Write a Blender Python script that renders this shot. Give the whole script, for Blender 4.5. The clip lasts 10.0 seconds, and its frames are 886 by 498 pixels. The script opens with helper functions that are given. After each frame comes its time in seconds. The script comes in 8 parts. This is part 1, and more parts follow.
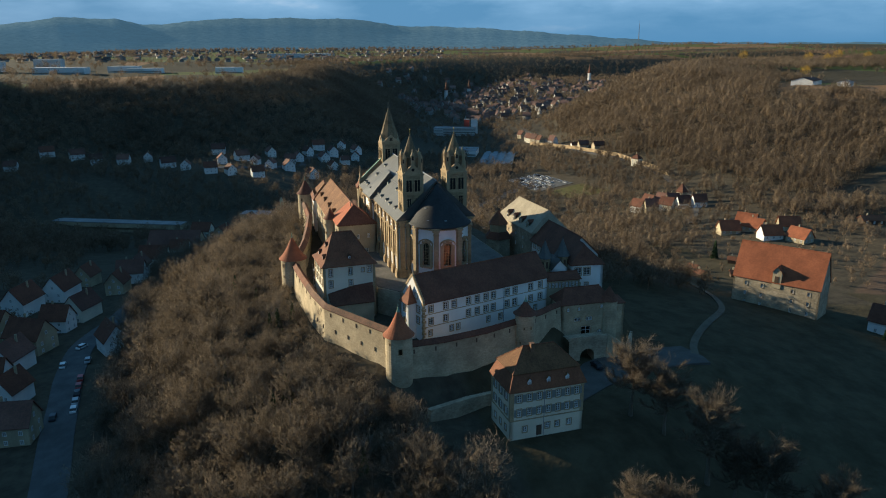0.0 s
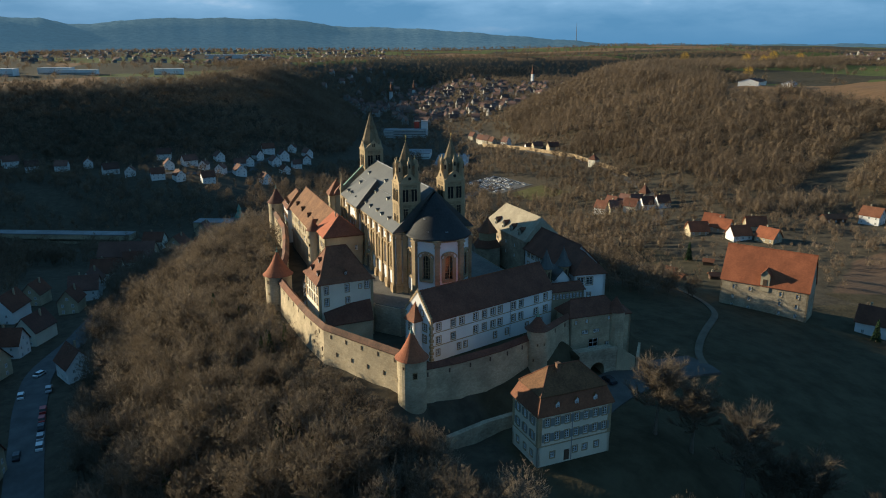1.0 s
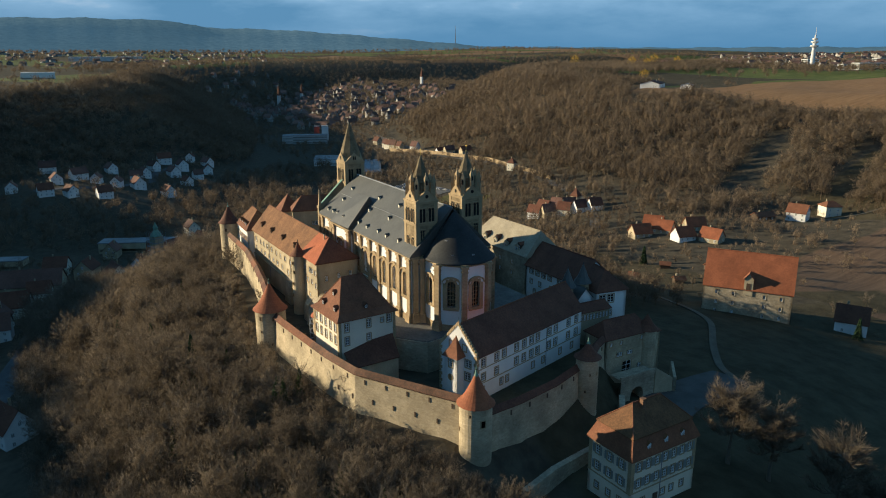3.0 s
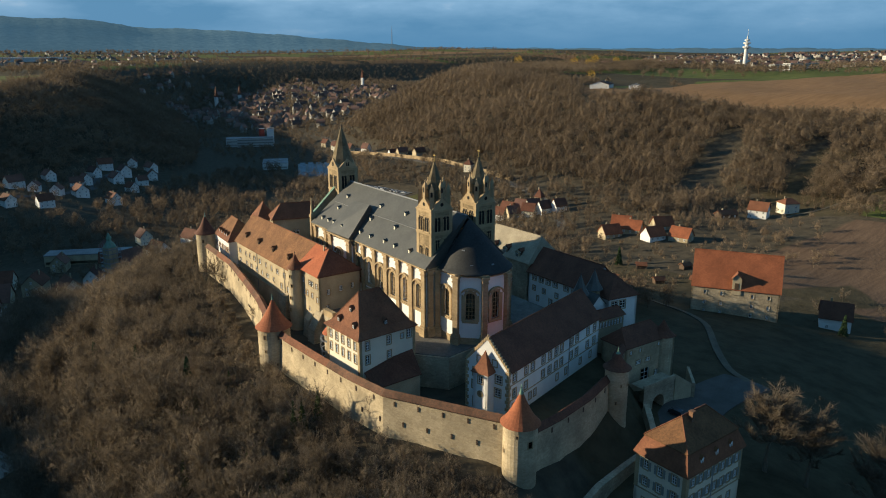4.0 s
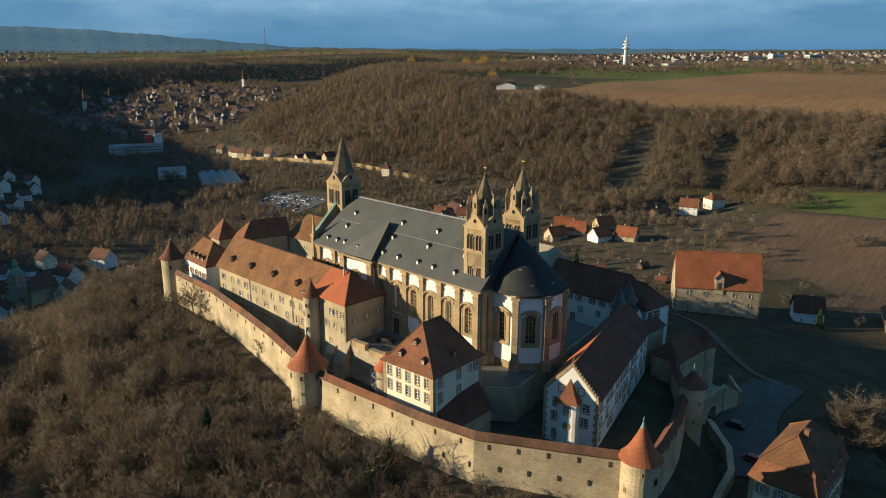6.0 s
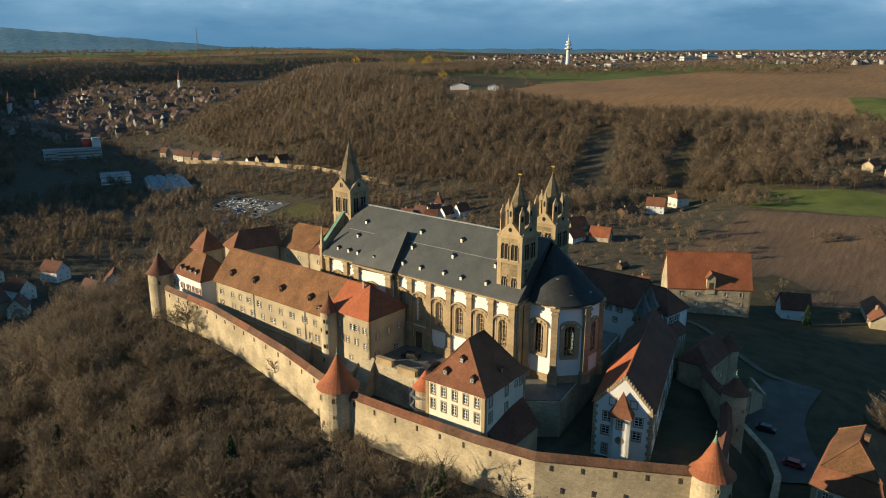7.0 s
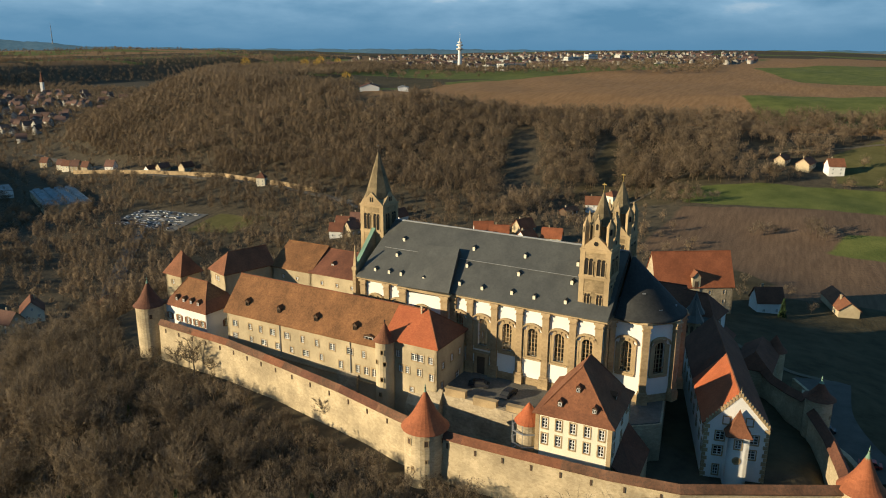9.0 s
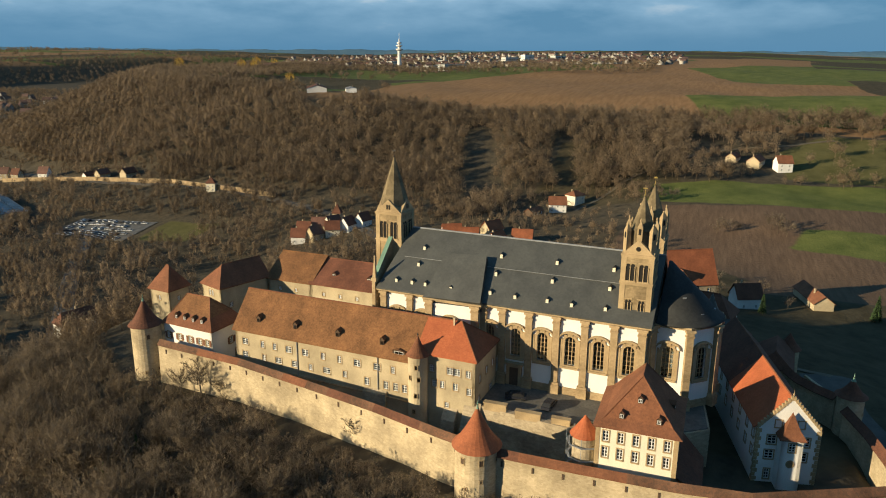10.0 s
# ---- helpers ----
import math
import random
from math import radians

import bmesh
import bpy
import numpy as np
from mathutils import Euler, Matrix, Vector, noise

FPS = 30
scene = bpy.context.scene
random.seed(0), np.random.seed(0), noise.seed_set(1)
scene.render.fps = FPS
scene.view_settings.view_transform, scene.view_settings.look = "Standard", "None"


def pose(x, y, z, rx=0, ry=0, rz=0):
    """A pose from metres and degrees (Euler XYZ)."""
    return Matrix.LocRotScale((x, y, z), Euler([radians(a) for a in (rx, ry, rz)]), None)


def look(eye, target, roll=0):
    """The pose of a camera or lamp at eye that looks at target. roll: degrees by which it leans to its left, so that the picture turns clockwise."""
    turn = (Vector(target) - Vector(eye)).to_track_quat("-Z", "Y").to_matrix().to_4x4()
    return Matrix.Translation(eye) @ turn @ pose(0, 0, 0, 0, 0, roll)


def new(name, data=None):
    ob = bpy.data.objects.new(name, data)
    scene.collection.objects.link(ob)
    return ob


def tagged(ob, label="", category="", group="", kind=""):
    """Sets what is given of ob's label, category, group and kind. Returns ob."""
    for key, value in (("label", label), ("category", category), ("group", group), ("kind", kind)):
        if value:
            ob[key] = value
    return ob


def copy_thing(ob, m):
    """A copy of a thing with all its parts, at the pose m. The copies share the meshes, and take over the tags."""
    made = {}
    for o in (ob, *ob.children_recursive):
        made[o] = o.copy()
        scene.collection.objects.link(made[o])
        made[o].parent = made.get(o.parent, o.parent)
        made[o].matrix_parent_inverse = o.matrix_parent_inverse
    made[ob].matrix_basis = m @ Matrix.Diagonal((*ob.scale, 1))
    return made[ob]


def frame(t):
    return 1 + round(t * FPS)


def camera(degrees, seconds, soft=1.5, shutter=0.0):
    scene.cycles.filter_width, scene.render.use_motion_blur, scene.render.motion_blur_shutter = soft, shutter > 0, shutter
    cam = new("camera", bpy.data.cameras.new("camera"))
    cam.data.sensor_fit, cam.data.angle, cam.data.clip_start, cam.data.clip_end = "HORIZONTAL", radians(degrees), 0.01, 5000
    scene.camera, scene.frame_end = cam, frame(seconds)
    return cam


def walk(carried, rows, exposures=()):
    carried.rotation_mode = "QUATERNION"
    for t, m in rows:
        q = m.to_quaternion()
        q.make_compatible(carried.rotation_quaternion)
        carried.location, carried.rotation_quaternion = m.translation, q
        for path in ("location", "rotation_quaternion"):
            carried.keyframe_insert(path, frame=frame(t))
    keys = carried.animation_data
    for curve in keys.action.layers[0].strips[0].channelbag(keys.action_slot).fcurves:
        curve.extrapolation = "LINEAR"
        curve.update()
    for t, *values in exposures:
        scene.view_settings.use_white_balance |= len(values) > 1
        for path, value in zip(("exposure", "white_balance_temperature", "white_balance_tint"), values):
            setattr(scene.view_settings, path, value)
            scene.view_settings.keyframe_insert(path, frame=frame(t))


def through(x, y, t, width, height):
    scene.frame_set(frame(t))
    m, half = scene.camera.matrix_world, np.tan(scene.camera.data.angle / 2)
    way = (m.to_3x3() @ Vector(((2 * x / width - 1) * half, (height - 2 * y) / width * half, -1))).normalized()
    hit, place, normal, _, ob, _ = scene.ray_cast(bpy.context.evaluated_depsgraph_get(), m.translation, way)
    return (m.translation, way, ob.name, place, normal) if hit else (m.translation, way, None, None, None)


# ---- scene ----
cam = camera(62.9, 10.0, soft=1.05)
METRES, EYE, TILT, LEAN, TURN = 200.0, 80.0, 0.0, 0.0, -19.8
ROWS = [
    (0.0, 0.0, 0.0, 0.0, -0.06, -15.58, 0.2),
    (0.5, -0.0391, 0.0284, 0.0008, -2.48, -15.57, 0.16),
    (1.0, -0.0764, 0.0572, 0.0014, -4.82, -15.53, 0.1),
    (1.5, -0.1157, 0.0878, 0.0017, -7.22, -15.46, 0.06),
    (2.0, -0.1536, 0.1172, 0.0019, -9.46, -15.42, 0.02),
    (2.5, -0.1932, 0.1483, 0.0021, -11.86, -15.38, -0.02),
    (4.0, -0.3074, 0.2422, 0.0032, -19.44, -15.3, -0.1),
    (4.5, -0.345, 0.2762, 0.0037, -21.85, -15.28, -0.13),
    (5.0, -0.3798, 0.3104, 0.0044, -24.26, -15.27, -0.12),
    (5.5, -0.4158, 0.3475, 0.0051, -26.87, -15.26, -0.16),
    (6.0, -0.4487, 0.3849, 0.0058, -29.32, -15.25, -0.16),
    (7.5, -0.5423, 0.5078, 0.008, -36.81, -15.24, -0.25),
    (8.0, -0.5692, 0.5499, 0.0082, -39.21, -15.23, -0.25),
    (8.5, -0.5958, 0.5946, 0.0083, -41.7, -15.23, -0.26),
    (9.0, -0.62, 0.638, 0.0085, -44.08, -15.2, -0.26),
    (9.5, -0.6436, 0.6841, 0.0087, -46.76, -15.17, -0.24),
    (10.0, -0.6649, 0.7288, 0.0088, -49.46, -15.14, -0.25),
]
walk(cam, [(t, pose(0, 0, EYE, TILT, LEAN, TURN) @ pose(METRES * x, METRES * y, METRES * z, 90 + pitch, roll, yaw)) for t, x, y, z, yaw, pitch, roll in ROWS],
     exposures=[(0.0, 0.10, 6070, 6.5), (2.0, 0.06, 6160, 6.8), (4.5, 0.0, 6350, 7), (6.0, 0.0, 6450, 7), (8.0, 0.0, 6600, 6.5), (10.0, 0.0, 6750, 6.5)])

# ---- world, sun ----
SUN_TO = Vector((-1.0, 1.09, 0.365)).normalized()      # towards the low winter sun
sky_world = bpy.data.worlds.new("sky")
scene.world = sky_world
sky_world.use_nodes = True
wn, wl = sky_world.node_tree.nodes, sky_world.node_tree.links
wn.clear()
w_out = wn.new("ShaderNodeOutputWorld")
w_sky = wn.new("ShaderNodeTexSky")
w_sky.sky_type, w_sky.sun_disc = "NISHITA", False
w_sky.sun_elevation = math.asin(SUN_TO.z)
w_sky.sun_rotation = math.atan2(SUN_TO.x, SUN_TO.y)
w_sky.altitude, w_sky.dust_density = 300, 1.5
w_co = wn.new("ShaderNodeTexCoord")
w_map = wn.new("ShaderNodeMapping")
w_map.inputs["Scale"].default_value = (2.4, 2.4, 9.0)
w_map.inputs["Location"].default_value = (0.4, 1.3, 0.2)
w_noise = wn.new("ShaderNodeTexNoise")
w_noise.inputs["Scale"].default_value = 1.6
w_noise.inputs["Detail"].default_value = 7
w_noise.inputs["Roughness"].default_value = 0.55
w_ramp = wn.new("ShaderNodeValToRGB")
w_ramp.color_ramp.elements[0].position = 0.38
w_ramp.color_ramp.elements[0].color = (0.105, 0.285, 0.50, 1)
w_ramp.color_ramp.elements[1].position = 0.74
w_ramp.color_ramp.elements[1].color = (1.0, 1.05, 1.10, 1)
e = w_ramp.color_ramp.elements.new(0.56)
e.color = (0.30, 0.52, 0.76, 1)
w_sep = wn.new("ShaderNodeSeparateXYZ")
w_hor = wn.new("ShaderNodeMapRange")
w_hor.inputs[1].default_value, w_hor.inputs[2].default_value = 0.004, 0.075
w_hor.inputs[3].default_value, w_hor.inputs[4].default_value = 0.0, 1.0
w_low = wn.new("ShaderNodeMix")
w_low.data_type = "RGBA"
w_low.inputs[6].default_value = (0.105, 0.285, 0.50, 1)
w_mul = wn.new("ShaderNodeMix")
w_mul.data_type = "RGBA"
w_mul.inputs[0].default_value = 0.94
w_sc = wn.new("ShaderNodeVectorMath")
w_sc.operation = "SCALE"
w_sc.inputs["Scale"].default_value = 0.10
w_bg = wn.new("ShaderNodeBackground")
w_bg.inputs["Strength"].default_value = 0.92
wl.new(w_co.outputs["Generated"], w_map.inputs["Vector"])
wl.new(w_map.outputs["Vector"], w_noise.inputs["Vector"])
wl.new(w_noise.outputs["Fac"], w_ramp.inputs["Fac"])
wl.new(w_co.outputs["Generated"], w_sep.inputs[0])
wl.new(w_sep.outputs["Z"], w_hor.inputs[0])
wl.new(w_hor.outputs[0], w_low.inputs[0])
wl.new(w_ramp.outputs["Color"], w_low.inputs[7])
wl.new(w_sky.outputs["Color"], w_sc.inputs[0])
wl.new(w_sc.outputs[0], w_mul.inputs[6])
wl.new(w_low.outputs[2], w_mul.inputs[7])
w_top = wn.new("ShaderNodeMapRange")                  # unseen sky overhead, darkened to weaken its fill light
w_top.inputs[1].default_value, w_top.inputs[2].default_value = 0.07, 0.32
w_top.inputs[3].default_value, w_top.inputs[4].default_value = 1.0, 0.0
w_tint = wn.new("ShaderNodeMix")
w_tint.data_type = "RGBA"
w_tint.inputs[6].default_value, w_tint.inputs[7].default_value = (0.325, 0.485, 0.60, 1), (1, 1, 1, 1)
w_fin = wn.new("ShaderNodeVectorMath")
w_fin.operation = "MULTIPLY"
wl.new(w_sep.outputs["Z"], w_top.inputs[0])
wl.new(w_top.outputs[0], w_tint.inputs[0])
wl.new(w_mul.outputs[2], w_fin.inputs[0])
wl.new(w_tint.outputs[2], w_fin.inputs[1])
wl.new(w_fin.outputs[0], w_bg.inputs["Color"])
wl.new(w_bg.outputs[0], w_out.inputs["Surface"])

sun_data = bpy.data.lights.new("sun", "SUN")
sun_data.energy, sun_data.angle, sun_data.color = 7.6, radians(0.6), (1.0, 0.83, 0.57)
sun = new("sun", sun_data)
sun.matrix_world = look(SUN_TO * 400, (0, 0, 0))

# ---- materials ----
def rgb(c):
    return (*c, 1.0)


def surf(name, c1, c2, scale=1.0, rough=0.85, bump=0.3, stain=0.35, spec=0.3, rows=0.0, stones=0.0, metal=0.0, per_object=0.0, fine=8.0, per_island=0.0):
    """A weathered surface: grain between two colours, broad stains, and either rows (tiles) or stones."""
    m = bpy.data.materials.new(name)
    m.use_nodes = True
    n, l = m.node_tree.nodes, m.node_tree.links
    b = n["Principled BSDF"]
    b.inputs["Roughness"].default_value = rough
    b.inputs["Metallic"].default_value = metal
    b.inputs["Specular IOR Level"].default_value = spec
    co = n.new("ShaderNodeTexCoord")
    grain = n.new("ShaderNodeTexNoise")
    grain.inputs["Scale"].default_value = fine * scale
    grain.inputs["Detail"].default_value = 5
    grain.inputs["Roughness"].default_value = 0.65
    broad = n.new("ShaderNodeTexNoise")
    broad.inputs["Scale"].default_value = 0.22 * scale
    broad.inputs["Detail"].default_value = 6
    broad.inputs["Roughness"].default_value = 0.6
    l.new(co.outputs["Object"], grain.inputs["Vector"])
    l.new(co.outputs["Object"], broad.inputs["Vector"])
    ramp = n.new("ShaderNodeMapRange")
    ramp.inputs[1].default_value, ramp.inputs[2].default_value = 0.33, 0.67
    l.new(grain.outputs["Fac"], ramp.inputs[0])
    mix = n.new("ShaderNodeMix")
    mix.data_type = "RGBA"
    mix.inputs[6].default_value, mix.inputs[7].default_value = rgb(c1), rgb(c2)
    height = grain.outputs["Fac"]
    factor = ramp.outputs[0]
    if stones:
        v = n.new("ShaderNodeTexVoronoi")
        v.inputs["Scale"].default_value = 1.0 / stones
        mp = n.new("ShaderNodeMapping")
        mp.inputs["Scale"].default_value = (1, 1, 1.7)
        l.new(co.outputs["Object"], mp.inputs["Vector"])
        l.new(mp.outputs["Vector"], v.inputs["Vector"])
        sp = n.new("ShaderNodeSeparateColor")
        l.new(v.outputs["Color"], sp.inputs[0])
        half = n.new("ShaderNodeMath")
        half.operation = "MULTIPLY_ADD"
        half.inputs[1].default_value = 0.6
        mm = n.new("ShaderNodeMath")
        mm.operation = "MULTIPLY"
        mm.inputs[1].default_value = 0.4
        l.new(ramp.outputs[0], mm.inputs[0])
        l.new(sp.outputs[0], half.inputs[0])
        l.new(mm.outputs[0], half.inputs[2])
        factor = half.outputs[0]
        height = v.outputs["Distance"]
    if rows:
        wave = n.new("ShaderNodeTexWave")
        wave.wave_type, wave.bands_direction, wave.wave_profile = "BANDS", "Z", "SAW"
        wave.inputs["Scale"].default_value = 0.314 / rows
        wave.inputs["Distortion"].default_value = 0.25
        l.new(co.outputs["Object"], wave.inputs["Vector"])
        v = n.new("ShaderNodeTexVoronoi")
        v.inputs["Scale"].default_value = 1.0 / rows
        l.new(co.outputs["Object"], v.inputs["Vector"])
        sp = n.new("ShaderNodeSeparateColor")
        l.new(v.outputs["Color"], sp.inputs[0])
        add = n.new("ShaderNodeMath")
        add.operation = "MULTIPLY_ADD"
        add.inputs[1].default_value = 0.55
        mm = n.new("ShaderNodeMath")
        mm.operation = "MULTIPLY"
        mm.inputs[1].default_value = 0.45
        l.new(ramp.outputs[0], mm.inputs[0])
        l.new(sp.outputs[1], add.inputs[0])
        l.new(mm.outputs[0], add.inputs[2])
        factor = add.outputs[0]
        height = wave.outputs["Fac"]
    l.new(factor, mix.inputs[0])
    dark = n.new("ShaderNodeMix")
    dark.data_type, dark.blend_type = "RGBA", "MULTIPLY"
    st = n.new("ShaderNodeMapRange")
    st.inputs[1].default_value, st.inputs[2].default_value = 0.35, 0.68
    st.inputs[3].default_value, st.inputs[4].default_value = 1.0 - stain, 1.0 + 0.4 * stain
    l.new(broad.outputs["Fac"], st.inputs[0])
    dark.inputs[0].default_value = 1.0
    l.new(mix.outputs[2], dark.inputs[6])
    l.new(st.outputs[0], dark.inputs[7])
    last = dark.outputs[2]
    if per_object or per_island:
        info = n.new("ShaderNodeObjectInfo" if per_object else "ShaderNodeNewGeometry")
        per_object = per_object or per_island
        hv = n.new("ShaderNodeHueSaturation")
        vr = n.new("ShaderNodeMapRange")
        vr.inputs[3].default_value, vr.inputs[4].default_value = 1 - per_object, 1 + per_object
        l.new(info.outputs["Random" if "Random" in info.outputs else "Random Per Island"], vr.inputs[0])
        l.new(vr.outputs[0], hv.inputs["Value"])
        l.new(last, hv.inputs["Color"])
        last = hv.outputs["Color"]
    l.new(last, b.inputs["Base Color"])
    if bump:
        bp = n.new("ShaderNodeBump")
        bp.inputs["Strength"].default_value = bump
        bp.inputs["Distance"].default_value = 0.06
        l.new(height, bp.inputs["Height"])
        l.new(bp.outputs[0], b.inputs["Normal"])
    return m


def glass_mat(name):
    m = bpy.data.materials.new(name)
    m.use_nodes = True
    n, l = m.node_tree.nodes, m.node_tree.links
    n.remove(n["Principled BSDF"])
    out = n["Material Output"]
    gl, tr, mx, fr = (n.new("ShaderNodeBsdfGlossy"), n.new("ShaderNodeBsdfTransparent"), n.new("ShaderNodeMixShader"), n.new("ShaderNodeFresnel"))
    gl.inputs["Roughness"].default_value = 0.05
    tr.inputs["Color"].default_value = (0.55, 0.6, 0.6, 1)
    fr.inputs["IOR"].default_value = 1.9
    l.new(fr.outputs[0], mx.inputs[0])
    l.new(tr.outputs[0], mx.inputs[1])
    l.new(gl.outputs[0], mx.inputs[2])
    l.new(mx.outputs[0], out.inputs["Surface"])
    return m


SANDSTONE = surf("sandstone", (0.30, 0.21, 0.115), (0.46, 0.34, 0.20), 1.0, 0.9, 0.3, 0.35, stones=0.55)
SANDTRIM = surf("sandstone trim", (0.34, 0.24, 0.13), (0.48, 0.36, 0.21), 1.0, 0.88, 0.2, 0.3)
WHITE = surf("white plaster", (0.74, 0.72, 0.68), (0.82, 0.80, 0.76), 0.6, 0.92, 0.08, 0.12)
CREAM = surf("cream plaster", (0.70, 0.64, 0.50), (0.78, 0.72, 0.58), 0.6, 0.92, 0.08, 0.12)
BEIGE = surf("old beige plaster", (0.41, 0.33, 0.21), (0.53, 0.44, 0.295), 0.7, 0.92, 0.15, 0.3)
RUBBLE = surf("rubble stone", (0.30, 0.24, 0.16), (0.52, 0.43, 0.30), 1.0, 0.95, 0.5, 0.35, stones=0.6)
RINGSTONE = surf("lime-washed rubble", (0.40, 0.315, 0.195), (0.59, 0.48, 0.32), 0.7, 0.95, 0.4, 0.35, stones=0.5)
SLATE = surf("slate", (0.044, 0.045, 0.039), (0.072, 0.073, 0.064), 1.0, 0.52, 0.25, 0.3, spec=0.7, rows=0.35)
# darker, duller copy of SLATE: the choir roof's shade put into its colour
CHOIR_SLATE_SHADED = surf("choir slate darkened for shade", (0.026, 0.027, 0.027), (0.044, 0.045, 0.044), 1.0, 0.75, 0.3, 0.3, spec=0.25, rows=0.35)
TILE_BROWN = surf("weathered brown tile", (0.145, 0.064, 0.026), (0.285, 0.135, 0.056), 1.0, 0.85, 0.5, 0.35, rows=0.3)
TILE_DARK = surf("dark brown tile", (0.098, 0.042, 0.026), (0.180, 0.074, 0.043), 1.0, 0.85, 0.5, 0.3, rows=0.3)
TILE_RED = surf("new red tile", (0.33, 0.085, 0.034), (0.46, 0.135, 0.055), 1.0, 0.8, 0.4, 0.2, rows=0.3)
TILE_OLDRED = surf("old red tile", (0.15, 0.060, 0.032), (0.26, 0.105, 0.052), 1.0, 0.85, 0.4, 0.3, rows=0.3)
TILE_COPING = surf("patched coping tile", (0.095, 0.058, 0.038), (0.225, 0.105, 0.058), 0.8, 0.85, 0.5, 0.45, rows=0.35)
TILE_HAMLET = surf("muted red village tile", (0.16, 0.065, 0.039), (0.26, 0.10, 0.056), 0.8, 0.85, 0.3, 0.35, rows=0.35, per_object=0.25)
TILE_BARN = surf("bright barn tile", (0.25, 0.080, 0.036), (0.37, 0.122, 0.055), 0.8, 0.85, 0.4, 0.3, rows=0.32)
TILE_PALE = surf("pale stone tile", (0.30, 0.25, 0.17), (0.42, 0.36, 0.26), 1.0, 0.85, 0.4, 0.25, rows=0.35)
COPPER = surf("green copper", (0.14, 0.26, 0.19), (0.22, 0.34, 0.25), 1.0, 0.6, 0.1, 0.3)
BRICK = surf("brown chimney brick", (0.16, 0.085, 0.05), (0.27, 0.15, 0.09), 1.0, 0.9, 0.3, 0.3, rows=0.3)
# upper mansard slopes: part of their shade is mixed into the tile colour
TILE_MANSARD = surf("brown tile darkened for shade", (0.105, 0.052, 0.025), (0.215, 0.105, 0.046), 1.0, 0.88, 0.5, 0.35, rows=0.3)
OCHRE = surf("warm cream plaster", (0.70, 0.60, 0.44), (0.78, 0.68, 0.52), 0.6, 0.92, 0.08, 0.15)
GLASS = glass_mat("window glass")
FLATROOF = surf("grey flat roofing", (0.20, 0.20, 0.20), (0.30, 0.30, 0.30), 0.4, 0.7, 0.05, 0.3)
FARWHITE = surf("pale wall plaster", (0.62, 0.61, 0.58), (0.74, 0.73, 0.70), 0.3, 0.9, 0, 0.15, per_object=0.2)
FARROOF = surf("village roof tile", (0.10, 0.056, 0.044), (0.19, 0.090, 0.062), 0.6, 0.85, 0.2, 0.3, rows=0.4, per_object=0.35)
YELLOW_LEAF = surf("yellow autumn leaves", (0.40, 0.24, 0.04), (0.55, 0.36, 0.08), 1, 0.9, 0, 0.3)
FRAME_WHITE = surf("white window frame", (0.68, 0.68, 0.66), (0.76, 0.76, 0.74), 1, 0.6, 0, 0.05)
WOOD = surf("dark wood", (0.07, 0.045, 0.03), (0.13, 0.085, 0.055), 1, 0.8, 0.3, 0.3)
SHUTTER = surf("green-grey shutter", (0.21, 0.22, 0.20), (0.28, 0.29, 0.26), 1, 0.75, 0.2, 0.2)
SHUTTER_BROWN = surf("brown shutter", (0.16, 0.07, 0.04), (0.22, 0.10, 0.06), 1, 0.75, 0.2, 0.2)
LEAD = surf("grey lead", (0.20, 0.21, 0.22), (0.30, 0.31, 0.32), 1, 0.5, 0.1, 0.2)
IRON = surf("dark iron", (0.04, 0.04, 0.04), (0.07, 0.07, 0.07), 1, 0.5, 0, 0.1, metal=0.6)
GOLD = surf("gilded metal", (0.6, 0.42, 0.12), (0.75, 0.55, 0.18), 1, 0.35, 0, 0.1, metal=0.9)
PAVING = surf("grey cobble paving", (0.105, 0.098, 0.085), (0.175, 0.162, 0.14), 1, 0.9, 0.3, 0.3, stones=0.4)
TRACK = surf("earth track", (0.10, 0.085, 0.06), (0.16, 0.135, 0.095), 1, 0.95, 0.2, 0.3)
ASPHALT = surf("asphalt", (0.085, 0.085, 0.085), (0.12, 0.12, 0.118), 1, 0.9, 0.1, 0.3)
BARK = surf("tree bark", (0.13, 0.11, 0.08), (0.24, 0.20, 0.15), 1, 0.95, 0.3, 0.3, per_object=0.2)
TWIG = surf("bare twigs", (0.136, 0.105, 0.073), (0.258, 0.201, 0.143), 0.25, 0.95, 0, 0.4, per_object=0.3, fine=2.0)
EVERGREEN = surf("dark evergreen needles", (0.020, 0.045, 0.016), (0.05, 0.085, 0.03), 1, 0.9, 0, 0.3)
SPIRE = surf("mossy spire stone", (0.15, 0.115, 0.065), (0.27, 0.21, 0.125), 1.0, 0.95, 0.3, 0.45, rows=0.5)
TOWERSTONE = surf("weathered tower stone", (0.24, 0.175, 0.095), (0.41, 0.305, 0.175), 1.0, 0.92, 0.35, 0.45, stones=0.6)
# near-black colour for flat sheets that stand for the shade in openings
DARK = surf("painted opening shade", (0.012, 0.011, 0.010), (0.02, 0.018, 0.016), 1, 0.9, 0, 0.1)
IVY = surf("ivy leaves", (0.045, 0.065, 0.018), (0.10, 0.12, 0.035), 1, 0.85, 0, 0.3)
WOODTWIG = surf("far bare twigs", (0.155, 0.112, 0.072), (0.262, 0.192, 0.126), 0.05, 0.95, 0, 0.45, fine=2.0)
TOWNWALL = surf("town walls", (0.22, 0.205, 0.18), (0.42, 0.40, 0.365), 0.05, 0.9, 0, 0.15, per_island=0.35)
TOWNROOF = surf("town roofs", (0.11, 0.066, 0.052), (0.19, 0.105, 0.078), 0.1, 0.9, 0, 0.2, per_island=0.45)


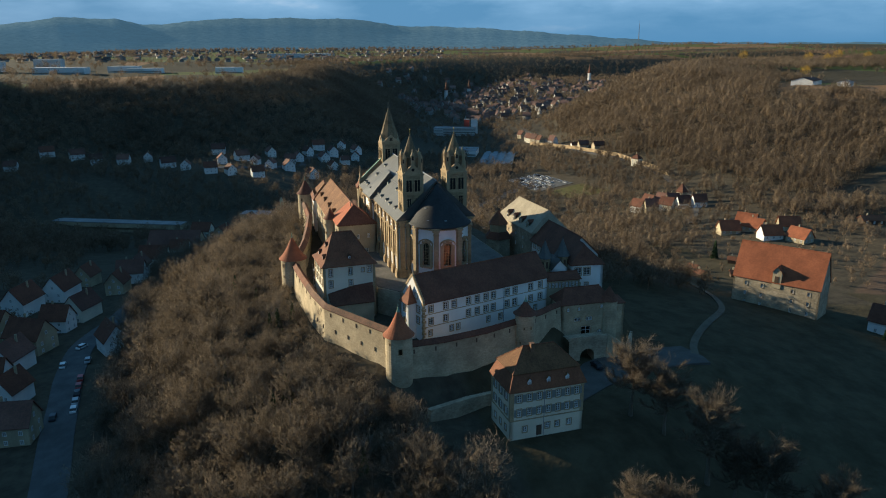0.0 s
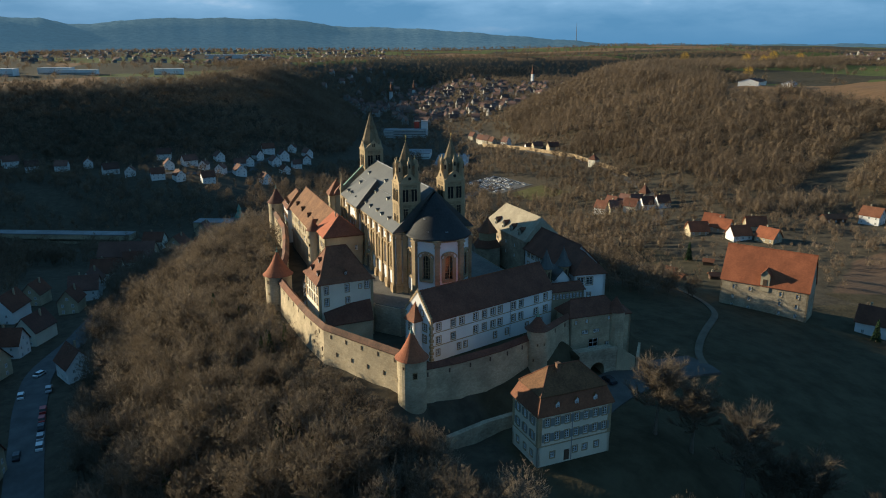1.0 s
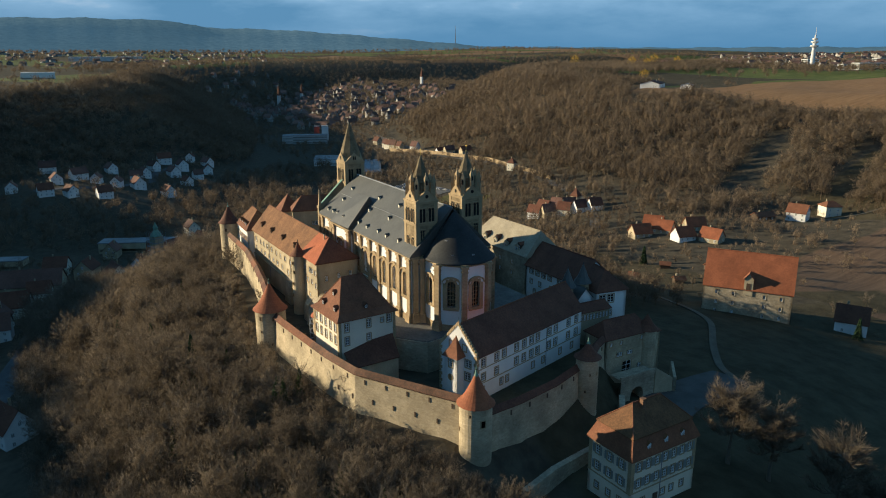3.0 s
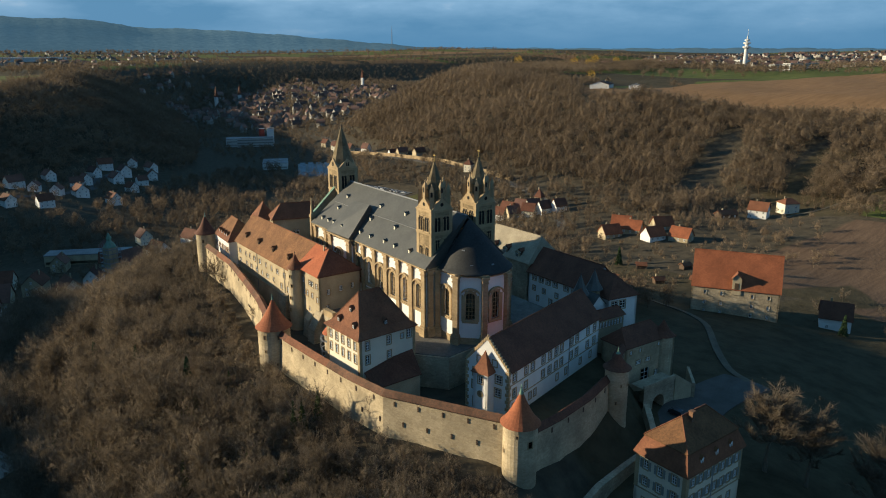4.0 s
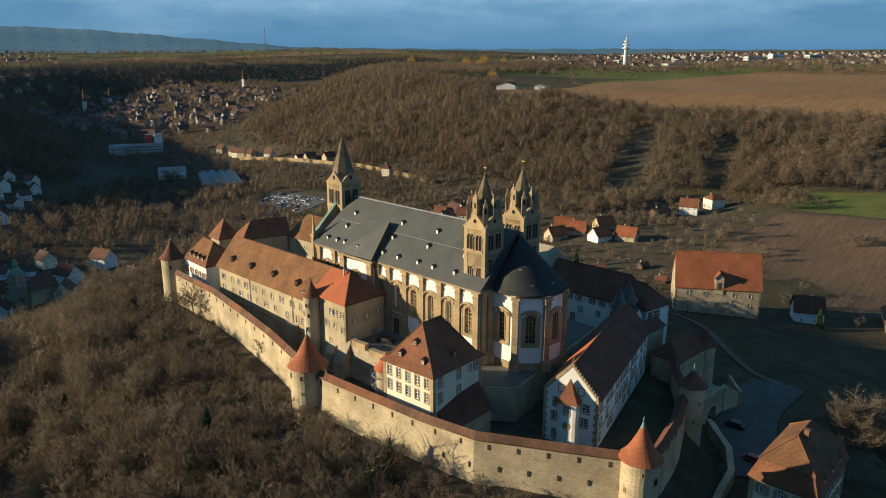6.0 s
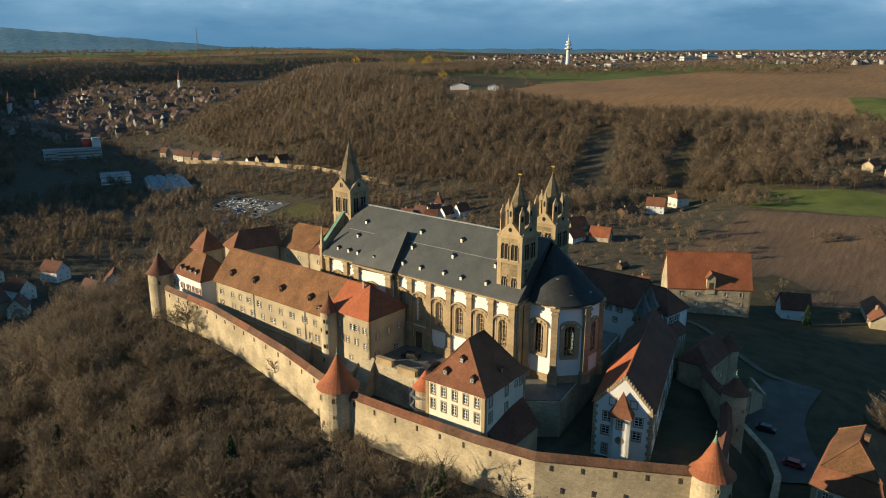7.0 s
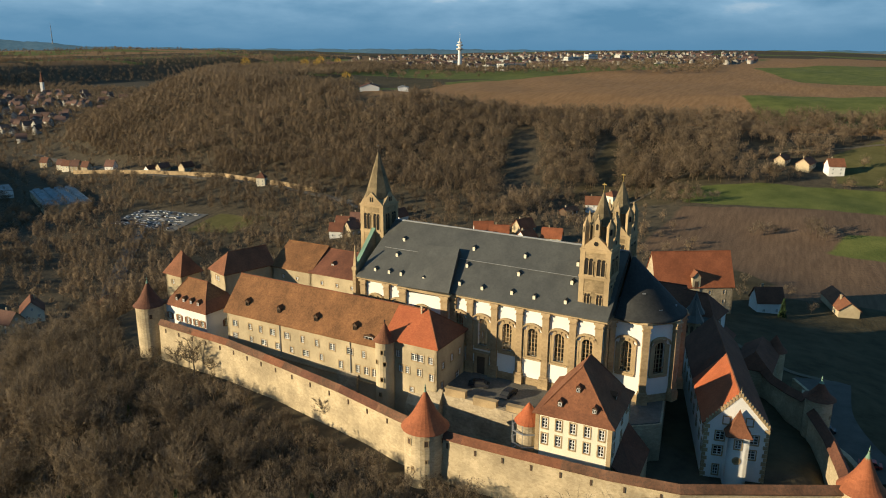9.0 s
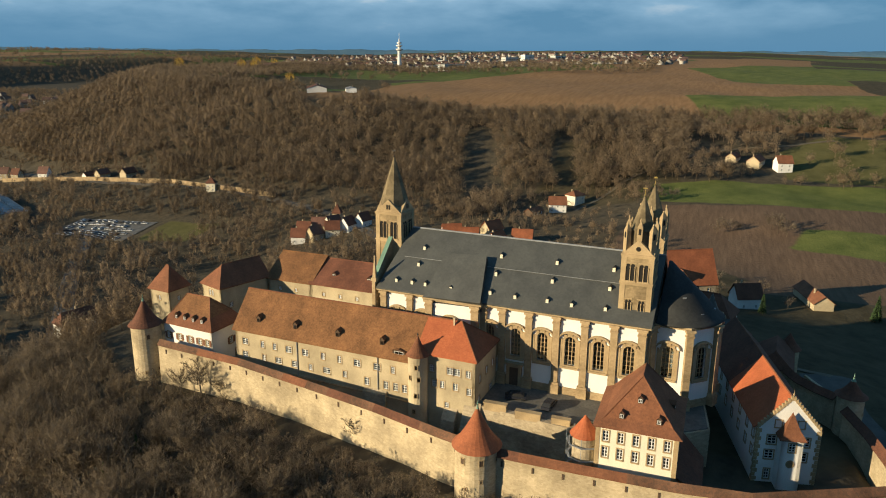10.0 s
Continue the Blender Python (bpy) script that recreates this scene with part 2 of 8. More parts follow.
def porous(m, scale, share, through=0.5):
    """Lets a surface stand for dense twigs: fine gaps all over it, and light that passes through."""
    n, l = m.node_tree.nodes, m.node_tree.links
    b, out = n["Principled BSDF"], n["Material Output"]
    tl, mx = n.new("ShaderNodeBsdfTranslucent"), n.new("ShaderNodeMixShader")
    mx.inputs[0].default_value = through
    l.new(b.inputs["Base Color"].links[0].from_socket, tl.inputs["Color"])
    l.new(b.outputs[0], mx.inputs[1]), l.new(tl.outputs[0], mx.inputs[2])
    last = mx.outputs[0]
    if share < 1:
        co, t, g, tr, m2 = (n.new("ShaderNodeTexCoord"), n.new("ShaderNodeTexNoise"), n.new("ShaderNodeMath"), n.new("ShaderNodeBsdfTransparent"), n.new("ShaderNodeMixShader"))
        t.inputs["Scale"].default_value = scale
        t.inputs["Detail"].default_value = 3
        g.operation = "LESS_THAN"
        g.inputs[1].default_value = share
        mp = n.new("ShaderNodeMapping")
        mp.inputs["Scale"].default_value = (1, 1, 0.35)
        l.new(co.outputs["Object"], mp.inputs["Vector"])
        l.new(mp.outputs["Vector"], t.inputs["Vector"])
        l.new(t.outputs["Fac"], g.inputs[0])
        l.new(g.outputs[0], m2.inputs[0])
        l.new(tr.outputs[0], m2.inputs[1]), l.new(last, m2.inputs[2])
        last = m2.outputs[0]
    l.new(last, out.inputs["Surface"])
    return m


porous(TWIG, 1, 1.0, 0.4), porous(WOODTWIG, 1, 1.0, 0.15)
TWIGMASS = porous(surf("dense inner twigs", (0.125, 0.097, 0.067), (0.243, 0.19, 0.134), 0.12, 0.95, 0, 0.4, fine=9.0), 9.0, 0.45, 0.4)
FARMASS = porous(surf("distant crowns", (0.160, 0.116, 0.075), (0.275, 0.202, 0.132), 0.03, 0.95, 0, 0.4, fine=9.0), 3.6, 0.47, 0.34)

# ---- building kit ----
def part(name, bm, material, parent, label=""):
    """One mesh object out of a bmesh, under a thing or under a part."""
    bmesh.ops.remove_doubles(bm, verts=bm.verts, dist=0.0008)
    bmesh.ops.recalc_face_normals(bm, faces=bm.faces)
    me = bpy.data.meshes.new(name)
    bm.to_mesh(me)
    bm.free()
    me.materials.append(material)
    ob = new(name, me)
    ob.parent = parent
    if label:
        ob["label"] = label
    return ob


def thing(name, label, category, x=0, y=0, z=0, rz=0, group="", kind=""):
    ob = new(name)
    ob.empty_display_size = 0.5
    ob.matrix_world = pose(x, y, z, 0, 0, rz)
    return tagged(ob, label, category, group, kind)


def box(bm, x0, x1, y0, y1, z0, z1):
    v = [bm.verts.new((x, y, z)) for z in (z0, z1) for x, y in ((x0, y0), (x1, y0), (x1, y1), (x0, y1))]
    for f in ((0, 3, 2, 1), (4, 5, 6, 7), (0, 1, 5, 4), (1, 2, 6, 5), (2, 3, 7, 6), (3, 0, 4, 7)):
        bm.faces.new([v[i] for i in f])


def prism(bm, pts, z0, z1):
    """An upright prism over a plan; z1 may be a list, one height a corner."""
    tops = z1 if isinstance(z1, (list, tuple)) else [z1] * len(pts)
    a = [bm.verts.new((x, y, z0)) for x, y in pts]
    b = [bm.verts.new((x, y, t)) for (x, y), t in zip(pts, tops)]
    k = len(pts)
    bm.faces.new(a[::-1]), bm.faces.new(b)
    for i in range(k):
        bm.faces.new((a[i], a[(i + 1) % k], b[(i + 1) % k], b[i]))


def slab(bm, pts, t, down=(0, 0, -1)):
    """A flat or sloping plate: its upper outline, and a thickness along down."""
    d = Vector(down) * t
    a = [bm.verts.new(p) for p in pts]
    b = [bm.verts.new(Vector(p) + d) for p in pts]
    k = len(pts)
    bm.faces.new(a), bm.faces.new(b[::-1])
    for i in range(k):
        bm.faces.new((a[i], b[i], b[(i + 1) % k], a[(i + 1) % k]))


def turned(bm, profile, n=24, cx=0, cy=0, turn=0.0):
    """A turned solid from (radius, height) pairs."""
    rings = []
    for r, z in profile:
        if r < 1e-4:
            rings.append([bm.verts.new((cx, cy, z))])
        else:
            rings.append([bm.verts.new((cx + r * math.cos(turn + 2 * math.pi * i / n), cy + r * math.sin(turn + 2 * math.pi * i / n), z)) for i in range(n)])
    for a, b in zip(rings, rings[1:]):
        for i in range(n):
            j = (i + 1) % n
            if len(a) == 1 and len(b) == 1:
                continue
            if len(a) == 1:
                bm.faces.new((a[0], b[i], b[j]))
            elif len(b) == 1:
                bm.faces.new((a[i], a[j], b[0]))
            else:
                bm.faces.new((a[i], a[j], b[j], b[i]))
    for r in (rings[0], rings[-1]):
        if len(r) > 2:
            bm.faces.new(r)


def wall(bm, p0, p1, z0, z1, openings=(), th=0.6):
    """A thick wall from p0 to p1 (its outside on the right hand), with openings (s0, s1, za, zb) through it."""
    p0, p1 = Vector((*p0, 0)), Vector((*p1, 0))
    d = p1 - p0
    length = d.length
    d.normalize()
    nrm = Vector((d.y, -d.x, 0))
    ss = sorted({0.0, length, *(o[0] for o in openings), *(o[1] for o in openings)})
    zz = sorted({z0, z1, *(o[2] for o in openings), *(o[3] for o in openings)})
    cache = {}

    def v(i, j, k):
        if (i, j, k) not in cache:
            cache[i, j, k] = bm.verts.new(p0 + d * ss[i] - nrm * (th * k) + Vector((0, 0, zz[j])))
        return cache[i, j, k]

    def solid(i, j):
        if not (0 <= i < len(ss) - 1 and 0 <= j < len(zz) - 1):
            return False
        s, z = (ss[i] + ss[i + 1]) / 2, (zz[j] + zz[j + 1]) / 2
        return not any(o[0] < s < o[1] and o[2] < z < o[3] for o in openings)

    for i in range(len(ss) - 1):
        for j in range(len(zz) - 1):
            if not solid(i, j):
                continue
            bm.faces.new((v(i, j, 0), v(i + 1, j, 0), v(i + 1, j + 1, 0), v(i, j + 1, 0)))
            bm.faces.new((v(i, j, 1), v(i, j + 1, 1), v(i + 1, j + 1, 1), v(i + 1, j, 1)))
            if not solid(i - 1, j):
                bm.faces.new((v(i, j, 0), v(i, j + 1, 0), v(i, j + 1, 1), v(i, j, 1)))
            if not solid(i + 1, j):
                bm.faces.new((v(i + 1, j, 0), v(i + 1, j, 1), v(i + 1, j + 1, 1), v(i + 1, j + 1, 0)))
            if not solid(i, j - 1):
                bm.faces.new((v(i, j, 0), v(i, j, 1), v(i + 1, j, 1), v(i + 1, j, 0)))
            if not solid(i, j + 1):
                bm.faces.new((v(i, j + 1, 0), v(i + 1, j + 1, 0), v(i + 1, j + 1, 1), v(i, j + 1, 1)))


WINDOW_MESHES = {}


def shared(name, key, make, material):
    """A mesh that is built once for all alike parts."""
    key = (name, key, material.name)
    if key not in WINDOW_MESHES:
        bm = bmesh.new()
        make(bm)
        bmesh.ops.remove_doubles(bm, verts=bm.verts, dist=0.0008)
        bmesh.ops.recalc_face_normals(bm, faces=bm.faces)
        me = bpy.data.meshes.new(name)
        bm.to_mesh(me)
        bm.free()
        me.materials.append(material)
        WINDOW_MESHES[key] = me
    return WINDOW_MESHES[key]


def ring_bars(bm, w, h, b, y0, y1):
    box(bm, -w / 2, -w / 2 + b, y0, y1, 0, h)
    box(bm, w / 2 - b, w / 2, y0, y1, 0, h)
    box(bm, -w / 2 + b, w / 2 - b, y0, y1, h - b, h)
    box(bm, -w / 2 + b, w / 2 - b, y0, y1, 0, b)


def window(parent, x, y, z, ang, w, h, surround=SANDTRIM, sash=FRAME_WHITE, cols=2, rows=3, shutter=None, trim=0.2):
    """A casement window in an opening w x h with its sill at z: surround, sash bars, pane, and shutters where it has them.
    ang: the turn of its outward normal from -y, degrees."""
    def make_surround(bm):
        ww, hh = w + 2 * trim, h + 2 * trim
        box(bm, -ww / 2, -w / 2, -0.07, 0.10, -trim, h + trim)
        box(bm, w / 2, ww / 2, -0.07, 0.10, -trim, h + trim)
        box(bm, -w / 2, w / 2, -0.07, 0.10, h, h + trim)
        box(bm, -w / 2 - 0.05, w / 2 + 0.05, -0.14, 0.10, -trim, 0)

    def make_sash(bm):
        ring_bars(bm, w, h, 0.12, 0.05, 0.16)
        for i in range(1, cols):
            c = -w / 2 + w * i / cols
            box(bm, c - 0.065, c + 0.065, 0.055, 0.155, 0.09, h - 0.09)
        for j in range(1, rows):
            c = h * j / rows
            box(bm, -w / 2 + 0.09, w / 2 - 0.09, 0.06, 0.15, c - 0.045, c + 0.045)

    def make_pane(bm):
        box(bm, -w / 2 + 0.05, w / 2 - 0.05, 0.12, 0.135, 0.05, h - 0.05)

    key = (round(w, 2), round(h, 2), cols, rows, trim)
    ob = new("window", shared("window", key, make_surround, surround))
    ob.parent = parent
    ob.matrix_basis = pose(x, y, z, 0, 0, ang)
    s = new("sash", shared("sash", key, make_sash, sash))
    s.parent = ob
    p = new("pane", shared("pane", key, make_pane, GLASS))
    p.parent = ob
    p.visible_shadow = False
    if shutter:
        def make_shutter(bm):
            box(bm, 0, w * 0.46, -0.10, -0.05, -0.02, h + 0.02)
            for k in range(5):
                c = h * (k + 0.5) / 5
                box(bm, 0.06, w * 0.46 - 0.06, -0.12, -0.10, c - 0.06, c + 0.06)
        for sx in (-w / 2 - trim - w * 0.46, w / 2 + trim):
            q = new("shutter", shared("shutter", key, make_shutter, shutter))
            q.parent = ob
            q.location = (sx, 0, 0)
    return ob


def facade(bm, parent, p0, p1, z0, z1, wins=(), th=0.6, **style):
    """A wall with its windows: wins are (s, sill height, w, h) or with a style dict as fifth."""
    d = (Vector((*p1, 0)) - Vector((*p0, 0))).normalized()
    ang = math.degrees(math.atan2(d.y, d.x))
    ops = []
    for q in wins:
        s, zs, w, h = q[:4]
        st = {**style, **(q[4] if len(q) > 4 else {})}
        ops.append((s - w / 2, s + w / 2, zs, zs + h))
        window(parent, p0[0] + d.x * s, p0[1] + d.y * s, zs, ang, w, h, **st)
    wall(bm, p0, p1, z0, z1, ops, th)


def grid_wins(s0, s1, n, sills, w, h, skip=()):
    """n windows evenly from s0 to s1 in each storey."""
    out = []
    for j, z in enumerate(sills):
        for i in range(n):
            if (i, j) not in skip:
                out.append((s0 + (s1 - s0) * i / max(1, n - 1), z, w, h))
    return out


def hip_roof(bm, w, d, ze, zr, over=0.5, axis="y", run0=None, run1=None, t=0.22):
    """A roof over 0..w x 0..d; the ridge runs along axis; run0 and run1 set the ridge's ends back (0: a gable)."""
    x0, x1, y0, y1 = -over, w + over, -over, d + over
    if axis == "y":
        r0 = (w / 2, y0 + (run0 if run0 is not None else w / 2), zr)
        r1 = (w / 2, y1 - (run1 if run1 is not None else w / 2), zr)
        a, b, c, e = (x0, y0, ze), (x1, y0, ze), (x1, y1, ze), (x0, y1, ze)
        slab(bm, [a, r0, r1, e], t), slab(bm, [b, c, r1, r0], t)
        if run0 != 0:
            slab(bm, [a, b, r0], t)
        if run1 != 0:
            slab(bm, [c, e, r1], t)
    else:
        r0 = (x0 + (run0 if run0 is not None else d / 2), d / 2, zr)
        r1 = (x1 - (run1 if run1 is not None else d / 2), d / 2, zr)
        a, b, c, e = (x0, y0, ze), (x1, y0, ze), (x1, y1, ze), (x0, y1, ze)
        slab(bm, [a, b, r1, r0], t), slab(bm, [c, e, r0, r1], t)
        if run0 != 0:
            slab(bm, [e, a, r0], t)
        if run1 != 0:
            slab(bm, [b, c, r1], t)


def ridge_cap(bm, p, q, r=0.16):
    """A half-round row of ridge tiles from p to q."""
    p, q = Vector(p), Vector(q)
    d = (q - p).normalized()
    side = d.cross(Vector((0, 0, 1))).normalized()
    up = side.cross(d)
    ends = []
    for c in (p, q):
        ends.append([bm.verts.new(c + side * (r * math.cos(a)) + up * (r * math.sin(a))) for a in (radians(-30), radians(30), radians(90), radians(150), radians(210))])
    for i in range(4):
        bm.faces.new((ends[0][i], ends[0][i + 1], ends[1][i + 1], ends[1][i]))
    bm.faces.new(ends[0]), bm.faces.new(ends[1])


def dormer(parent, x, y, z, ang, w=0.9, h=0.9, depth=1.6, rh=0.45, cheek=WOOD, roof=TILE_BROWN, front=FRAME_WHITE):
    """A small gabled roof dormer, front foot at x, y, z."""
    def body(bm):
        prism(bm, [(-w / 2, 0), (w / 2, 0), (w / 2, depth), (-w / 2, depth)], -0.15, h)
        a = [bm.verts.new(p) for p in ((-w / 2, 0, h), (w / 2, 0, h), (0, 0, h + rh))]
        bm.faces.new(a)

    def lid(bm):
        for sx in (-1, 1):
            slab(bm, [(0, -0.15, h + rh + 0.06), (sx * (w / 2 + 0.15), -0.15, h - 0.06), (sx * (w / 2 + 0.15), depth + 0.6, h - 0.06), (0, depth + 0.6, h + rh + 0.06)], 0.07)

    def light(bm):
        ring_bars(bm, w * 0.72, h * 0.8, 0.07, -0.04, 0.0)
        box(bm, -0.03, 0.03, -0.03, 0, 0.07, h * 0.8 - 0.07)

    def hole(bm):
        box(bm, -w * 0.30, w * 0.30, -0.02, 0.003, 0.06, h * 0.75)

    key = (w, h, depth, rh, roof.name)
    ob = new("dormer", shared("dormer", key, body, cheek))
    ob.parent = parent
    ob.matrix_basis = pose(x, y, z, 0, 0, ang)
    for nm, f, m in (("dormer_roof", lid, roof), ("dormer_frame", light, front), ("dormer_pane", hole, GLASS)):
        o = new(nm, shared(nm, key, f, m))
        o.parent = ob
    return ob


def finial(parent, x, y, z, h=1.6, m=IRON, cross=False):
    bm = bmesh.new()
    turned(bm, [(0.07, 0), (0.10, 0.1), (0.05, 0.2), (0.16, 0.35), (0.18, 0.45), (0.05, 0.6), (0.035, h * 0.8), (0.0, h)], 8, x, y)
    for v in bm.verts:
        v.co.z += z
    if cross:
        box(bm, x - 0.05, x + 0.05, y - 0.4, y + 0.4, z + h * 0.72, z + h * 0.8)
    return part("finial", bm, m, parent)


def chimney(parent, x, y, z0, z1, w=0.7, material=BEIGE):
    bm = bmesh.new()
    box(bm, x - w / 2, x + w / 2, y - w / 2, y + w / 2, z0, z1)
    box(bm, x - w / 2 - 0.08, x + w / 2 + 0.08, y - w / 2 - 0.08, y + w / 2 + 0.08, z1 + 0.002, z1 + 0.15)
    return part("chimney", bm, material, parent)

# ---- the lie of the land ----
RING = [(45, 297), (43.2, 274), (39.3, 255), (35.3, 238), (30.5, 222), (28.2, 208), (28.4, 198), (28.9, 183), (30.0, 172), (41, 149)]
HILLTOP = RING + [(55, 150), (72, 152.5), (88, 160), (94, 169), (113, 171), (120, 187), (122, 235), (105, 285), (84, 330), (60, 325)]
EAST_PLATEAU = [(640, -600), (605, 0), (578, 200), (560, 300), (555, 420), (572, 560), (585, 700), (650, 860), (850, 1010), (1300, 1150), (1900, 1500), (5200, 2000), (5200, -600)]
WEST_PLATEAU = [(-900, 860), (-200, 900), (20, 890), (100, 920), (165, 1080), (240, 1350), (380, 1700), (700, 2100), (1500, 2150), (2400, 1900), (5200, 1900), (5200, 5600), (-900, 5600)]
LAWN = [(56, 119), (84, 117), (96, 134), (124, 146), (100, 152), (60, 139)]
# unseen ridge added west of the view to throw the valley into shade
SHADE_RIDGE = [(-640, 1500), (-480, 1000), (-345, 720), (-245, 480), (-235, 300), (-240, -600), (-900, -600), (-900, 1500)]


def signed(px, py, poly):
    """Distance from a plan outline, below 0 inside."""
    best = np.full(px.shape, 1e9)
    inside = np.zeros(px.shape, bool)
    k = len(poly)
    for i in range(k):
        (ax, ay), (bx, by) = poly[i], poly[(i + 1) % k]
        ex, ey = bx - ax, by - ay
        t = np.clip(((px - ax) * ex + (py - ay) * ey) / (ex * ex + ey * ey), 0, 1)
        best = np.minimum(best, np.hypot(px - ax - t * ex, py - ay - t * ey))
        hit = ((ay > py) != (by > py)) & (px < ex * (py - ay) / (ey if abs(ey) > 1e-9 else 1e-9) + ax)
        inside ^= hit
    return np.where(inside, -best, best)


def ease(d, d0, d1):
    t = np.clip((d - d0) / (d1 - d0), 0, 1)
    return t * t * (3 - 2 * t)


def wobble(x, y):
    return (np.sin(x / 37.0 + 1.3 * np.sin(y / 51.0)) * np.sin(y / 43.0 + 0.7) * 1.6 + np.sin(x / 13.0 + y / 17.0) * np.sin(y / 11.0 - x / 23.0) * 0.6)


def land(x, y):
    """Height of the ground over the plan."""
    x, y = np.asarray(x, float), np.asarray(y, float)
    river = ease(y + 0.35 * x, 250, 560)                       # the main valley sinks to the river
    z = -15.0 - 8.0 * ease(-x, -60, 60) - 26.0 * river * (1 - ease(x - 0.35 * y, 60, 260))
    z = z + 11.0 * ease(x, 270, 400) * (1 - ease(y, 212, 275)) # the side valley climbs towards the farm
    z = z + 22.0 * (1 - ease(np.abs(y - 650) , 40, 190)) * ease(-x + 0.1 * y, -110, 60) * ease(y, 540, 680)
    d = signed(x, y, EAST_PLATEAU)
    up = ease(-d, -192, 20)
    rim = 15.0 * (1 - ease(y, 400, 560)) * (1 - ease(-d, -10, 130))
    knoll = 9.0 * ease(y, 640, 860) * (1 - ease(-d, 420, 800))
    z = z + (42.0 - rim + knoll + 17.0 * ease(-d, 60, 800) + 8.0 * ease(-d, 300, 1100) - z) * up
    d = signed(x, y, WEST_PLATEAU)
    up = ease(-d, -200, 40)
    z = z + (42.0 + 14.0 * ease(-d, 60, 900) + 12.0 * ease(-d, 500, 2200) - z) * up
    # the far fields climb towards the skyline
    z = z + 22.0 * ease(np.degrees(np.arctan2(x, y)), 22, 42) * np.clip((np.hypot(x, y) - 1900) / 2000, 0, 1)
    # the added ridge rises northwards so that its shadow covers the valley floor
    d = signed(x, y, SHADE_RIDGE)
    z = z + (80.0 + 45.0 * ease(y, 560, 760) + 85.0 * ease(y, 850, 1150) - z) * ease(-d, -150, 20)
    d = signed(x, y, HILLTOP)
    west = ease(52 - x + 0.25 * (y - 150), -8, 22)
    top = 8.5 + 0 * x
    reach = 105.0 - 35.0 * west
    fall = west * (1 - ease(d, -4, reach)) + (1 - west) * (0.42 * (1 - ease(d, -1, 9)) + 0.58 * (1 - ease(d, 4, reach)))
    z = np.where(d < 0, top, z + (top - z) * fall)
    z = z + wobble(x, y) * ease(d, 12, 60) * 0.8
    lawn = signed(x, y, LAWN)
    return z + (-0.6 - z) * (1 - ease(lawn, 0, 16)) * (1 - ease(-d, -14, -4))


def height(x, y):
    return float(land(np.array([x]), np.array([y]))[0])


def lines(lo, hi, c0, c1, step, grow):
    mid = list(np.arange(c0, c1 + step, step))
    a, s = [mid[-1]], step
    while a[-1] < hi:
        s *= grow
        a.append(a[-1] + s)
    b, s = [mid[0]], step
    while b[-1] > lo:
        s *= grow
        b.append(b[-1] - s)
    return np.array(b[:0:-1] + mid + a[1:])


def mesh_from(name, verts, faces, material):
    """A mesh from arrays of corners and of three- or four-sided faces."""
    me = bpy.data.meshes.new(name)
    k = faces.shape[1]
    me.vertices.add(len(verts))
    me.vertices.foreach_set("co", np.ascontiguousarray(verts, np.float32).ravel())
    me.loops.add(faces.size)
    me.loops.foreach_set("vertex_index", np.ascontiguousarray(faces, np.int32).ravel())
    me.polygons.add(len(faces))
    me.polygons.foreach_set("loop_start", np.arange(0, faces.size, k, dtype=np.int32))
    me.update(calc_edges=True)
    me.validate()
    me.materials.append(material)
    return me


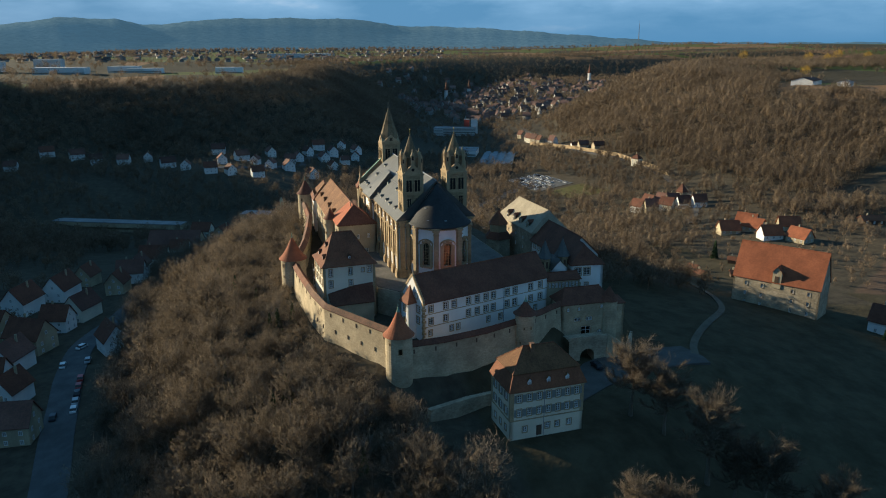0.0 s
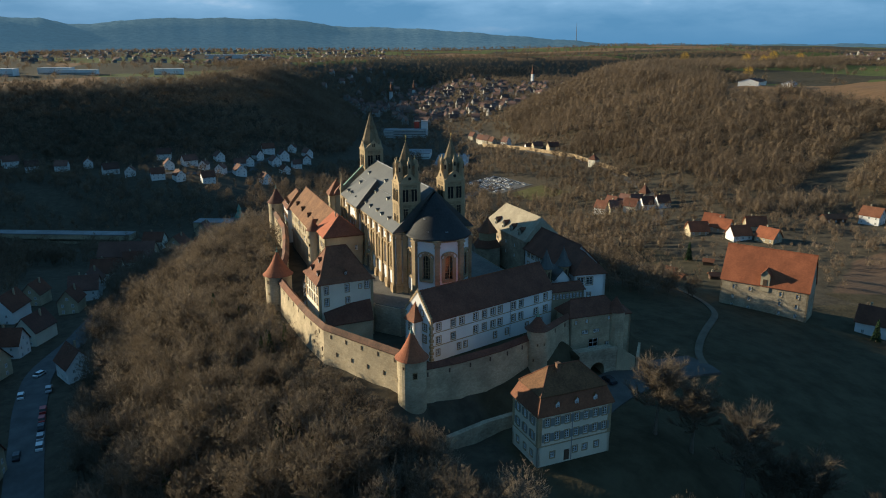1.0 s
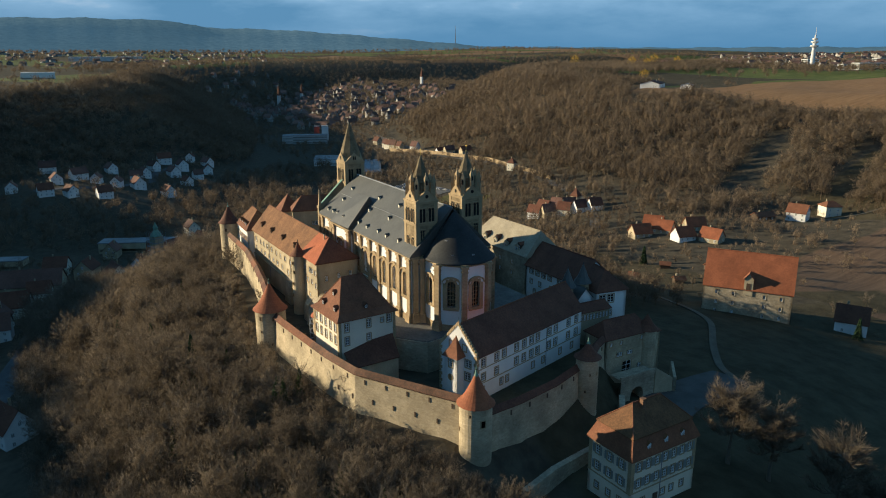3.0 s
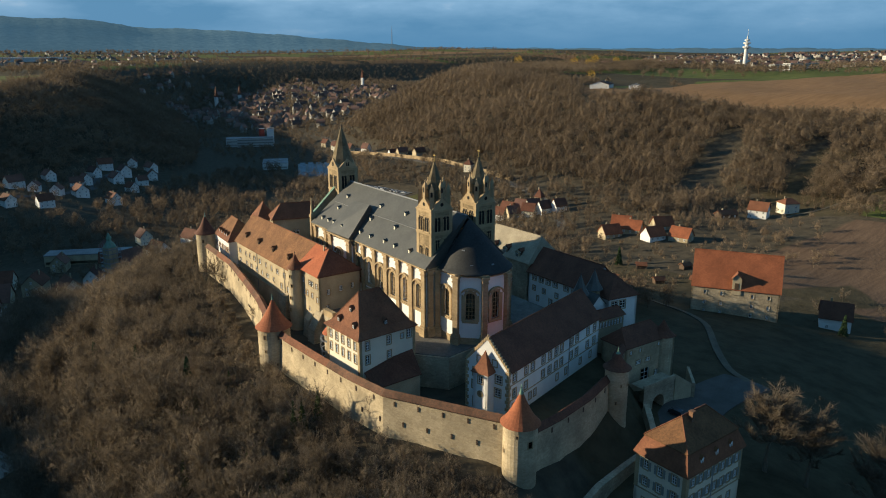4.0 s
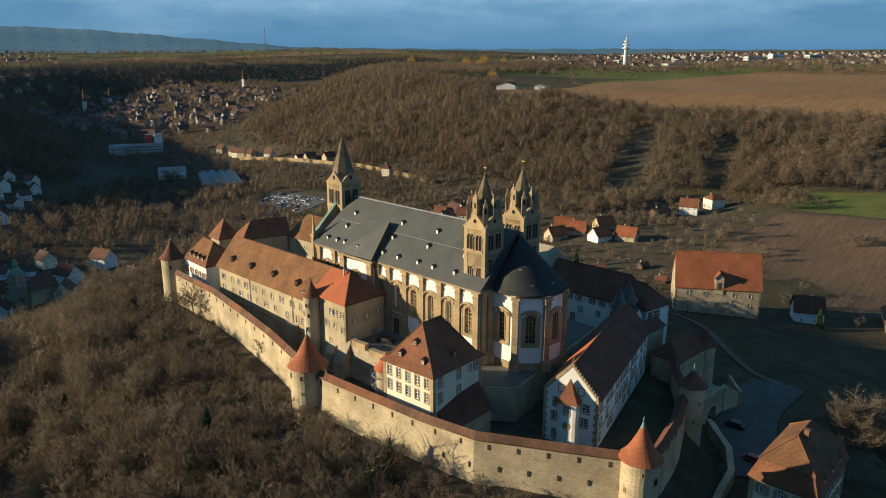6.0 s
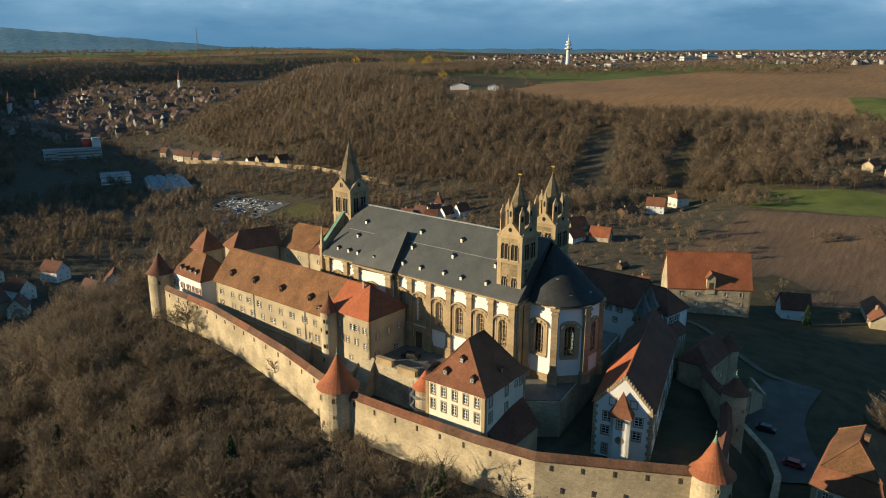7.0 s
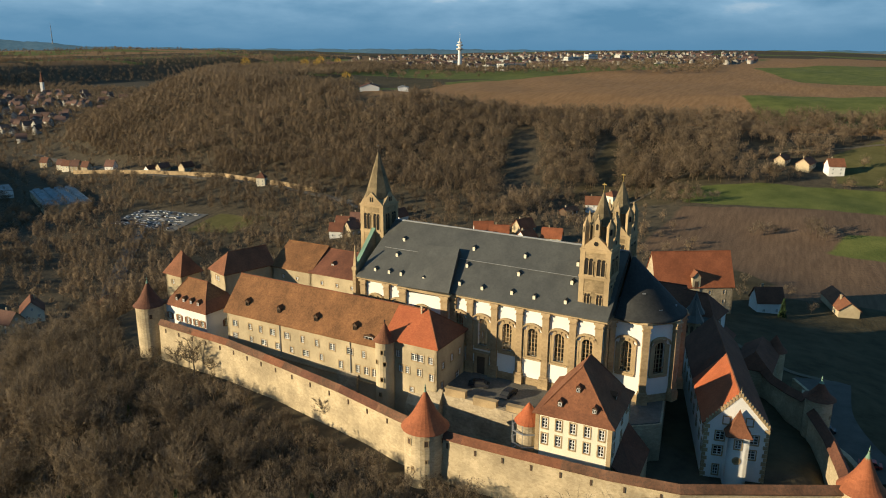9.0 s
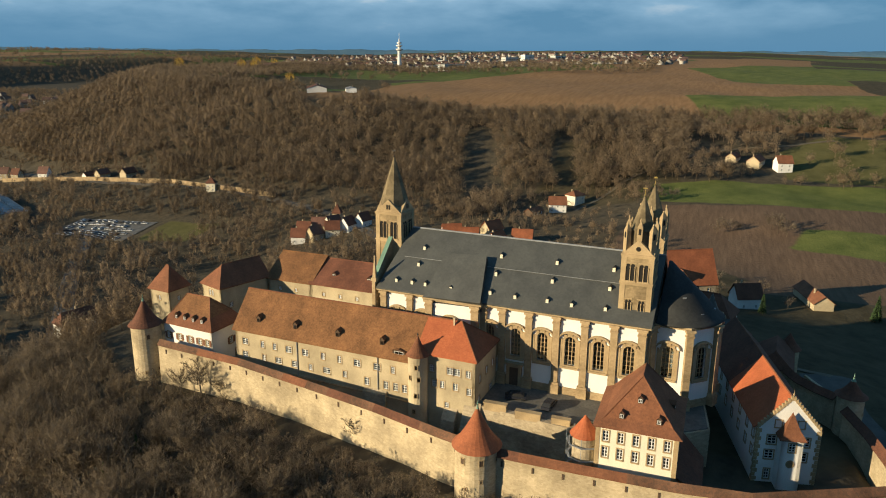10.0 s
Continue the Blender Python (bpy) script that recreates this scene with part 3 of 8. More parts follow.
def ground_material(name, plots):
    """Forest floor, meadow and the ploughed fields, each in its own plot."""
    m = bpy.data.materials.new(name)
    m.use_nodes = True
    n, l = m.node_tree.nodes, m.node_tree.links
    b = n["Principled BSDF"]
    b.inputs["Roughness"].default_value = 0.95
    b.inputs["Specular IOR Level"].default_value = 0.1
    geo = n.new("ShaderNodeNewGeometry")
    jit = n.new("ShaderNodeTexNoise")
    jit.inputs["Scale"].default_value = 0.08
    jit.inputs["Detail"].default_value = 4
    off = n.new("ShaderNodeVectorMath")
    off.operation = "MULTIPLY_ADD"
    off.inputs[1].default_value = (5, 5, 0)
    l.new(geo.outputs["Position"], jit.inputs["Vector"])
    l.new(jit.outputs["Color"], off.inputs[0])
    l.new(geo.outputs["Position"], off.inputs[2])

    def noise_mix(c1, c2, scale, stretch=None, turn=0):
        t = n.new("ShaderNodeTexNoise")
        t.inputs["Scale"].default_value = scale
        t.inputs["Detail"].default_value = 6
        t.inputs["Roughness"].default_value = 0.65
        if stretch:
            mp = n.new("ShaderNodeMapping")
            mp.inputs["Rotation"].default_value = (0, 0, radians(turn))
            mp.inputs["Scale"].default_value = stretch
            l.new(geo.outputs["Position"], mp.inputs["Vector"])
            l.new(mp.outputs["Vector"], t.inputs["Vector"])
        else:
            l.new(geo.outputs["Position"], t.inputs["Vector"])
        r = n.new("ShaderNodeMapRange")
        r.inputs[1].default_value, r.inputs[2].default_value = 0.35, 0.65
        l.new(t.outputs["Fac"], r.inputs[0])
        mx = n.new("ShaderNodeMix")
        mx.data_type = "RGBA"
        mx.inputs[6].default_value, mx.inputs[7].default_value = rgb(c1), rgb(c2)
        l.new(r.outputs[0], mx.inputs[0])
        return mx.outputs[2]

    def plot(*corners):
        """A field with straight sides between its corners, which go round clockwise or not; it bulges everywhere."""
        k = len(corners)
        cx, cy = sum(c[0] for c in corners) / k, sum(c[1] for c in corners) / k
        out = None
        for i in range(k):
            (ax, ay), (bx, by) = corners[i], corners[(i + 1) % k]
            q = Vector((by - ay, ax - bx, 0)).normalized()
            if q.x * (cx - ax) + q.y * (cy - ay) < 0:
                q = -q
            dot = n.new("ShaderNodeVectorMath")
            dot.operation = "DOT_PRODUCT"
            dot.inputs[1].default_value = q
            l.new(off.outputs[0], dot.inputs[0])
            r = n.new("ShaderNodeMapRange")
            c0 = q.x * ax + q.y * ay
            r.inputs[1].default_value, r.inputs[2].default_value = c0 - 1.2, c0 + 1.2
            l.new(dot.outputs["Value"], r.inputs[0])
            if out is None:
                out = r.outputs[0]
            else:
                m2 = n.new("ShaderNodeMath")
                m2.operation = "MULTIPLY"
                l.new(out, m2.inputs[0]), l.new(r.outputs[0], m2.inputs[1])
                out = m2.outputs[0]
        return out

    def over(base, col, mask):
        mx = n.new("ShaderNodeMix")
        mx.data_type = "RGBA"
        l.new(mask, mx.inputs[0]), l.new(base, mx.inputs[6]), l.new(col, mx.inputs[7])
        return mx.outputs[2]

    col = noise_mix((0.056, 0.046, 0.032), (0.097, 0.080, 0.054), 0.25)            # leaf litter and rough grass
    rough_grass = noise_mix((0.050, 0.041, 0.023), (0.086, 0.070, 0.041), 0.15)
    meadow = noise_mix((0.082, 0.100, 0.027), (0.140, 0.150, 0.044), 0.06)
    soil = noise_mix((0.108, 0.070, 0.046), (0.158, 0.104, 0.067), 0.5, (0.08, 1, 1), -20)
    dry = noise_mix((0.21, 0.118, 0.056), (0.29, 0.17, 0.084), 0.3, (0.1, 1, 1), 20)
    orchard = noise_mix((0.078, 0.074, 0.026), (0.125, 0.112, 0.045), 0.08)
    # a mosaic of fields on the high ground
    cells = n.new("ShaderNodeTexVoronoi")
    cells.inputs["Scale"].default_value = 1 / 210
    flat = n.new("ShaderNodeVectorMath")
    flat.operation = "MULTIPLY"
    flat.inputs[1].default_value = (1, 0.55, 0)
    l.new(off.outputs[0], flat.inputs[0])
    l.new(flat.outputs[0], cells.inputs["Vector"])
    sc = n.new("ShaderNodeSeparateColor")
    l.new(cells.outputs["Color"], sc.inputs[0])
    mosaic = rough_grass
    for lo, c in ((0.58, meadow), (0.76, dry), (0.9, meadow)):
        st = n.new("ShaderNodeMath")
        st.operation = "GREATER_THAN"
        st.inputs[1].default_value = lo
        l.new(sc.outputs[0], st.inputs[0])
        mosaic = over(mosaic, c, st.outputs[0])
    sz = n.new("ShaderNodeSeparateXYZ")
    l.new(geo.outputs["Position"], sz.inputs[0])
    hi = n.new("ShaderNodeMapRange")
    hi.inputs[1].default_value, hi.inputs[2].default_value = 37.0, 42.0
    l.new(sz.outputs["Z"], hi.inputs[0])
    col = over(col, mosaic, hi.outputs[0])
    for c, p in plots:
        col = over(col, {"rough": rough_grass, "meadow": meadow, "soil": soil, "dry": dry, "orchard": orchard}[c], plot(*p))
    l.new(col, b.inputs["Base Color"])
    bp = n.new("ShaderNodeBump")
    bt = n.new("ShaderNodeTexNoise")
    bt.inputs["Scale"].default_value = 0.7
    bt.inputs["Detail"].default_value = 5
    l.new(geo.outputs["Position"], bt.inputs["Vector"])
    l.new(bt.outputs["Fac"], bp.inputs["Height"])
    bp.inputs["Strength"].default_value = 0.5
    bp.inputs["Distance"].default_value = 0.5
    l.new(bp.outputs[0], b.inputs["Normal"])
    return m


# plots: what grows, then the corners
CASTLE_PLOTS = [
    ("rough", ((60, 60), (245, 60), (245, 190), (120, 240), (60, 200))), ("rough", ((185, 205), (300, 225), (290, 320), (170, 330))),
    ("orchard", ((290, 500), (322, 496), (322, 538), (288, 540))),
]
VALLEY_PLOTS = [
    ("rough", ((376, 232), (425, 205), (520, 225), (500, 300), (392, 300))),
    ("soil", ((236, 196), (300, 232), (372, 222), (400, 60), (240, 60))), ("meadow", ((380, 222), (412, 231), (436, 186), (452, 60), (392, 60))),
    ("meadow", ((318, 146), (346, 136), (352, 60), (300, 60))), ("rough", ((225, 188), (246, 205), (284, 186), (262, 165))),
    ("orchard", ((452, 140), (512, 142), (560, 100), (560, 40), (452, 40))),
]
PLATEAU_PLOTS = [
    ("dry", ((555, 535), (748, 566), (1006, 490), (1176, 354), (1180, 232), (1100, 40), (560, 40))),
    ("meadow", ((748, 562), (1008, 486), (1044, 502), (778, 578))), ("meadow", ((1008, 486), (1178, 350), (1240, 374), (1044, 502))),
    ("dry", ((1182, 352), (1204, 244), (1400, 40), (2300, -40), (2300, 120), (1450, 410))),
    ("meadow", ((1204, 244), (926, 166), (900, 40), (1400, 40))), ("meadow", ((702, 221), (742, 90), (742, 20), (590, 20), (580, 190))),
    ("meadow", ((600, 570), (660, 566), (680, 610), (610, 626))),
]
FAR_PLOTS = [
    ("dry", ((2000, 780), (2600, 780), (2600, 1020), (2000, 1020))), ("meadow", ((1400, 2240), (2400, 2240), (2400, 2360), (1400, 2360))),
    ("dry", ((1500, 2530), (2500, 2530), (2500, 2670), (1500, 2670))), ("meadow", ((600, 2870), (2400, 2870), (2400, 3130), (600, 3130))),
]
gx, gy = lines(-880, 4700, -100, 420, 7, 1.045), lines(-560, 4700, 20, 640, 7, 1.045)
GX, GY = np.meshgrid(gx, gy)
GZ = land(GX, GY)
far = np.clip((np.hypot(GX, GY) - 1500) / 3000, 0, 1)
GZ = GZ + far * 9.0
nx, ny = len(gx), len(gy)
idx = np.arange(nx * ny).reshape(ny, nx)
quads = np.stack([idx[:-1, :-1], idx[:-1, 1:], idx[1:, 1:], idx[1:, :-1]], -1).reshape(-1, 4)
gme = mesh_from("ground", np.stack([GX, GY, GZ], -1).reshape(-1, 3), quads, ground_material("castle ground", CASTLE_PLOTS))
gme.polygons.foreach_set("use_smooth", np.ones(len(quads), bool))
for nm, pl in (("valley ground", VALLEY_PLOTS), ("plateau ground", PLATEAU_PLOTS), ("far ground", FAR_PLOTS)):
    gme.materials.append(ground_material(nm, pl))
qx, qy = GX[:-1, :-1].ravel(), GY[:-1, :-1].ravel()
zone = np.where((qx > 238) & (qx < 545) & (qy < 330), 1, np.where((qx >= 545) & (qy < 700) & (qx < 2400), 2, np.where((qy > 900) | (qx > 800), 3, 0)))
gme.polygons.foreach_set("material_index", zone.astype(np.int32))
tagged(new("ground", gme), "winter hills with leaf litter, meadows and ploughed fields", "ground", kind="structure")

# ---- the abbey church ----
CH = thing("abbey_church", "white and sandstone baroque abbey church with slate roof, three towers", "church", 66.3, 190.0, 16.2, -3.2)
EAVE, RIDGE, HW = 16.9, 28.0, 10.8


def arch_pts(w, zs, rise, n=9):
    """The upper outline of an arched opening, from its left foot to its right."""
    return [(-w / 2 * math.cos(math.pi * i / n), zs + rise * math.sin(math.pi * i / n)) for i in range(n + 1)]


def bay_wall(bm, s0, s1, zs0, zs1, place, c, w, sill, spring, rise, th=0.9):
    """A stretch of wall s0..s1 with one round-headed opening centred on c; place(s, depth, z) puts it in plan."""
    arch = [(c + a, z) for a, z in arch_pts(w, spring, rise)]

    def quad(pts):
        bm.faces.new([bm.verts.new(place(s, 0, z)) for s, z in pts])

    quad([(s0, zs0), (s1, zs0), (s1, sill), (s0, sill)])
    quad([(s0, sill), (c - w / 2, sill), (c - w / 2, spring), (s0, spring)])
    quad([(c + w / 2, sill), (s1, sill), (s1, spring), (c + w / 2, spring)])
    quad([(s0, spring), arch[0], (c - w / 2, zs1), (s0, zs1)])
    quad([arch[-1], (s1, spring), (s1, zs1), (c + w / 2, zs1)])
    for a, b in zip(arch, arch[1:]):
        quad([a, b, (b[0], zs1), (a[0], zs1)])
    hole = [(c - w / 2, sill)] + arch + [(c + w / 2, sill)]
    for a, b in zip(hole, hole[1:] + hole[:1]):
        bm.faces.new([bm.verts.new(p) for p in (place(*[a[0], 0, a[1]]), place(b[0], 0, b[1]), place(b[0], th, b[1]), place(a[0], th, a[1]))])


def arched_frame(parent, ox, oy, ang, w, sill, spring, rise, name="church_window", hood=True, mullions=2, label=""):
    """A round-headed church window: moulded surround, hood above, tracery bars and glass. The origin is at the wall's face."""
    def outline(o):
        return [(-w / 2 - o, sill - o * 0.6)] + [(a * (1 + 2 * o / w), z if i in (0, 9) else z + o * math.sin(math.pi * i / 9)) for i, (a, z) in enumerate(arch_pts(w, spring, rise))] + [(w / 2 + o, sill - o * 0.6)]

    def surround(bm):
        inner, outer = outline(0.0), outline(0.55)
        k = len(inner)
        vi = [[bm.verts.new((a, y, z)) for a, z in inner] for y in (-0.16, 0.3)]
        vo = [[bm.verts.new((a, y, z)) for a, z in outer] for y in (-0.16, 0.1)]
        for i in range(k):
            j = (i + 1) % k
            bm.faces.new((vi[0][i], vi[0][j], vo[0][j], vo[0][i]))
            bm.faces.new((vi[0][i], vi[1][i], vi[1][j], vi[0][j]))
            bm.faces.new((vo[0][i], vo[0][j], vo[1][j], vo[1][i]))
        box(bm, -w / 2 - 0.8, w / 2 + 0.8, -0.35, 0.1, sill - 0.75, sill - 0.34)
        for sx in (-1, 1):
            box(bm, sx * (w / 2 + 0.75) - 0.2, sx * (w / 2 + 0.75) + 0.2, -0.22, 0.1, sill - 0.33, spring + 0.5)

    def hood_mesh(bm):
        top = spring + rise
        n = 10
        for i in range(n):
            a0, a1 = math.pi * i / n, math.pi * (i + 1) / n
            p = [(-(w / 2 + 1.1) * math.cos(a), top - 0.55 + 1.35 * math.sin(a)) for a in (a0, a1)]
            q = [(x, z + 0.38) for x, z in p]
            f = [bm.verts.new((x, -0.55, z)) for x, z in (p[0], p[1], q[1], q[0])]
            g = [bm.verts.new((x, 0.1, z)) for x, z in (p[0], p[1], q[1], q[0])]
            bm.faces.new(f)
            bm.faces.new((f[3], f[2], g[2], g[3]))
            bm.faces.new((f[0], g[0], g[1], f[1]))
        # carved field between arch and hood
        box(bm, -0.45, 0.45, -0.3, 0.05, top + 0.1, top + 0.65)
        for sx in (-1, 1):
            box(bm, sx * 0.95 - 0.3, sx * 0.95 + 0.3, -0.24, 0.05, top - 0.1, top + 0.4)

    def bars(bm):
        k = mullions + 1
        for i in range(1, k):
            c = -w / 2 + w * i / k
            zt = spring + rise * math.sqrt(max(0, 1 - (2 * c / w) ** 2))
            box(bm, c - 0.07, c + 0.07, 0.32, 0.44, sill, zt - 0.05)
        z = sill + 0.9
        while z < spring + 0.2:
            box(bm, -w / 2, w / 2, 0.34, 0.42, z - 0.04, z + 0.04)
            z += 0.95

    def pane(bm):
        pts = [(-w / 2, sill)] + arch_pts(w, spring, rise) + [(w / 2, sill)]
        for y in (0.40, 0.43):
            bm.faces.new([bm.verts.new((a, y, z)) for a, z in pts])

    key = (w, sill, spring, rise, mullions, hood)
    ob = new(name, shared(name, key, surround, SANDTRIM))
    ob.parent = parent
    ob.matrix_basis = pose(ox, oy, 0, 0, 0, ang)
    if label:
        ob["label"] = label
    rest = [("tracery", bars, SANDTRIM), ("pane", pane, GLASS)] + ([("hood", hood_mesh, SANDTRIM)] if hood else [])
    for nm, f, m in rest:
        o = new(nm, shared(nm, key, f, m))
        o.parent = ob
        if nm == "pane":
            o.visible_shadow = False
    return ob


def pilaster(parent, x, y, ang, w=1.35, d=0.55, z1=EAVE - 0.7, base=1.9):
    def make(bm):
        box(bm, -w / 2 - 0.35, w / 2 + 0.35, -d - 0.4, 0.2, 0, base)
        box(bm, -w / 2 - 0.22, w / 2 + 0.22, -d - 0.22, 0.2, base + 0.002, base + 0.5)
        box(bm, -w / 2, w / 2, -d, 0.2, base + 0.504, z1 - 1.5)
        box(bm, -w / 2 - 0.14, w / 2 + 0.14, -d - 0.14, 0.2, z1 - 1.496, z1 - 1.2)
        box(bm, -w / 2 - 0.02, w / 2 + 0.02, -d - 0.02, 0.2, z1 - 1.196, z1 - 0.5)
        box(bm, -w / 2 - 0.28, w / 2 + 0.28, -d - 0.28, 0.2, z1 - 0.496, z1)
    ob = new("pilaster", shared("pilaster", (w, d, z1, base), make, SANDSTONE))
    ob.parent = parent
    ob.matrix_basis = pose(x, y, 0, 0, 0, ang)
    return ob


W, SILL, SPRING, RISE = 2.1, 6.3, 11.2, 1.05
# plan corners of the choir, the nave and the crossing arms, seen from above
TR0, TR1, TRX = 33.6, 45.2, 12.0
bm = bmesh.new()


def run_wall(bm, p0, p1, z1, centres, low=0.0, windows=True, sill=SILL, hood=True, width=W):
    """A stretch of church wall with arched windows centred at distances along it."""
    a, b = Vector((*p0, 0)), Vector((*p1, 0))
    d = (b - a).normalized()
    nr = Vector((d.y, -d.x, 0))
    length = (b - a).length
    cuts = [0.0] + [(p + q) / 2 for p, q in zip(centres, centres[1:])] + [length]
    ang = math.degrees(math.atan2(d.y, d.x))

    def place(s, depth, z):
        return a + d * s - nr * depth + Vector((0, 0, z))
    for c, s0, s1 in zip(centres, cuts, cuts[1:]):
        bay_wall(bm, s0, s1, low, z1, place, c, width, sill, SPRING, RISE)
        q = a + d * c
        arched_frame(CH, q.x, q.y, ang, width, sill, SPRING, RISE, hood=hood)


# side towards the ring wall, from west to east, then the choir, then the far side
run_wall(bm, (-HW, 56.6), (-HW, TR1), EAVE, [56.6 - 52.6, 56.6 - 46.6])
run_wall(bm, (-TRX, TR1), (-TRX, TR0), EAVE, [TR1 - 39.8])
run_wall(bm, (-HW, TR0), (-HW, 0.4), EAVE, [TR0 - y for y in (31.6, 26.0, 20.4, 14.8, 9.2, 3.5)])
CK = 6.8
choir = [(-7.6, 0.4), (-7.6, -CK), (-3.15, -CK - 4.45), (3.15, -CK - 4.45), (7.6, -CK), (7.6, 0.4)]
for p, q in zip(choir, choir[1:]):
    ln = math.hypot(q[0] - p[0], q[1] - p[1])
    run_wall(bm, p, q, EAVE - 0.2, [ln / 2], sill=5.9)
for a, b in (((-HW, 0.4), (-7.6, 0.4)), ((7.6, 0.4), (HW, 0.4)), ((HW, 0.4), (HW, 56.6)), ((HW, 56.6), (-HW, 56.6)), ((-HW, TR1), (-TRX, TR1)), ((-TRX, TR0), (-HW, TR0))):
    wall(bm, a, b, 0, EAVE, (), 0.9)
part("wall", bm, WHITE, CH, "white-plastered walls")
for y in (55.9, 49.6):
    pilaster(CH, -HW, y, -90)
for y in (TR1 - 0.6, TR0 + 0.7):
    pilaster(CH, -TRX, y, -90, w=1.6)
for y in (28.8, 23.2, 17.6, 12.0, 6.4):
    pilaster(CH, -HW, y, -90)
for y in (1.2, 33.0 - 0.1):
    pilaster(CH, -HW, y, -90, w=1.5)
pilaster(CH, -HW + 0.9, 0.4, 0, w=1.4)
pilaster(CH, -7.6 - 0.2, 0.0, -45, w=1.2, d=0.9)
for (x, y), ang in zip(choir[1:5], (-67.5, -22.5, 22.5, 67.5)):
    pilaster(CH, x, y, ang, w=1.3, d=0.7)
# plinth and cornice run round the whole church
outline = [(-HW, 56.6), (-HW, TR1), (-TRX, TR1), (-TRX, TR0), (-HW, TR0), (-HW, 0.4)] + choir + [(HW, 0.4), (HW, 56.6)]


def band(bm, pts, out, z0, z1, close=True):
    """A moulding of one profile along an outline walked with the outside on the right hand."""
    k = len(pts)
    nrm = []
    for i in range(k):
        a, b, c = Vector(pts[i - 1]), Vector(pts[i]), Vector(pts[(i + 1) % k])
        d1, d2 = (b - a).normalized(), (c - b).normalized()
        n1, n2 = Vector((d1.y, -d1.x)), Vector((d2.y, -d2.x))
        m = n1 + n2
        nrm.append(m / max(0.3, m.dot(n1)))
    rings = [[bm.verts.new((p[0] + q.x * o, p[1] + q.y * o, z)) for p, q in zip(pts, nrm)] for o, z in ((-0.2, z0), (out, z0), (out, z1), (-0.2, z1))]
    for i in range(k if close else k - 1):
        j = (i + 1) % k
        for r, s in zip(rings, rings[1:] + rings[:1]):
            bm.faces.new((r[i], r[j], s[j], s[i]))


bm = bmesh.new()
band(bm, outline, 0.25, 0.0, 1.5)
part("plinth", bm, SANDSTONE, CH)
bm = bmesh.new()
band(bm, outline, 0.35, EAVE - 0.95, EAVE - 0.62)
band(bm, outline, 0.75, EAVE - 0.6, EAVE - 0.25)
part("cornice", bm, SANDTRIM, CH)

# roofs
EO = 11.65
bm = bmesh.new()
A, B = (0, 54.2, RIDGE), (0, -0.6, RIDGE - 0.2)
slab(bm, [(-EO, 57.4, EAVE), (-EO, -0.4, EAVE), B, A], 0.3)
slab(bm, [(EO, -0.4, EAVE), (EO, 57.4, EAVE), A, B], 0.3)
slab(bm, [(EO, 57.4, EAVE), (-EO, 57.4, EAVE), A], 0.3)
slab(bm, [(-EO, -0.4, EAVE), (-7.2, -0.4, EAVE + 0.4), (0, -0.8, RIDGE - 0.2)], 0.3)
slab(bm, [(7.2, -0.4, EAVE + 0.4), (EO, -0.4, EAVE), (0, -0.8, RIDGE - 0.2)], 0.3)
part("roof", bm, SLATE, CH, "dark slate roof")
bm = bmesh.new()
ridge_cap(bm, A, B, 0.2)
part("ridge", bm, LEAD, CH)
# the crossing arm's roof lies a little above the nave's
bm = bmesh.new()
slab(bm, [(-TRX - 0.8, TR1 + 0.5, EAVE - 0.1), (-TRX - 0.8, TR0 - 0.6, EAVE + 0.25), (-5.4, TR0 + 0.9, 25.0), (-4.9, TR1 - 1.2, 24.4)], 2.6, (0.5, 0, -0.86))
part("side_roof", bm, SLATE, CH)
# bell-shaped choir roof
bm = bmesh.new()
NR = 28
arc = [math.pi - 0.36 + (math.pi + 0.72) * k / NR for k in range(NR + 1)]
eave8 = [(8.8 * math.cos(a), -3.65 + 8.8 * math.sin(a)) for a in arc]
tops = [(0.3 * math.cos(a), -1.4 + 0.4 * math.sin(a)) for a in arc]
steps = [(0.0, 0.0), (0.05, 0.03), (0.11, 0.083), (0.2, 0.175), (0.32, 0.305), (0.5, 0.49), (0.75, 0.745), (1.0, 1.0)]
rings = []
for f, hgt in steps:
    rings.append([bm.verts.new((ex + (tx - ex) * f, ey + (ty - ey) * f, EAVE - 0.25 + hgt * (RIDGE - EAVE - 0.9))) for (ex, ey), (tx, ty) in zip(eave8, tops)])
for r, s in zip(rings, rings[1:]):
    for i in range(NR):
        f = bm.faces.new((r[i], r[i + 1], s[i + 1], s[i]))
        f.smooth = True
bm.faces.new(rings[-1])
low = [bm.verts.new((x * 0.97, -3.65 + (y + 3.65) * 0.97, EAVE - 0.5)) for x, y in eave8]
for i in range(NR):
    bm.faces.new((low[i], low[i + 1], rings[0][i + 1], rings[0][i]))
bm.faces.new(low)
part("choir_roof", bm, CHOIR_SLATE_SHADED, CH, "rounded slate roof, coloured dark for its shade")

def roof_vent(x, y, z):
    """A small gabled roof light of sheet metal."""
    def body(bm):
        box(bm, -0.28, 0.28, 0, 0.75, -0.2, 0.62)

    def lid(bm):
        for sx in (-1, 1):
            slab(bm, [(0, -0.1, 0.95), (sx * 0.42, -0.1, 0.58), (sx * 0.42, 1.2, 0.58), (0, 1.2, 0.95)], 0.06)
    ob = new("roof_light", shared("roof_light", 0, body, CREAM))
    ob.parent = CH
    ob.matrix_basis = pose(x, y, z, 0, 0, -90)
    o = new("roof_light_lid", shared("roof_light_lid", 0, lid, SLATE))
    o.parent = ob


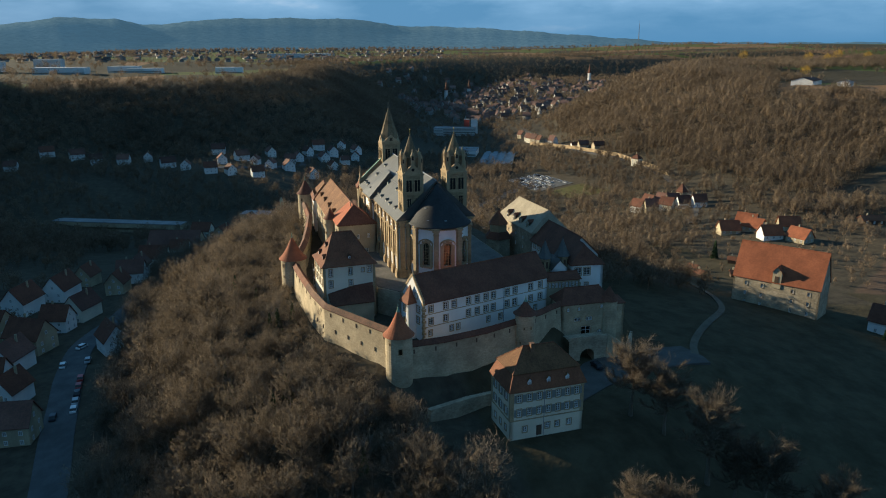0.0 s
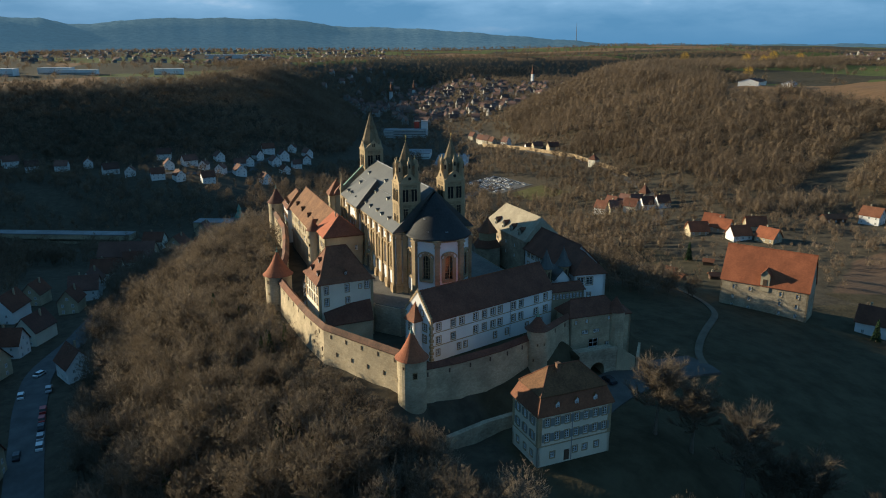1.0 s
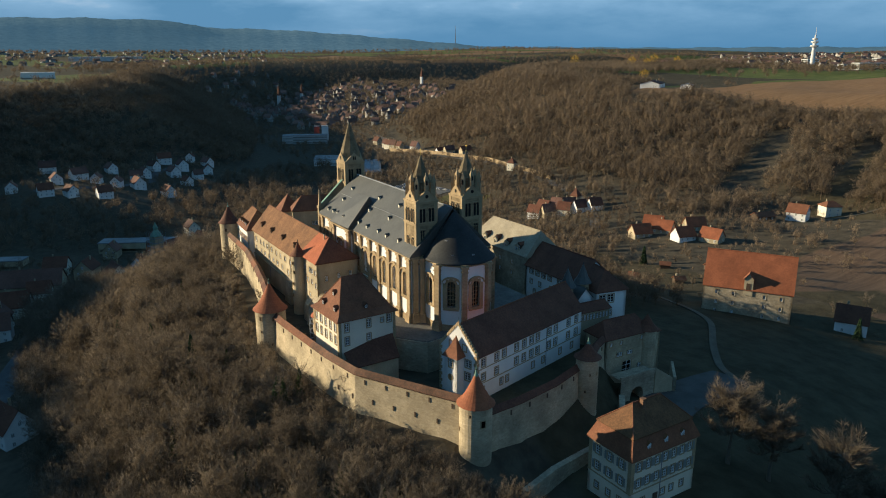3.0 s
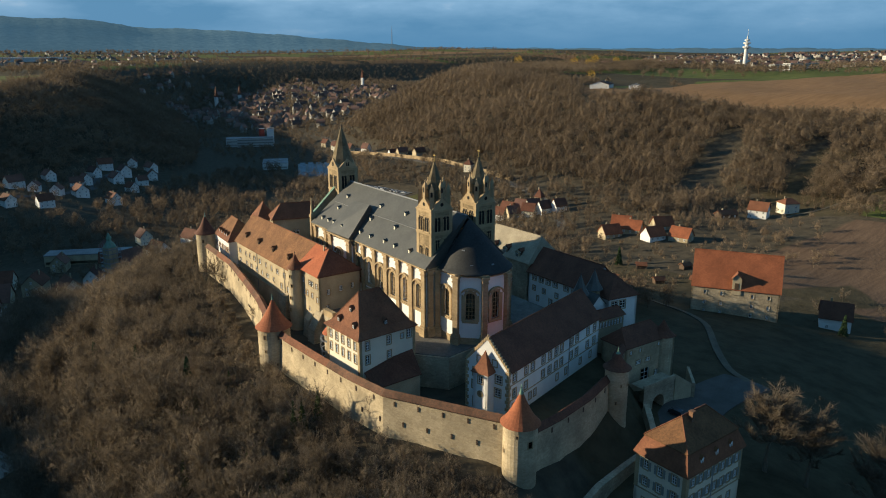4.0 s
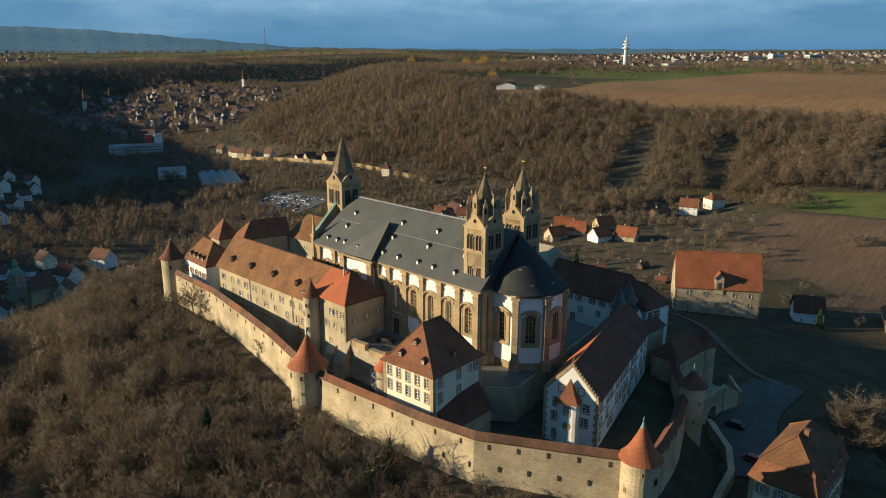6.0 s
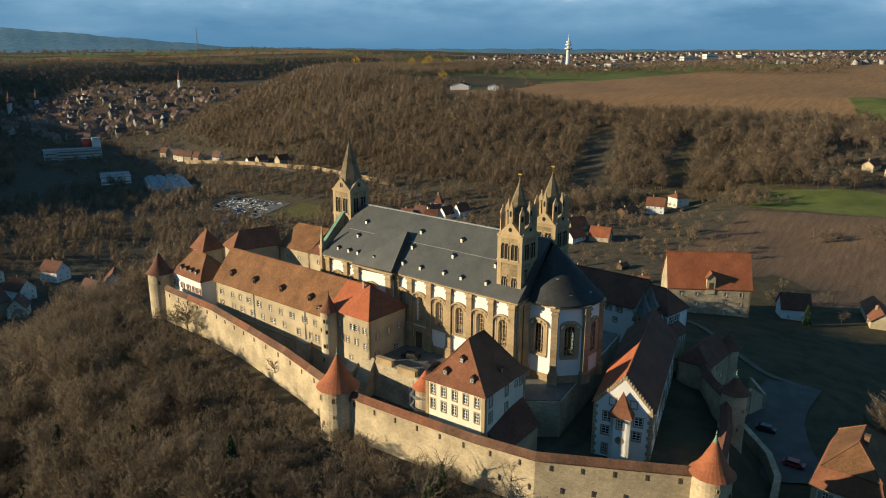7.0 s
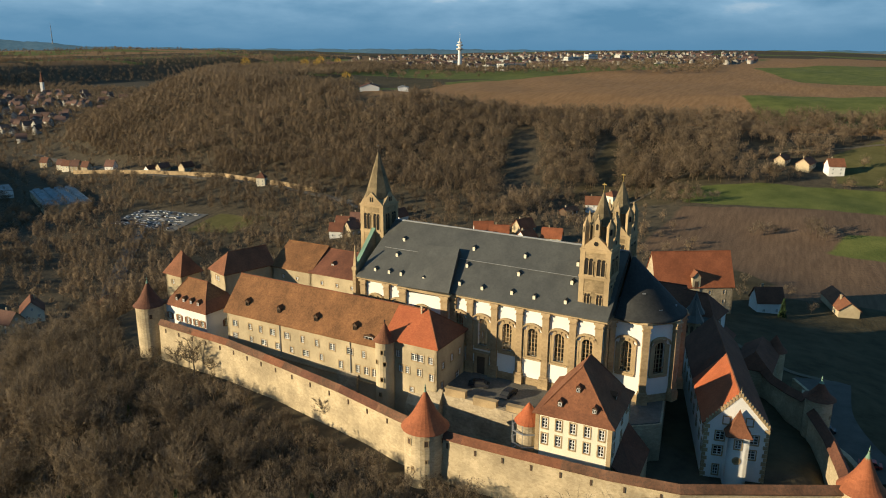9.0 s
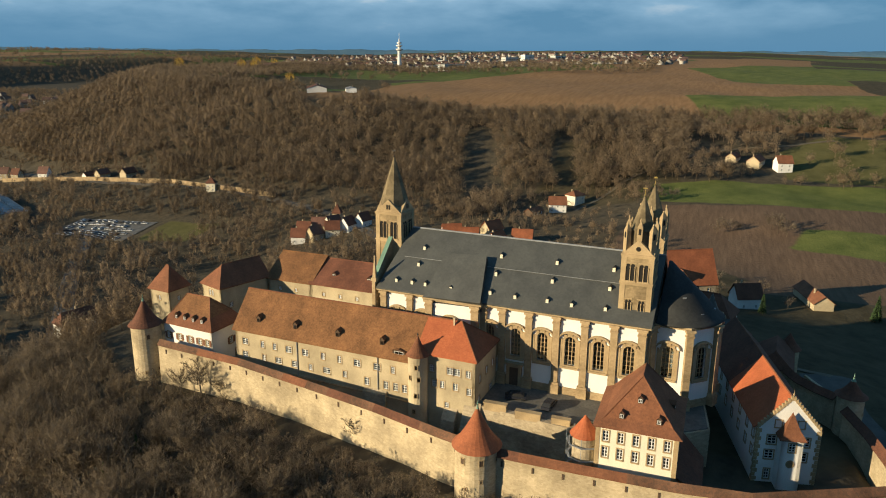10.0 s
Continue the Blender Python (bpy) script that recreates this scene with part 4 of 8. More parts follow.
for y, fs in ((8.6, (0.15, 0.43, 0.7)), (20.0, (0.15, 0.43, 0.7)), (31.9, (0.15, 0.43, 0.7)), (49.5, (0.42, 0.68)), (15.1, (0.14,)), (26.6, (0.14,)), (53.2, (0.14,)), (49.5, (0.14,)), (46.4, (0.14,)), (40.2, (0.15,))):
    for f in fs:
        px = -EO + EO * f - (0.9 if y == 40.2 else 0)
        roof_vent(px - 0.25, y, EAVE + (RIDGE - EAVE) * f - 0.12)
# three small lights on the choir roof
for x, y, z, a in ((-6.6, -4.2, EAVE + 0.9, -80), (-4.6, -8.4, EAVE + 0.9, -45), (-0.2, -10.3, EAVE + 0.9, 0), (-4.3, -5.0, EAVE + 3.6, -62)):
    def body(bm):
        box(bm, -0.35, 0.35, -0.2, 0.9, -0.2, 0.7)
    ob = new("roof_light", shared("choir_light", 0, body, LEAD))
    ob.parent = CH
    ob.matrix_basis = pose(x, y, z, 0, 0, a)
# snow-guard lines and lightning rod on the slope
bm = bmesh.new()
for f in (0.52,):
    box(bm, -EO + EO * f - 0.05, -EO + EO * f + 0.05, 1, 53.5, EAVE + 11.1 * f + 0.03, EAVE + 11.1 * f + 0.11)
part("snow_guard", bm, LEAD, CH)


def belfry_window(parent, x, y, z, ang, w=1.9, h=3.2):
    """A pair of round-headed belfry lights under one arch, with a middle column and near-black sheets painted as the
    shade inside.
    """
    def dark(bm):
        for sx in (-1, 1):
            c = sx * w / 4
            pts = [(c - w * 0.225, 0)] + [(c + a, zz) for a, zz in arch_pts(w * 0.45, h - 0.55, 0.45, 6)] + [(c + w * 0.225, 0)]
            f = [bm.verts.new((a, -0.03, zz)) for a, zz in pts]
            bm.faces.new(f)

    def trim(bm):
        for c in (-w / 2, 0, w / 2):
            turned(bm, [(0.12, 0), (0.12, 0.2), (0.09, 0.3), (0.09, h - 0.9), (0.15, h - 0.75), (0.15, h - 0.6)], 8, c, -0.1)
        box(bm, -w / 2 - 0.22, w / 2 + 0.22, -0.2, 0.05, -0.25, 0)
        box(bm, -w / 2 - 0.2, w / 2 + 0.2, -0.14, 0.02, h + 0.02, h + 0.22)
    ob = new("belfry_window", shared("belfry_window", (w, h), trim, SANDTRIM))
    ob.parent = parent
    ob.matrix_basis = pose(x, y, z, 0, 0, ang)
    o = new("louvre", shared("louvre", (w, h), dark, DARK))
    o.parent = ob


def square_shaft(bm, x, y, r, z0, z1):
    box(bm, x - r, x + r, y - r, y + r, z0, z1)


def tower(name, x, y, r, z0, zmid, zeave, zgable, ztip, west):
    t = new(name)
    t.parent = CH
    t["label"] = "square sandstone bell tower with a pointed stone spire"
    bm = bmesh.new()
    square_shaft(bm, x, y, r, z0, zeave)
    part("shaft", bm, TOWERSTONE, t)
    for z in (zmid, zeave - 0.1):
        bm = bmesh.new()
        square_shaft(bm, x, y, r + 0.22, z, z + 0.3)
        square_shaft(bm, x, y, r + 0.12, z - 0.3, z - 0.004)
        part("string_course", bm, SANDTRIM, t)
    for sx in (-1, 1):
        for sy in (-1, 1):
            for za, zb in ((z0, zmid - 0.32), (zmid + 0.304, zeave - 0.42)):
                bm = bmesh.new()
                square_shaft(bm, x + sx * (r - 0.42), y + sy * (r - 0.42), 0.5, za, zb)
                part("corner_strip", bm, SANDTRIM, t)
    hgt = zeave - zmid
    for ang, ux, uy in ((-90, -1, 0), (0, 0, -1), (90, 1, 0), (180, 0, 1)):
        for k in (-1, 1):
            off = k * r * 0.42
            belfry_window(t, x + ux * r - uy * off, y + uy * r + ux * off, zmid + 0.55, ang, w=1.75, h=hgt * 0.62)
            if not west:
                belfry_window(t, x + ux * r - uy * off, y + uy * r + ux * off, z0 + (1.4 if ux < 0 else 3.2), ang, w=1.2, h=hgt * 0.5)
    # gables over each side
    bm = bmesh.new()
    for ang, ux, uy in ((-90, -1, 0), (0, 0, -1), (90, 1, 0), (180, 0, 1)):
        a = Vector((x + ux * (r + 0.02) - uy * r, y + uy * (r + 0.02) + ux * r, zeave + 0.2))
        b = Vector((x + ux * (r + 0.02) + uy * r, y + uy * (r + 0.02) - ux * r, zeave + 0.2))
        apex = Vector((x + ux * (r + 0.02), y + uy * (r + 0.02), zgable))
        c = Vector((x, y, zgable))
        base = Vector((x, y, zeave + 0.2))
        va, vb, vp, vc = (bm.verts.new(v) for v in (a, b, apex, c))
        bm.faces.new((va, vb, vp)), bm.faces.new((va, vp, vc)), bm.faces.new((vp, vb, vc))
    part("gable", bm, SANDTRIM, t)
    for ang, ux, uy in ((-90, -1, 0), (0, 0, -1)):
        bm = bmesh.new()
        if west:
            for k in (-0.28, 0.28):
                pts = [(k - 0.2, 0)] + [(k + a, zz) for a, zz in arch_pts(0.4, 0.9, 0.2, 5)] + [(k + 0.2, 0)]
                bm.faces.new([bm.verts.new((a, 0, zz)) for a, zz in pts])
        else:
            bm.faces.new([bm.verts.new((0.45 * math.cos(q * math.pi / 6), 0, 0.5 + 0.45 * math.sin(q * math.pi / 6))) for q in range(12)])
        o = part("gable_light", bm, DARK, t)
        o.matrix_basis = pose(x + ux * (r + 0.06), y + uy * (r + 0.06), zeave + 0.8, 0, 0, ang)
    bm = bmesh.new()
    if west:
        turned(bm, [(r * 1.02, zgable - 1.6), (r * 0.95, zgable - 0.1), (0.12, ztip)], 8, x, y, math.pi / 8)
    else:
        turned(bm, [(r * 0.80, zeave), (r * 0.80, zgable + 1.6), (r * 0.9, zgable + 1.62), (r * 0.74, zgable + 1.9), (0.10, ztip)], 8, x, y, math.pi / 8)
    part("spire", bm, SPIRE, t, "mossy stone spire")
    if not west:
        # little gabled niches on the eight sides and pinnacles at the corners
        for q in range(8):
            a = q * math.pi / 4
            big = q % 2 == 1
            rr = r * (1.12 if big else 0.86)
            bm = bmesh.new()
            w = 0.48
            h0 = zeave + 0.3 if big else zgable - 0.2
            h1 = zgable + (1.5 if big else 2.3)
            box(bm, -w, w, -0.45, 0.45, h0, h1)
            turned(bm, [(w * 1.5, h1 + 0.01), (0.05, h1 + (1.5 if big else 1.2))], 4, 0, 0, math.pi / 4)
            turned(bm, [(0.13, h1 + 1.1), (0.2, h1 + 1.3), (0.13, h1 + 1.55), (0.0, h1 + 1.7)], 6)
            o = part("niche", bm, SANDTRIM, t)
            o.matrix_basis = pose(x + rr * math.cos(a), y + rr * math.sin(a), 0, 0, 0, math.degrees(a) + 90)
            bm = bmesh.new()
            pts = [(-0.24, h1 - 1.3)] + [(k, zz) for k, zz in arch_pts(0.48, h1 - 0.4, 0.24, 5)] + [(0.24, h1 - 1.3)]
            bm.faces.new([bm.verts.new((k, -0.47, zz)) for k, zz in pts])
            o2 = part("niche_opening", bm, DARK, o)
    finial(t, x, y, ztip - 0.3, 2.2, GOLD if not west else IRON, cross=True)
    return t


tower("choir_tower", -6.4, 3.4, 2.9, 17.0, 24.2, 29.6, 32.6, 40.4, False)
tower("choir_tower", 6.4, 3.4, 2.9, 17.0, 24.2, 29.6, 32.6, 40.4, False)
tower("west_tower", -0.2, 58.6, 3.1, 0.0, 25.2, 31.4, 34.4, 43.4, True)
# copper-capped west parapet with its corner obelisk
bm = bmesh.new()
for sx in (-1, 1):
    slab(bm, [(sx * 11.6, 57.6, EAVE + 1.6), (sx * 3.2, 57.6, EAVE + 9.4), (sx * 3.2, 58.6, EAVE + 9.4), (sx * 11.6, 58.6, EAVE + 1.6)], 0.25)
part("parapet_cap", bm, COPPER, CH, "green copper coping")
bm = bmesh.new()
for sx in (-1, 1):
    slab(bm, [(sx * 11.5, 57.7, 0), (sx * 11.5, 57.7, EAVE + 1.4), (sx * 3.1, 57.7, EAVE + 9.1), (sx * 3.1, 57.7, 0)], 0.8, (0, 1, 0))
part("west_gable", bm, SANDSTONE, CH)
bm = bmesh.new()
turned(bm, [(0.9, EAVE + 1.2), (0.9, EAVE + 1.9), (0.55, EAVE + 2.0), (0.12, EAVE + 6.4), (0.22, EAVE + 6.6), (0, EAVE + 6.9)], 4, -11.0, 58.0, math.pi / 4)
part("obelisk", bm, SANDTRIM, CH)
# west portal below the third nave window
bm = bmesh.new()
box(bm, -HW - 0.5, -HW + 0.1, 24.4, 27.6, 0, 4.6)
box(bm, -HW - 0.9, -HW + 0.1, 24.0, 28.0, 4.602, 5.0)
part("portal", bm, SANDTRIM, CH)
bm = bmesh.new()
box(bm, -HW - 0.56, -HW - 0.48, 25.1, 26.9, 0.1, 3.9)
part("portal_door", bm, WOOD, CH)

# ---- terrace and courtyards ----
bm = bmesh.new()
prism(bm, [(45.6, 222.5), (45.4, 219), (45.0, 212), (44.4, 205), (44.3, 202), (47.3, 200.4), (47.3, 185.0), (52, 178.5), (92, 183), (95, 262), (58, 264), (57, 222.5)], 4, 16.0)
terrace = tagged(part("terrace", bm, RUBBLE, None), "paved church terrace held by rubble walls", "terrace", kind="structure")
bm = bmesh.new()
prism(bm, [(46.0, 222.1), (45.8, 219), (45.4, 212), (44.8, 205), (44.7, 202.2), (47.7, 200.6), (47.7, 185.2), (52.2, 178.9), (91.6, 183.4), (94.6, 261.6), (58.4, 263.6), (57.4, 222.1)], 16.004, 16.2)
part("paving", bm, PAVING, terrace)


def long_house():
    t = thing("convent_building", "long beige-plastered convent building with brown tiled roof", "building", 44.4, 220.9, 11.0, -3.2)
    w, d = 11.8, 56.6
    ze, zr, zer = 12.2, 19.8, 14.6
    split = 12.4
    bm = bmesh.new()
    # red-roofed end
    facade(bm, t, (0, 0), (w, 0), 0, zer, [(2.6, 9.4, 0.9, 1.5), (6.2, 9.8, 0.9, 1.5), (9.6, 10.0, 0.9, 1.5), (2.2, 5.4, 1.0, 1.3), (8.6, 4.6, 1.6, 2.0)])
    wall(bm, (w, 0), (w, d), 0, ze)
    wall(bm, (w, d), (0, d), 0, ze)
    facade(bm, t, (0, split), (0, 0), -5, zer, [(3.4, 11.0, 1.0, 1.5), (7.2, 11.0, 1.3, 1.5), (8.7, 11.0, 1.3, 1.5), (11.0, 11.0, 1.0, 1.5),
                                             (4.0, 7.9, 1.0, 1.5), (5.6, 7.9, 0.9, 1.5), (8.4, 7.9, 1.0, 1.5), (11.2, 7.4, 1.0, 1.5), (6.6, 3.9, 0.9, 1.2)])
    L = d - split
    up = [(2.6, 1.5), (7.2, 0.9), (10.4, 0.9), (14.0, 1.5), (18.2, 1.5), (22.6, 0.9), (26.6, 0.9), (30.8, 1.5), (35.4, 1.5), (39.0, 0.9)]
    lo = [(2.4, 1.5), (7.4, 0.9), (11.2, 1.6), (15.4, 1.5), (19.4, 0.9), (23.4, 1.7), (27.8, 0.9), (33.0, 1.1), (37.4, 1.1), (39.6, 1.1), (41.6, 1.1)]
    wins = [(s, 8.9, ww, 1.5) for s, ww in up] + [(s, 5.9 if s < 30 else 5.2, ww, 1.4 if s < 30 else 1.7) for s, ww in lo]
    facade(bm, t, (0, d), (0, split), -5, ze, wins)
    part("wall", bm, BEIGE, t)
    bm = bmesh.new()
    slab(bm, [(-0.35, split, 3.6), (-0.35, d + 0.2, 4.4), (0.1, d + 0.2, 4.4), (0.1, split, 3.6)], 0.3)
    part("string_course", bm, SANDTRIM, t)
    bm = bmesh.new()
    o = 0.55
    R0, R1 = (w / 2, split, zr), (w / 2, d + 0.4, zr)
    slab(bm, [(-o, split, ze), R0, R1, (-o, d + 0.5, ze)], 0.25)
    slab(bm, [(w + o, split, ze), (w + o, d + 0.5, ze), R1, R0], 0.25)
    part("roof", bm, TILE_BROWN, t)
    bm = bmesh.new()
    A, R = (w / 2, 5.2, zr + 0.12), (w / 2, split, zr + 0.12)
    z2 = zer + 0.1
    slab(bm, [(-o, -o, z2), A, R, (-o, split, z2)], 0.25)
    slab(bm, [(w + o, -o, z2), (w + o, split, z2), R, A], 0.25)
    part("hip_roof", bm, TILE_RED, t, "newly laid red tile roof")
    # this hip face lies in shade, put in here as dark tile
    bm = bmesh.new()
    slab(bm, [(-o, -o, z2 + 0.01), (w + o, -o, z2 + 0.01), A], 0.25)
    part("hip_end", bm, TILE_DARK, t)
    bm = bmesh.new()
    ridge_cap(bm, A, R1)
    ridge_cap(bm, A, (-o, -o, z2), 0.13), ridge_cap(bm, A, (w + o, -o, z2), 0.13)
    part("ridge", bm, TILE_OLDRED, t)
    bm = bmesh.new()
    prism(bm, [(0, d), (w, d), (w, d - 0.5), (0, d - 0.5)], 0, ze)
    a = [bm.verts.new(p) for p in ((0, d, ze), (w, d, ze), (w / 2, d, zr - 0.2))]
    bm.faces.new(a)
    part("gable", bm, BEIGE, t)
    for y in (51.0, 41.5, 31.0, 20.6):
        dormer(t, 1.1, y, ze + 1.9, -90, 1.0, 1.1, 1.7, 0.6, front=WOOD)
    dormer(t, 0.3, 16.4, ze + 0.9, -90, 2.8, 0.75, 1.6, 0.3)
    # buttresses
    for x0, x1, y0, y1, z1, z2 in ((-1.6, 0, 19.0, 24.2, 4.2, 4.8), (-2.4, 0, 3.6, 6.4, 2.0, 4.0), (-3.2, 0.4, -1.2, 2.2, 1.0, 6.0), (0.6, 3.0, -3.4, 0, 2.0, 5.4)):
        bm = bmesh.new()
        v = [bm.verts.new(p) for p in ((x0, y0, -7), (x1, y0, -7), (x1, y1, -7), (x0, y1, -7), (x0 + 0.8, y0, z1), (x1, y0, z2), (x1, y1, z2), (x0 + 0.8, y1, z1))]
        for f in ((0, 3, 2, 1), (4, 5, 6, 7), (0, 1, 5, 4), (1, 2, 6, 5), (2, 3, 7, 6), (3, 0, 4, 7)):
            bm.faces.new([v[i] for i in f])
        part("buttress", bm, RUBBLE, t)
    # stair turret
    bm = bmesh.new()
    turned(bm, [(1.95, -6), (1.95, 14.2), (2.15, 14.3), (2.15, 14.6)], 20, -0.9, 11.6)
    tu = part("turret", bm, BEIGE, t)
    bm = bmesh.new()
    turned(bm, [(2.35, 14.5), (1.5, 15.4), (0.8, 16.6), (0.3, 17.8), (0.0, 18.4)], 20, -0.9, 11.6)
    part("turret_roof", bm, TILE_OLDRED, tu)
    for ang, zz in ((-75, 11.9), (-115, 9.6), (-60, 9.4), (-78, 6.0), (-90, 2.6)):
        a = radians(ang - 90)
        bm = bmesh.new()
        ring_bars(bm, 0.8, 1.1, 0.14, -0.08, 0.06)
        o2 = part("turret_window", bm, SANDTRIM, tu)
        o2.matrix_basis = pose(-0.9 + 1.94 * math.cos(a), 11.6 + 1.94 * math.sin(a), zz, 0, 0, ang)
        bm = bmesh.new()
        box(bm, -0.27, 0.27, -0.05, 0.0, 0.13, 0.97)
        part("pane", bm, GLASS, o2)
    finial(tu, -0.9, 11.6, 18.2, 0.9)
    # downpipes
    for y in (13.4, 21.0, 40.4):
        bm = bmesh.new()
        turned(bm, [(0.09, 0), (0.09, ze - 0.3)], 6, -0.14, y)
        part("downpipe", bm, LEAD, t)
    chimney(t, w / 2 - 0.8, 6.5, zr - 1.2, zr + 0.8, 0.3)


long_house()


def north_house():
    t = thing("white_annex", "white-plastered house with brown mansard roof and brown shutters", "house", 47.6, 284.0, 11.0, -6)
    w, d, ze, zk, zr = 10.0, 14.6, 10.4, 12.8, 16.2
    bm = bmesh.new()
    st = dict(shutter=SHUTTER_BROWN)
    facade(bm, t, (0, 0), (w, 0), -4, ze, [(6.0, 5.6, 1.0, 1.6, st), (7.6, 1.6, 1.0, 2.2)])
    wall(bm, (w, 0), (w, d), -4, ze), wall(bm, (w, d), (0, d), -4, ze)
    facade(bm, t, (0, d), (0, 0), -4, ze, [(s, 6.6, 1.0, 1.5, st) for s in (1.4, 4.8, 8.0, 11.0, 13.2)] + [(s, 3.6, 0.9, 1.2) for s in (1.6, 5.2, 8.4, 11.4)], surround=SANDTRIM)
    part("wall", bm, WHITE, t)
    bm = bmesh.new()
    o, k = 0.45, 1.5
    a = [(-o, -o, ze), (w + o, -o, ze), (w + o, d + o, ze), (-o, d + o, ze)]
    b = [(k, k, zk), (w - k, k, zk), (w - k, d - k, zk), (k, d - k, zk)]
    for i in range(4):
        j = (i + 1) % 4
        slab(bm, [a[i], a[j], b[j], b[i]], 0.2)
    part("lower_roof", bm, TILE_OLDRED, t)
    bm = bmesh.new()
    r0, r1 = (w / 2, 4.6, zr), (w / 2, d - 3.0, zr)
    slab(bm, [b[0], r0, r1, b[3]], 0.2), slab(bm, [b[1], b[2], r1, r0], 0.2), slab(bm, [b[0], b[1], r0], 0.2), slab(bm, [b[2], b[3], r1], 0.2)
    part("roof", bm, TILE_BROWN, t)
    bm = bmesh.new()
    ridge_cap(bm, r0, r1)
    for c, r in zip(b, (r0, r0, r1, r1)):
        ridge_cap(bm, c, r, 0.12)
    part("ridge", bm, TILE_OLDRED, t)
    for y in (3.2, 5.8, 8.4, 11.0):
        dormer(t, 0.5, y, ze + 1.2, -90, 0.8, 0.9, 1.0)


north_house()


def pavilion():
    t = thing("pavilion_house", "cream two-storey house with steep hipped red-brown tile roof", "house", 32.2, 183.4, 10.0, 0)
    w, d, ze, zr = 14.2, 12.8, 13.9, 21.6
    bm = bmesh.new()
    rows = [(s, z, 0.95, 1.9) for z in (8.2, 11.1) for s in (1.6, 4.0, 6.4, 8.8, 11.2)]
    facade(bm, t, (0, d), (0, 0), -2, ze, rows)
    facade(bm, t, (0, 0), (w, 0), -2, ze, [(2.0, 11.1, 0.95, 1.9), (7.4, 11.1, 0.95, 1.9), (10.8, 11.6, 0.7, 1.0), (12.6, 11.3, 1.1, 1.9), (2.0, 8.0, 1.0, 1.9), (7.4, 8.0, 0.95, 1.6)])
    wall(bm, (w, 0), (w, d), -2, ze), wall(bm, (w, d), (0, d), -2, ze)
    part("wall", bm, CREAM, t)
    bm = bmesh.new()
    o = 0.55
    a = [(-o, -o, ze - 0.1), (w + o, -o, ze - 0.1), (w + o, d + o, ze - 0.1), (-o, d + o, ze - 0.1)]
    r0, r1 = (4.2, d / 2, zr), (9.4, d / 2, zr)
    # the slopes flare a little at the eaves
    k = [(0.9, 1.2, ze + 1.0), (w - 0.9, 1.2, ze + 1.0), (w - 0.9, d - 1.2, ze + 1.0), (0.9, d - 1.2, ze + 1.0)]
    k = [(a[i][0] + (k[i][0] - a[i][0]) * 0.9, a[i][1] + (k[i][1] - a[i][1]) * 0.9, ze + 1.0) for i in range(4)]
    for i in range(4):
        j = (i + 1) % 4
        slab(bm, [a[i], a[j], k[j], k[i]], 0.18)
    slab(bm, [k[0], k[1], r1, r0], 0.18), slab(bm, [k[2], k[3], r0, r1], 0.18), slab(bm, [k[3], k[0], r0], 0.18), slab(bm, [k[1], k[2], r1], 0.18)
    part("roof", bm, TILE_OLDRED, t)
    bm = bmesh.new()
    ridge_cap(bm, r0, r1)
    for c, r in zip(k, (r0, r1, r1, r0)):
        ridge_cap(bm, c, r, 0.12)
    part("ridge", bm, TILE_OLDRED, t)
    for x, y, z in ((0.7, 3.2, ze + 1.4), (0.7, 9.0, ze + 1.4), (2.1, 6.4, ze + 3.9)):
        dormer(t, x, y, z, -90, 0.8, 0.8, 1.2, roof=TILE_OLDRED)
    dormer(t, 7.5, 1.2, ze + 1.4, 0, 0.8, 0.8, 1.2, roof=TILE_OLDRED)
    for c in ((0, 0), (w, 0), (w, d), (0, d)):
        sx, sy = (-1 if c[0] == 0 else 1), (-1 if c[1] == 0 else 1)
        cx, cy = c[0] - sx * 0.3, c[1] - sy * 0.3
        bm = bmesh.new()
        box(bm, cx - 0.36, cx + 0.36, cy - 0.36, cy + 0.36, -1, ze - 0.3)
        part("quoin", bm, SANDTRIM, t)
    # lean-to against the shaded side
    bm = bmesh.new()
    slab(bm, [(1.0, -4.2, 4.2), (12.8, -4.2, 4.2), (13.4, -0.05, 8.4), (8.0, -0.05, 8.0), (1.0, -0.05, 6.4)], 0.2)
    part("lean_to_roof", bm, TILE_DARK, t)
    bm = bmesh.new()
    prism(bm, [(1.4, -3.9), (12.6, -3.9), (12.6, -0.05), (1.4, -0.05)], -2, [3.9, 3.9, 7.4, 5.6])
    part("lean_to", bm, BEIGE, t)


pavilion()


